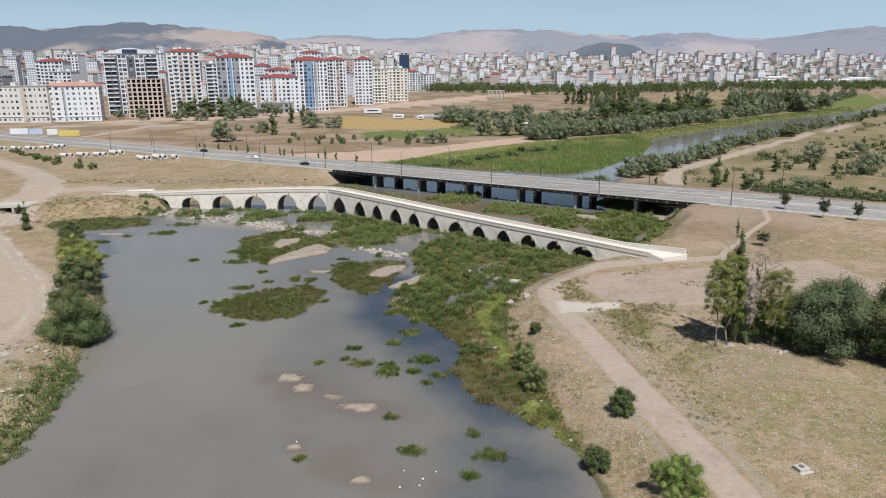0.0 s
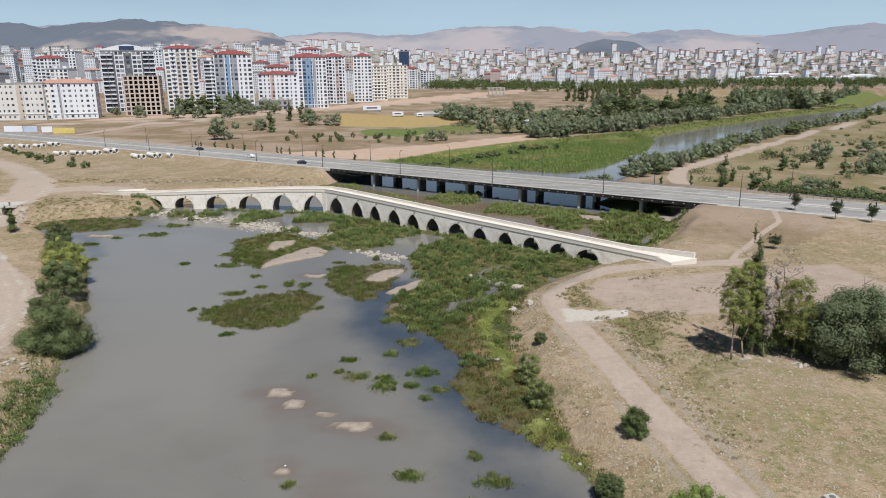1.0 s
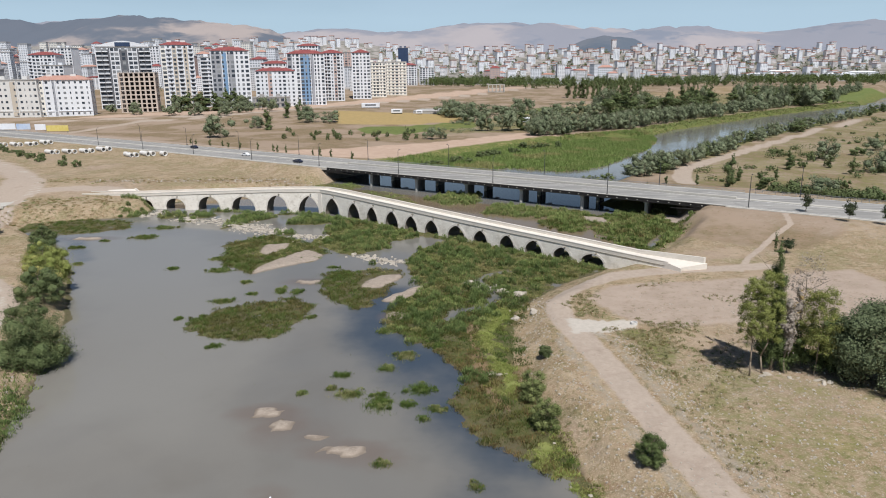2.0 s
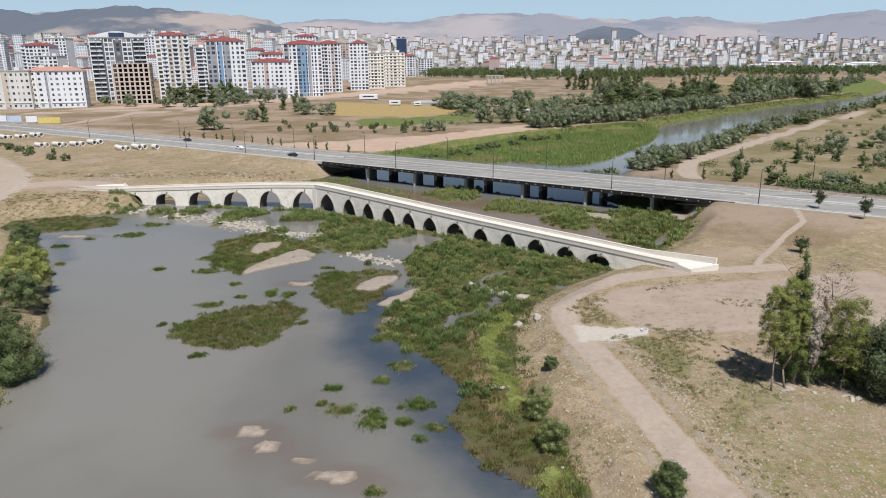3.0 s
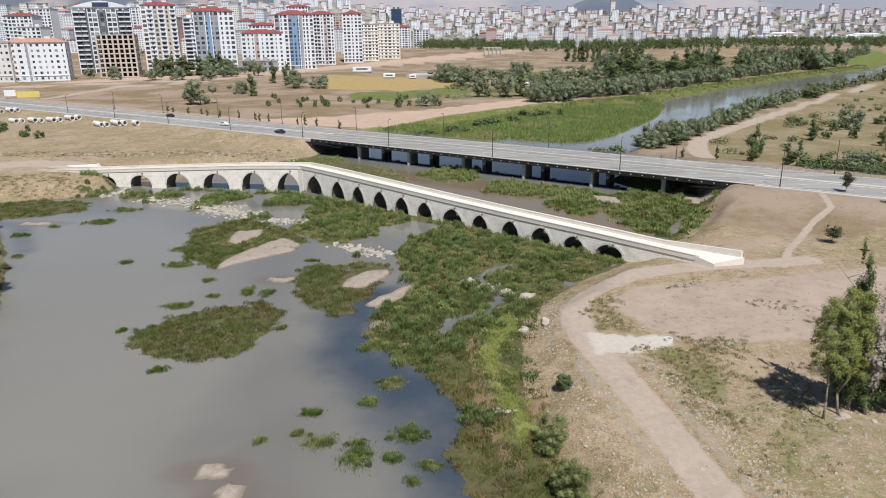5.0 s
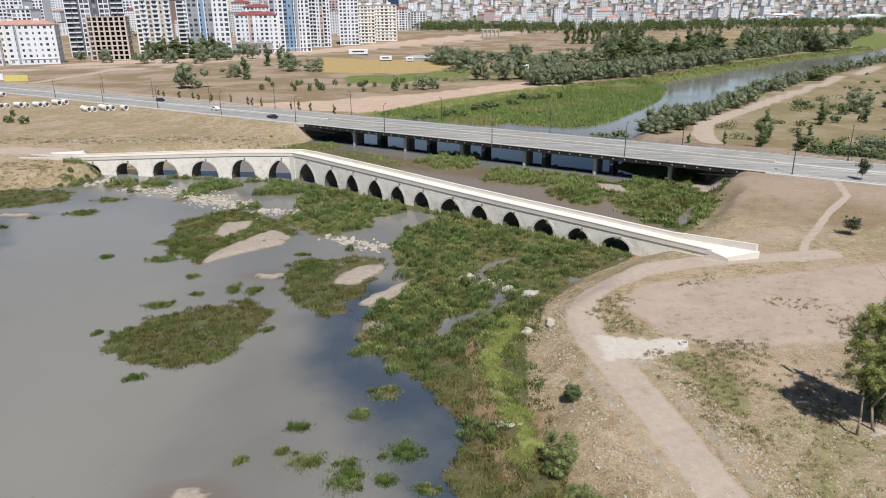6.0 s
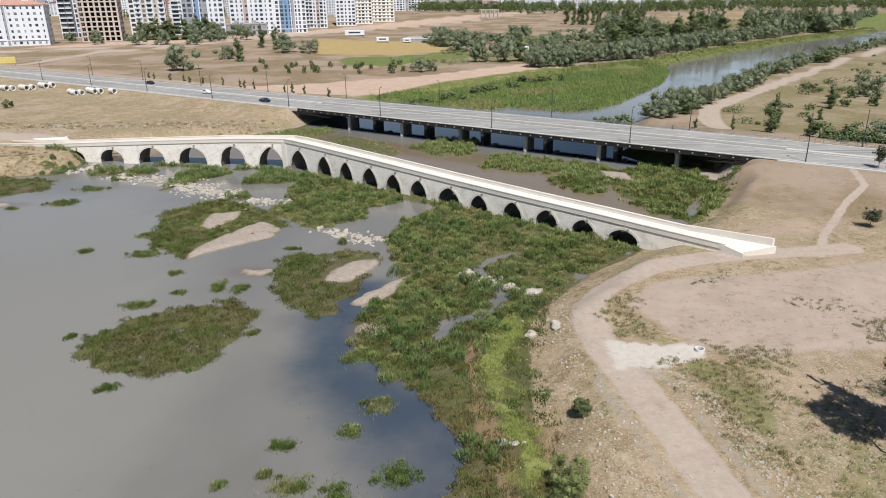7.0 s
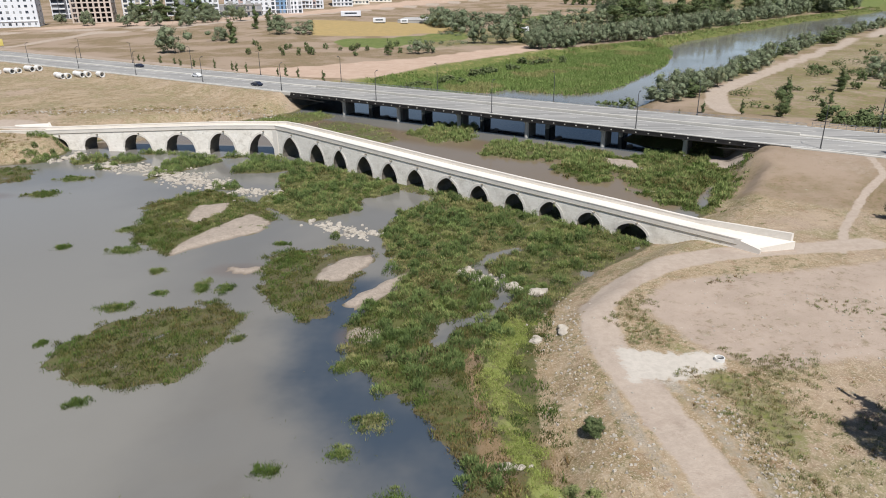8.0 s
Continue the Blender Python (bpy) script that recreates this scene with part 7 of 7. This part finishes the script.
        f += [(k, k + 1, k + 5, k + 4), (k + 1, k + 2, k + 6, k + 5), (k + 2, k + 3, k + 7, k + 6), (k + 3, k, k + 4, k + 7), (k + 4, k + 5, k + 6, k + 7)]

    for x, y in spots[290:]:
        w, d, fl = rng.uniform(9, 19), 16, int(rng.integers(4, 11) * ((0.6 if rng.random() < 0.8 else 1.3) if x > 330 else 0.8))
        m = at(x, y, rng.normal(0, 0.25))
        brick(walls, m, -w / 2, w / 2, -d / 2, d / 2, -12, fl * 3.1)
        brick(roofs, m, -w / 2 - 0.6, w / 2 + 0.6, -d / 2 - 0.6, d / 2 + 0.6, fl * 3.1 + 0.05, fl * 3.1 + 1.8)
        for a in range(fl):
            for c in range(4):
                px = -w / 2 + w * (c + 0.5) / 4
                k = len(panes[0])
                panes[0].extend(m @ Vector((px + e * w * 0.07, -d / 2 - 0.15, a * 3.1 + z)) for e, z in ((-1, 0.9), (1, 0.9), (1, 2.3), (-1, 2.3)))
                panes[1].append((k, k + 1, k + 2, k + 3))
    for nm, store, mat, lab in (("far_blocks", walls, TOWNWALL, "pale blocks of flats on the slope behind the town"), ("far_roofs", roofs, ORANGEROOF, "faded red roofs on the slope behind the town"), ("far_glazing", panes, FARGLASS, "dark windows of the blocks on the slope")):
        tagged(raw(nm, store[0], store[1], mat), lab, "buildings", kind="stuff")
    for k in range(9):
        x, y = 700 + k * 95 + rng.uniform(-20, 20), 1750 + rng.uniform(-60, 60)
        root = thing("warehouse", at(x, y), "long low white warehouse", "building", "warehouses beyond the woods")
        part("wall", cube(-34, 34, -14, 14, -8, 10), WHITE, root)
        part("roof", hip_roof(68, 28, 10.02, 3), WHITE, root)


# ---- things on the plain ----


def pipes():
    first = None
    for x0, y0, x1, y1, n in ((-262, 376, -226, 381, 15), (-205, 341, -176, 347, 12), (-158, 326.5, -144.5, 326, 6), (-138, 321, -138, 321, 1)):
        for i in range(n):
            k = i / max(1, n - 1)
            x, y = x0 + (x1 - x0) * k, y0 + (y1 - y0) * k + (2.6 if i % 3 == 0 else 0)
            m = at(x, y, -2.25 + 0.12 * math.sin(i * 2.3)) @ Matrix.Translation((0, 0, 1.05))
            if first is None:
                first = thing("concrete_pipe", m, "white concrete drain pipe lying on the ground", "pipe", "pipes stacked beside the road")
                bm = bmesh.new()
                ring = [(1.0, 1.3), (1.0, -1.6), (0.8, -1.6), (0.8, 1.9), (1.12, 1.9), (1.12, 1.3)]
                rows = [[bm.verts.new((r * 1.05 * math.cos(a), l, r * 1.05 * math.sin(a))) for r, l in ring] for a in np.linspace(0, 2 * math.pi, 18, endpoint=False)]
                for a, b in zip(rows, rows[1:] + rows[:1]):
                    for j in range(6):
                        bm.faces.new((a[j], b[j], b[(j + 1) % 6], a[(j + 1) % 6]))
                bmesh.ops.recalc_face_normals(bm, faces=bm.faces)
                part("barrel", bm, PIPE, first)
            else:
                copy_thing(first, m)


def rocks():
    """Pale boulders of the weirs and along the bank."""
    rng = np.random.default_rng(9)
    mesh = []
    for i in range(5):
        bm = bmesh.new()
        bmesh.ops.create_icosphere(bm, subdivisions=2, radius=1)
        for v in bm.verts:
            v.co *= 1 + 0.28 * noise.noise(v.co * 1.3 + Vector((i * 7, 0, 0)))
            v.co.x, v.co.z = v.co.x * 1.3, v.co.z * 0.6
            v.co = Vector([round(c * 3.2) / 3.2 * 0.5 + c * 0.5 for c in v.co])
        me = bpy.data.meshes.new("rock")
        bm.to_mesh(me)
        bm.free()
        me.materials.append(ROCK)
        mesh.append(me)

    def put(x, y, s):
        o = new("rock", mesh[int(rng.integers(5))])
        z = max(-0.12, float(land(np.array([x]), np.array([y]))[0]))
        o.matrix_basis = Matrix.LocRotScale((x, y, z + 0.12 * s), Euler((rng.normal(0, 0.2), rng.normal(0, 0.2), rng.uniform(0, 6.28))), (s, s * rng.uniform(0.7, 1.1), s * rng.uniform(0.6, 1)))
        tagged(o, "pale weathered boulder lying in the shallows", "rock", "boulders in the river")

    for (x0, y0, x1, y1, wide, n, big) in ((-97, 209, -92, 216, 2.4, 34, 0.65), (-84, 205, -69, 201, 3.4, 60, 0.6), (-64, 197, -49, 186.5, 4.2, 120, 0.6), (-44, 182.5, -34, 181.5, 2.4, 34, 0.65), (-24, 163, -12.5, 156.5, 2.6, 46, 0.65), (1.5, 141.4, 6.5, 137, 1.8, 30, 0.6), (7, 136.5, 12.6, 133.3, 0.9, 14, 0.7), (11.5, 133.6, 13, 132.6, 0.5, 3, 1.1), (10.2, 119.6, 11.3, 121.6, 0.8, 8, 0.6), (5.5, 97.4, 7.5, 98.6, 0.8, 6, 0.5), (-47, 165, -40, 176, 2.5, 6, 0.35),
                                            (-58, 70, -60, 84, 2.0, 14, 0.36), (-60, 86, -66, 92, 2.0, 14, 0.4), (13.5, 122, 14.5, 119, 0.7, 4, 0.7), (14, 66, 12, 90, 2.0, 10, 0.4), (40, 92.5, 58, 88.5, 1.2, 12, 0.42)):
        for i in range(round(n * 0.66)):
            k = rng.random()
            put(x0 + (x1 - x0) * k + rng.normal(0, wide * 0.4), y0 + (y1 - y0) * k + rng.normal(0, wide * 0.5), big * rng.uniform(0.45, 1.15))


def rubble():
    """Loose stones and clods on the worn banks."""
    rng = np.random.default_rng(19)
    vs, fs = [], []
    shape = np.array([(-1, -0.8, -0.5), (0.9, -1, -0.5), (1.1, 0.8, -0.5), (-0.9, 1, -0.5), (-0.7, -0.5, 0.45), (0.6, -0.7, 0.6), (0.7, 0.6, 0.4), (-0.5, 0.7, 0.55)])
    quads = np.array([(0, 1, 5, 4), (1, 2, 6, 5), (2, 3, 7, 6), (3, 0, 4, 7), (4, 5, 6, 7)])
    lines = (([(-97, 209), (-92, 216)], 1.5, 60, 0.2), ([(-84, 205), (-69, 201)], 1.7, 150, 0.2), ([(-64, 197), (-49, 186.5)], 2.2, 330, 0.2), ([(-44, 182.5), (-34, 181.5)], 1.2, 80, 0.2), ([(-24, 163), (-12.5, 156.5)], 1.3, 110, 0.2), ([(1.5, 141.4), (6.5, 137)], 1.0, 60, 0.2), ([(-132, 250), (-110, 250), (-88, 257), (-68, 262), (-54, 264)], 2.6, 240, 0.17), ([(-57, 58), (-59, 78), (-64, 92)], 2.5, 120, 0.11), ([(14, 130), (13.5, 112), (15, 96), (18, 80), (21, 62)], 2.0, 600, 0.085),
             ([(30.5, 64), (28.5, 84), (26.5, 96), (24.5, 106)], 1.0, 420, 0.085), ([(35, 118), (60, 120), (75, 118)], 7.0, 420, 0.075), ([(36, 60), (40, 80), (48, 92)], 9.0, 1100, 0.075))
    for line, wide, n, size in lines:
        k = rng.uniform(0, len(line) - 1.001, n)
        i = k.astype(int)
        p = np.array(line, float)
        q = p[i] + (p[i + 1] - p[i]) * (k - i)[:, None] + rng.normal(0, wide, (n, 2))
        z = np.maximum(land(q[:, 0], q[:, 1]), -0.08)
        for (x, y), h in zip(q, z):
            s, an = size * rng.uniform(0.5, 2.0), rng.uniform(0, 6.28)
            v = shape * s * rng.uniform(0.7, 1.2, 3)
            c, d = math.cos(an), math.sin(an)
            fs.append(quads + 8 * len(vs))
            vs.append(np.column_stack([x + v[:, 0] * c - v[:, 1] * d, y + v[:, 0] * d + v[:, 1] * c, h + v[:, 2] + 0.3 * s]))
    tagged(raw("loose_stones", np.concatenate(vs), np.concatenate(fs), ROCK), "loose pale stones and clods scattered on the dry banks", "stones", kind="stuff")


def small_concrete():
    """A manhole and a well ring on the field, and litter on the shoals."""
    root = thing("manhole", at(36.5, 59, 0.3, 0.7, 0.7), "white concrete manhole standing on the field", "manhole")
    bm = cube(-0.9, 0.9, -0.8, 0.8, -0.4, 0.55, bevel=0.06)
    part("chamber", bm, CONCRETE, root)
    # dark disc on top that stands in for the shaded hole
    part("cover", tube(bmesh.new(), (0, 0, 0.553), (0, 0, 0.64), 0.42, 0.4, 16), SHADEDCONCRETE, root, "dark disc standing in for the shaded hole")
    part("footing", cube(-1.2, 1.2, -1.3, -0.803, -0.4, 0.14, bevel=0.04), CONCRETE, root)
    root = thing("well_ring", at(29.0, 111.9), "pale concrete well ring beside the dirt track", "well")
    bm = bmesh.new()
    rows = [[bm.verts.new((q * math.cos(k), q * math.sin(k), z)) for q, z in ((0.55, -0.3), (0.55, 0.35), (0.42, 0.35), (0.42, -0.3))] for k in np.linspace(0, 2 * math.pi, 22, endpoint=False)]
    for p, q in zip(rows, rows[1:] + rows[:1]):
        for j in range(4):
            bm.faces.new((p[j], q[j], q[(j + 1) % 4], p[(j + 1) % 4]))
    bmesh.ops.recalc_face_normals(bm, faces=bm.faces)
    part("ring", bm, PIPE, root)
    # shade inside the ring is put into the bottom's colour
    part("bottom", tube(bmesh.new(), (0, 0, -0.2), (0, 0, 0.05), 0.415, 0.415, 16), SHADEVOID, root, "bottom coloured near-black for shade")
    rng = np.random.default_rng(83)
    for x, y in ((-5.3, 62.4), (-1.7, 62.2), (-3.4, 59.6), (-5.5, 59.2), (-18.8, 68.4), (-3.1, 60.8)):
        bm = bmesh.new()
        bmesh.ops.create_icosphere(bm, subdivisions=2, radius=0.12)
        for v in bm.verts:
            v.co *= 1 + 0.5 * noise.noise(v.co * 4 + Vector((x, y, 0)))
            v.co.z *= 0.35
        me = bpy.data.meshes.new("plastic_bag")
        bm.to_mesh(me)
        bm.free()
        me.materials.append(WHITE)
        o = tagged(new("plastic_bag", me), "crumpled white plastic bag on the muddy shoal", "litter", "litter on the shoal")
        o.matrix_basis = Matrix.LocRotScale((x, y, 0.05), Euler((0, 0, rng.uniform(0, 6))), (rng.uniform(0.8, 1.7), rng.uniform(0.6, 1.1), 1))


def culvert():
    """The small concrete bridge on the western track."""
    root = thing("culvert", Matrix.Translation((-141.5, 205.2, 0)) @ Matrix.Rotation(radians(12), 4, "Z"), "small concrete culvert with two dark openings", "culvert")
    part("deck", cube(-10, 4.5, 0, 8, 3.15, 3.75, bevel=0.05), CONCRETE, root)
    part("kerb", cube(-10, 4.5, 0.05, 0.4, 3.753, 4.0, bevel=0.04), CONCRETE, root)
    for x in (-9.7, -5.0, -0.4, 4.2):
        part("pier_wall", cube(x - 0.3, x + 0.3, 0.1, 7.8, -0.5, 3.147), CONCRETE, root)
    # added near-black sheet in place of shade in the openings
    part("back_wall", cube(-9.4, 3.9, 6.5, 6.8, -0.5, 3.147), SHADEVOID, root, "near-black sheet for the shade in the openings")



def cars():
    def car(u, n, paint, label, heading=0):
        root = thing("car", Matrix.Translation(on_road(u, n, 5.6)) @ Matrix.Rotation(math.atan2(HD.y, HD.x) + heading, 4, "Z"), label, "car")
        bm = bmesh.new()
        prof = [(-2.15, 0.3), (-2.2, 0.75), (-2.05, 0.95), (-1.3, 1.02), (-0.75, 1.45), (0.75, 1.47), (1.45, 1.0), (2.1, 0.85), (2.2, 0.5), (2.1, 0.3)]
        l = [bm.verts.new((x, -0.85, z)) for x, z in prof]
        r = [bm.verts.new((x, 0.85, z)) for x, z in prof]
        bm.faces.new(l), bm.faces.new(r[::-1])
        for i in range(len(prof)):
            j = (i + 1) % len(prof)
            bm.faces.new((l[j], l[i], r[i], r[j]))
        bmesh.ops.recalc_face_normals(bm, faces=bm.faces)
        part("body", bm, paint, root)
        for s in (-1, 1):
            part("side_window", cube(-0.95, 0.85, s * 0.86 - 0.012, s * 0.86 + 0.012, 1.02, 1.36), GLASS, root)
        for x, y in ((-1.35, -0.75), (-1.35, 0.75), (1.35, -0.75), (1.35, 0.75)):
            wheel = part("wheel", tube(bmesh.new(), (x, y - 0.13, 0.33), (x, y + 0.13, 0.33), 0.33, 0.33, 14), NEARBLACK, root)
            part("rim", tube(bmesh.new(), (x, y - 0.14, 0.33), (x, y + 0.14, 0.33), 0.2, 0.2, 10), GALV, wheel)

    dark = plain("dark_blue_car_paint", (0.02, 0.025, 0.045), (0.025, 0.03, 0.05), 0.5, 5, 0.3, 0.0)
    white = plain("white_car_paint", (0.7, 0.7, 0.7), (0.72, 0.72, 0.72), 0.5, 5, 0.3, 0.0)
    car(-214, 208.0, dark, "dark blue car on the highway")
    car(-252, 212.6, white, "white car on the highway")
    car(-300, 220.5, dark, "dark car on the highway")


def scrub():
    """Low bushes over the plain beside the upstream reach."""
    rng = np.random.default_rng(64)
    for poly, n, lab in (([(80, 250), (115, 325), (250, 490), (560, 820), (700, 820), (430, 480), (240, 250), (130, 210)], 1300, "low green scrub on the plain beside the river"), ([(-20, 440), (60, 480), (200, 570), (520, 960), (440, 1040), (200, 800), (60, 640), (-30, 520)], 700, "low green scrub behind the reed bed"),
                         ([tuple(on_road(u, n)[:2]) for u, n in ((-38, 237), (-10, 236), (60, 236), (60, 250), (0, 252), (-34, 246))], 420, "dense green bushes behind the highway")):
        px, py = [p[0] for p in poly], [p[1] for p in poly]
        x, y = rng.uniform(min(px), max(px), n * 4), rng.uniform(min(py), max(py), n * 4)
        ok = (reach(poly, x, y) > 0) & (wave(x, y, 30, 2) + rng.normal(0, 0.3, len(x)) > (0.15 if n != 420 else -1)) & (along([(79, 240), (84, 265), (92, 287), (137, 344), (244, 475), (373, 618), (700, 1000)], x, y) > 6) & (reach(WET, x, y) < -4)
        x, y = x[ok][:n], y[ok][:n]
        z = land(x, y)
        vs, fs = [], []
        for i in range(len(x)):
            h = rng.uniform(1.0, 3.4)
            v, f = leaf_cloud(rng, [((x[i] + rng.normal(0, h * 0.4), y[i] + rng.normal(0, h * 0.4), z[i] + h * 0.45), (h * 0.8, h * 0.8, h * 0.5)) for _ in range(2)], 90, 0.55)
            fs.append(f + len(v) * i)
            vs.append(v)
        tagged(raw("scrub", np.concatenate(vs), np.concatenate(fs), WILLOW if lab.endswith("bed") else SHRUB), lab, "scrub", kind="stuff")


def town_trees():
    """Crowns between the blocks of the town."""
    rng = np.random.default_rng(63)
    n = 620
    x = np.concatenate([rng.uniform(-250, 1500, n), rng.uniform(-1200, -250, 260)])
    y = np.concatenate([rng.uniform(1450, 2350, n), rng.uniform(950, 1600, 260)])
    z = land(x, y)
    vs, fs, at_ = [], [], 0
    for i in range(len(x)):
        h = rng.uniform(8, 16)
        v, f = leaf_cloud(rng, [((x[i], y[i], z[i] + h * k), (h * 0.55, h * 0.5, h * 0.3)) for k in (0.35, 0.65)], 70, 2.4)
        fs.append(f + at_)
        vs.append(v)
        at_ += len(v)
    tagged(raw("town_trees", np.concatenate(vs), np.concatenate(fs), SHRUB), "dark green trees among the far blocks of flats", "woods", kind="stuff")


def roadside():
    """Boards and vehicles far off beside the fields."""
    yellow = plain("faded_yellow_board", (0.55, 0.45, 0.12), (0.62, 0.52, 0.2), 0.5, 3)
    bluebd = plain("blue_white_board", (0.35, 0.45, 0.62), (0.6, 0.62, 0.66), 0.15, 1)
    for x, y, w, mat, lab in ((-303, 462, 12, WHITE, "white roadside billboard on posts"), (-290, 460, 9, bluebd, "blue and white roadside billboard on posts"), (-278, 459, 7, WHITE, "white roadside billboard on posts"), (-266, 458, 14, yellow, "faded yellow roadside billboard on posts")):
        root = thing("billboard", at(x, y, 0.1), lab, "billboard", "boards beside the highway")
        part("panel", cube(-w / 2, w / 2, -0.12, 0.12, 1.2, 5.0, bevel=0.03), mat, root)
        for px in (-w / 2 + 0.8, w / 2 - 0.8):
            part("post", cube(px - 0.1, px + 0.1, 0.121, 0.32, -0.5, 4.6), GALV, root)
    for x, y, w, h, lab, nm in ((-56, 626, 10, 4.0, "white caravan parked in the field", "caravan"), (-89, 702, 18, 5, "long white site cabin", "cabin"), (-36, 626, 6, 3.4, "small white van in the field", "van"), (52, 545, 7, 4, "small white hut among the trees", "hut")):
        root = thing(nm, at(x, y, 0.05), lab, nm)
        part("body", cube(-w / 2, w / 2, -2, 2, 0.5, h, bevel=0.25), WHITE, root)
        part("window", cube(-w * 0.3, w * 0.3, -2.06, -1.95, h * 0.5, h * 0.75), GLASS, root)
        part("base", cube(-w / 2 + 0.4, w / 2 - 0.4, -1.7, 1.7, -0.3, 0.497), NEARBLACK, root)
    root = thing("greenhouse", at(-20, 640), "long low grey greenhouse in the field", "greenhouse")
    part("roof", hip_roof(44, 12, 2.6, 2.0, 0.2), GREYROOF, root)
    part("wall", cube(-22, 22, -6, 6, -0.5, 2.58), GREYROOF, root)


old_bridge()
highway()
roadside()
scrub()
town_trees()
street_lamps()
marsh()
near_trees()
far_trees()
town_front()
far_town()
pipes()
rocks()
culvert()
rubble()
small_concrete()
cars()
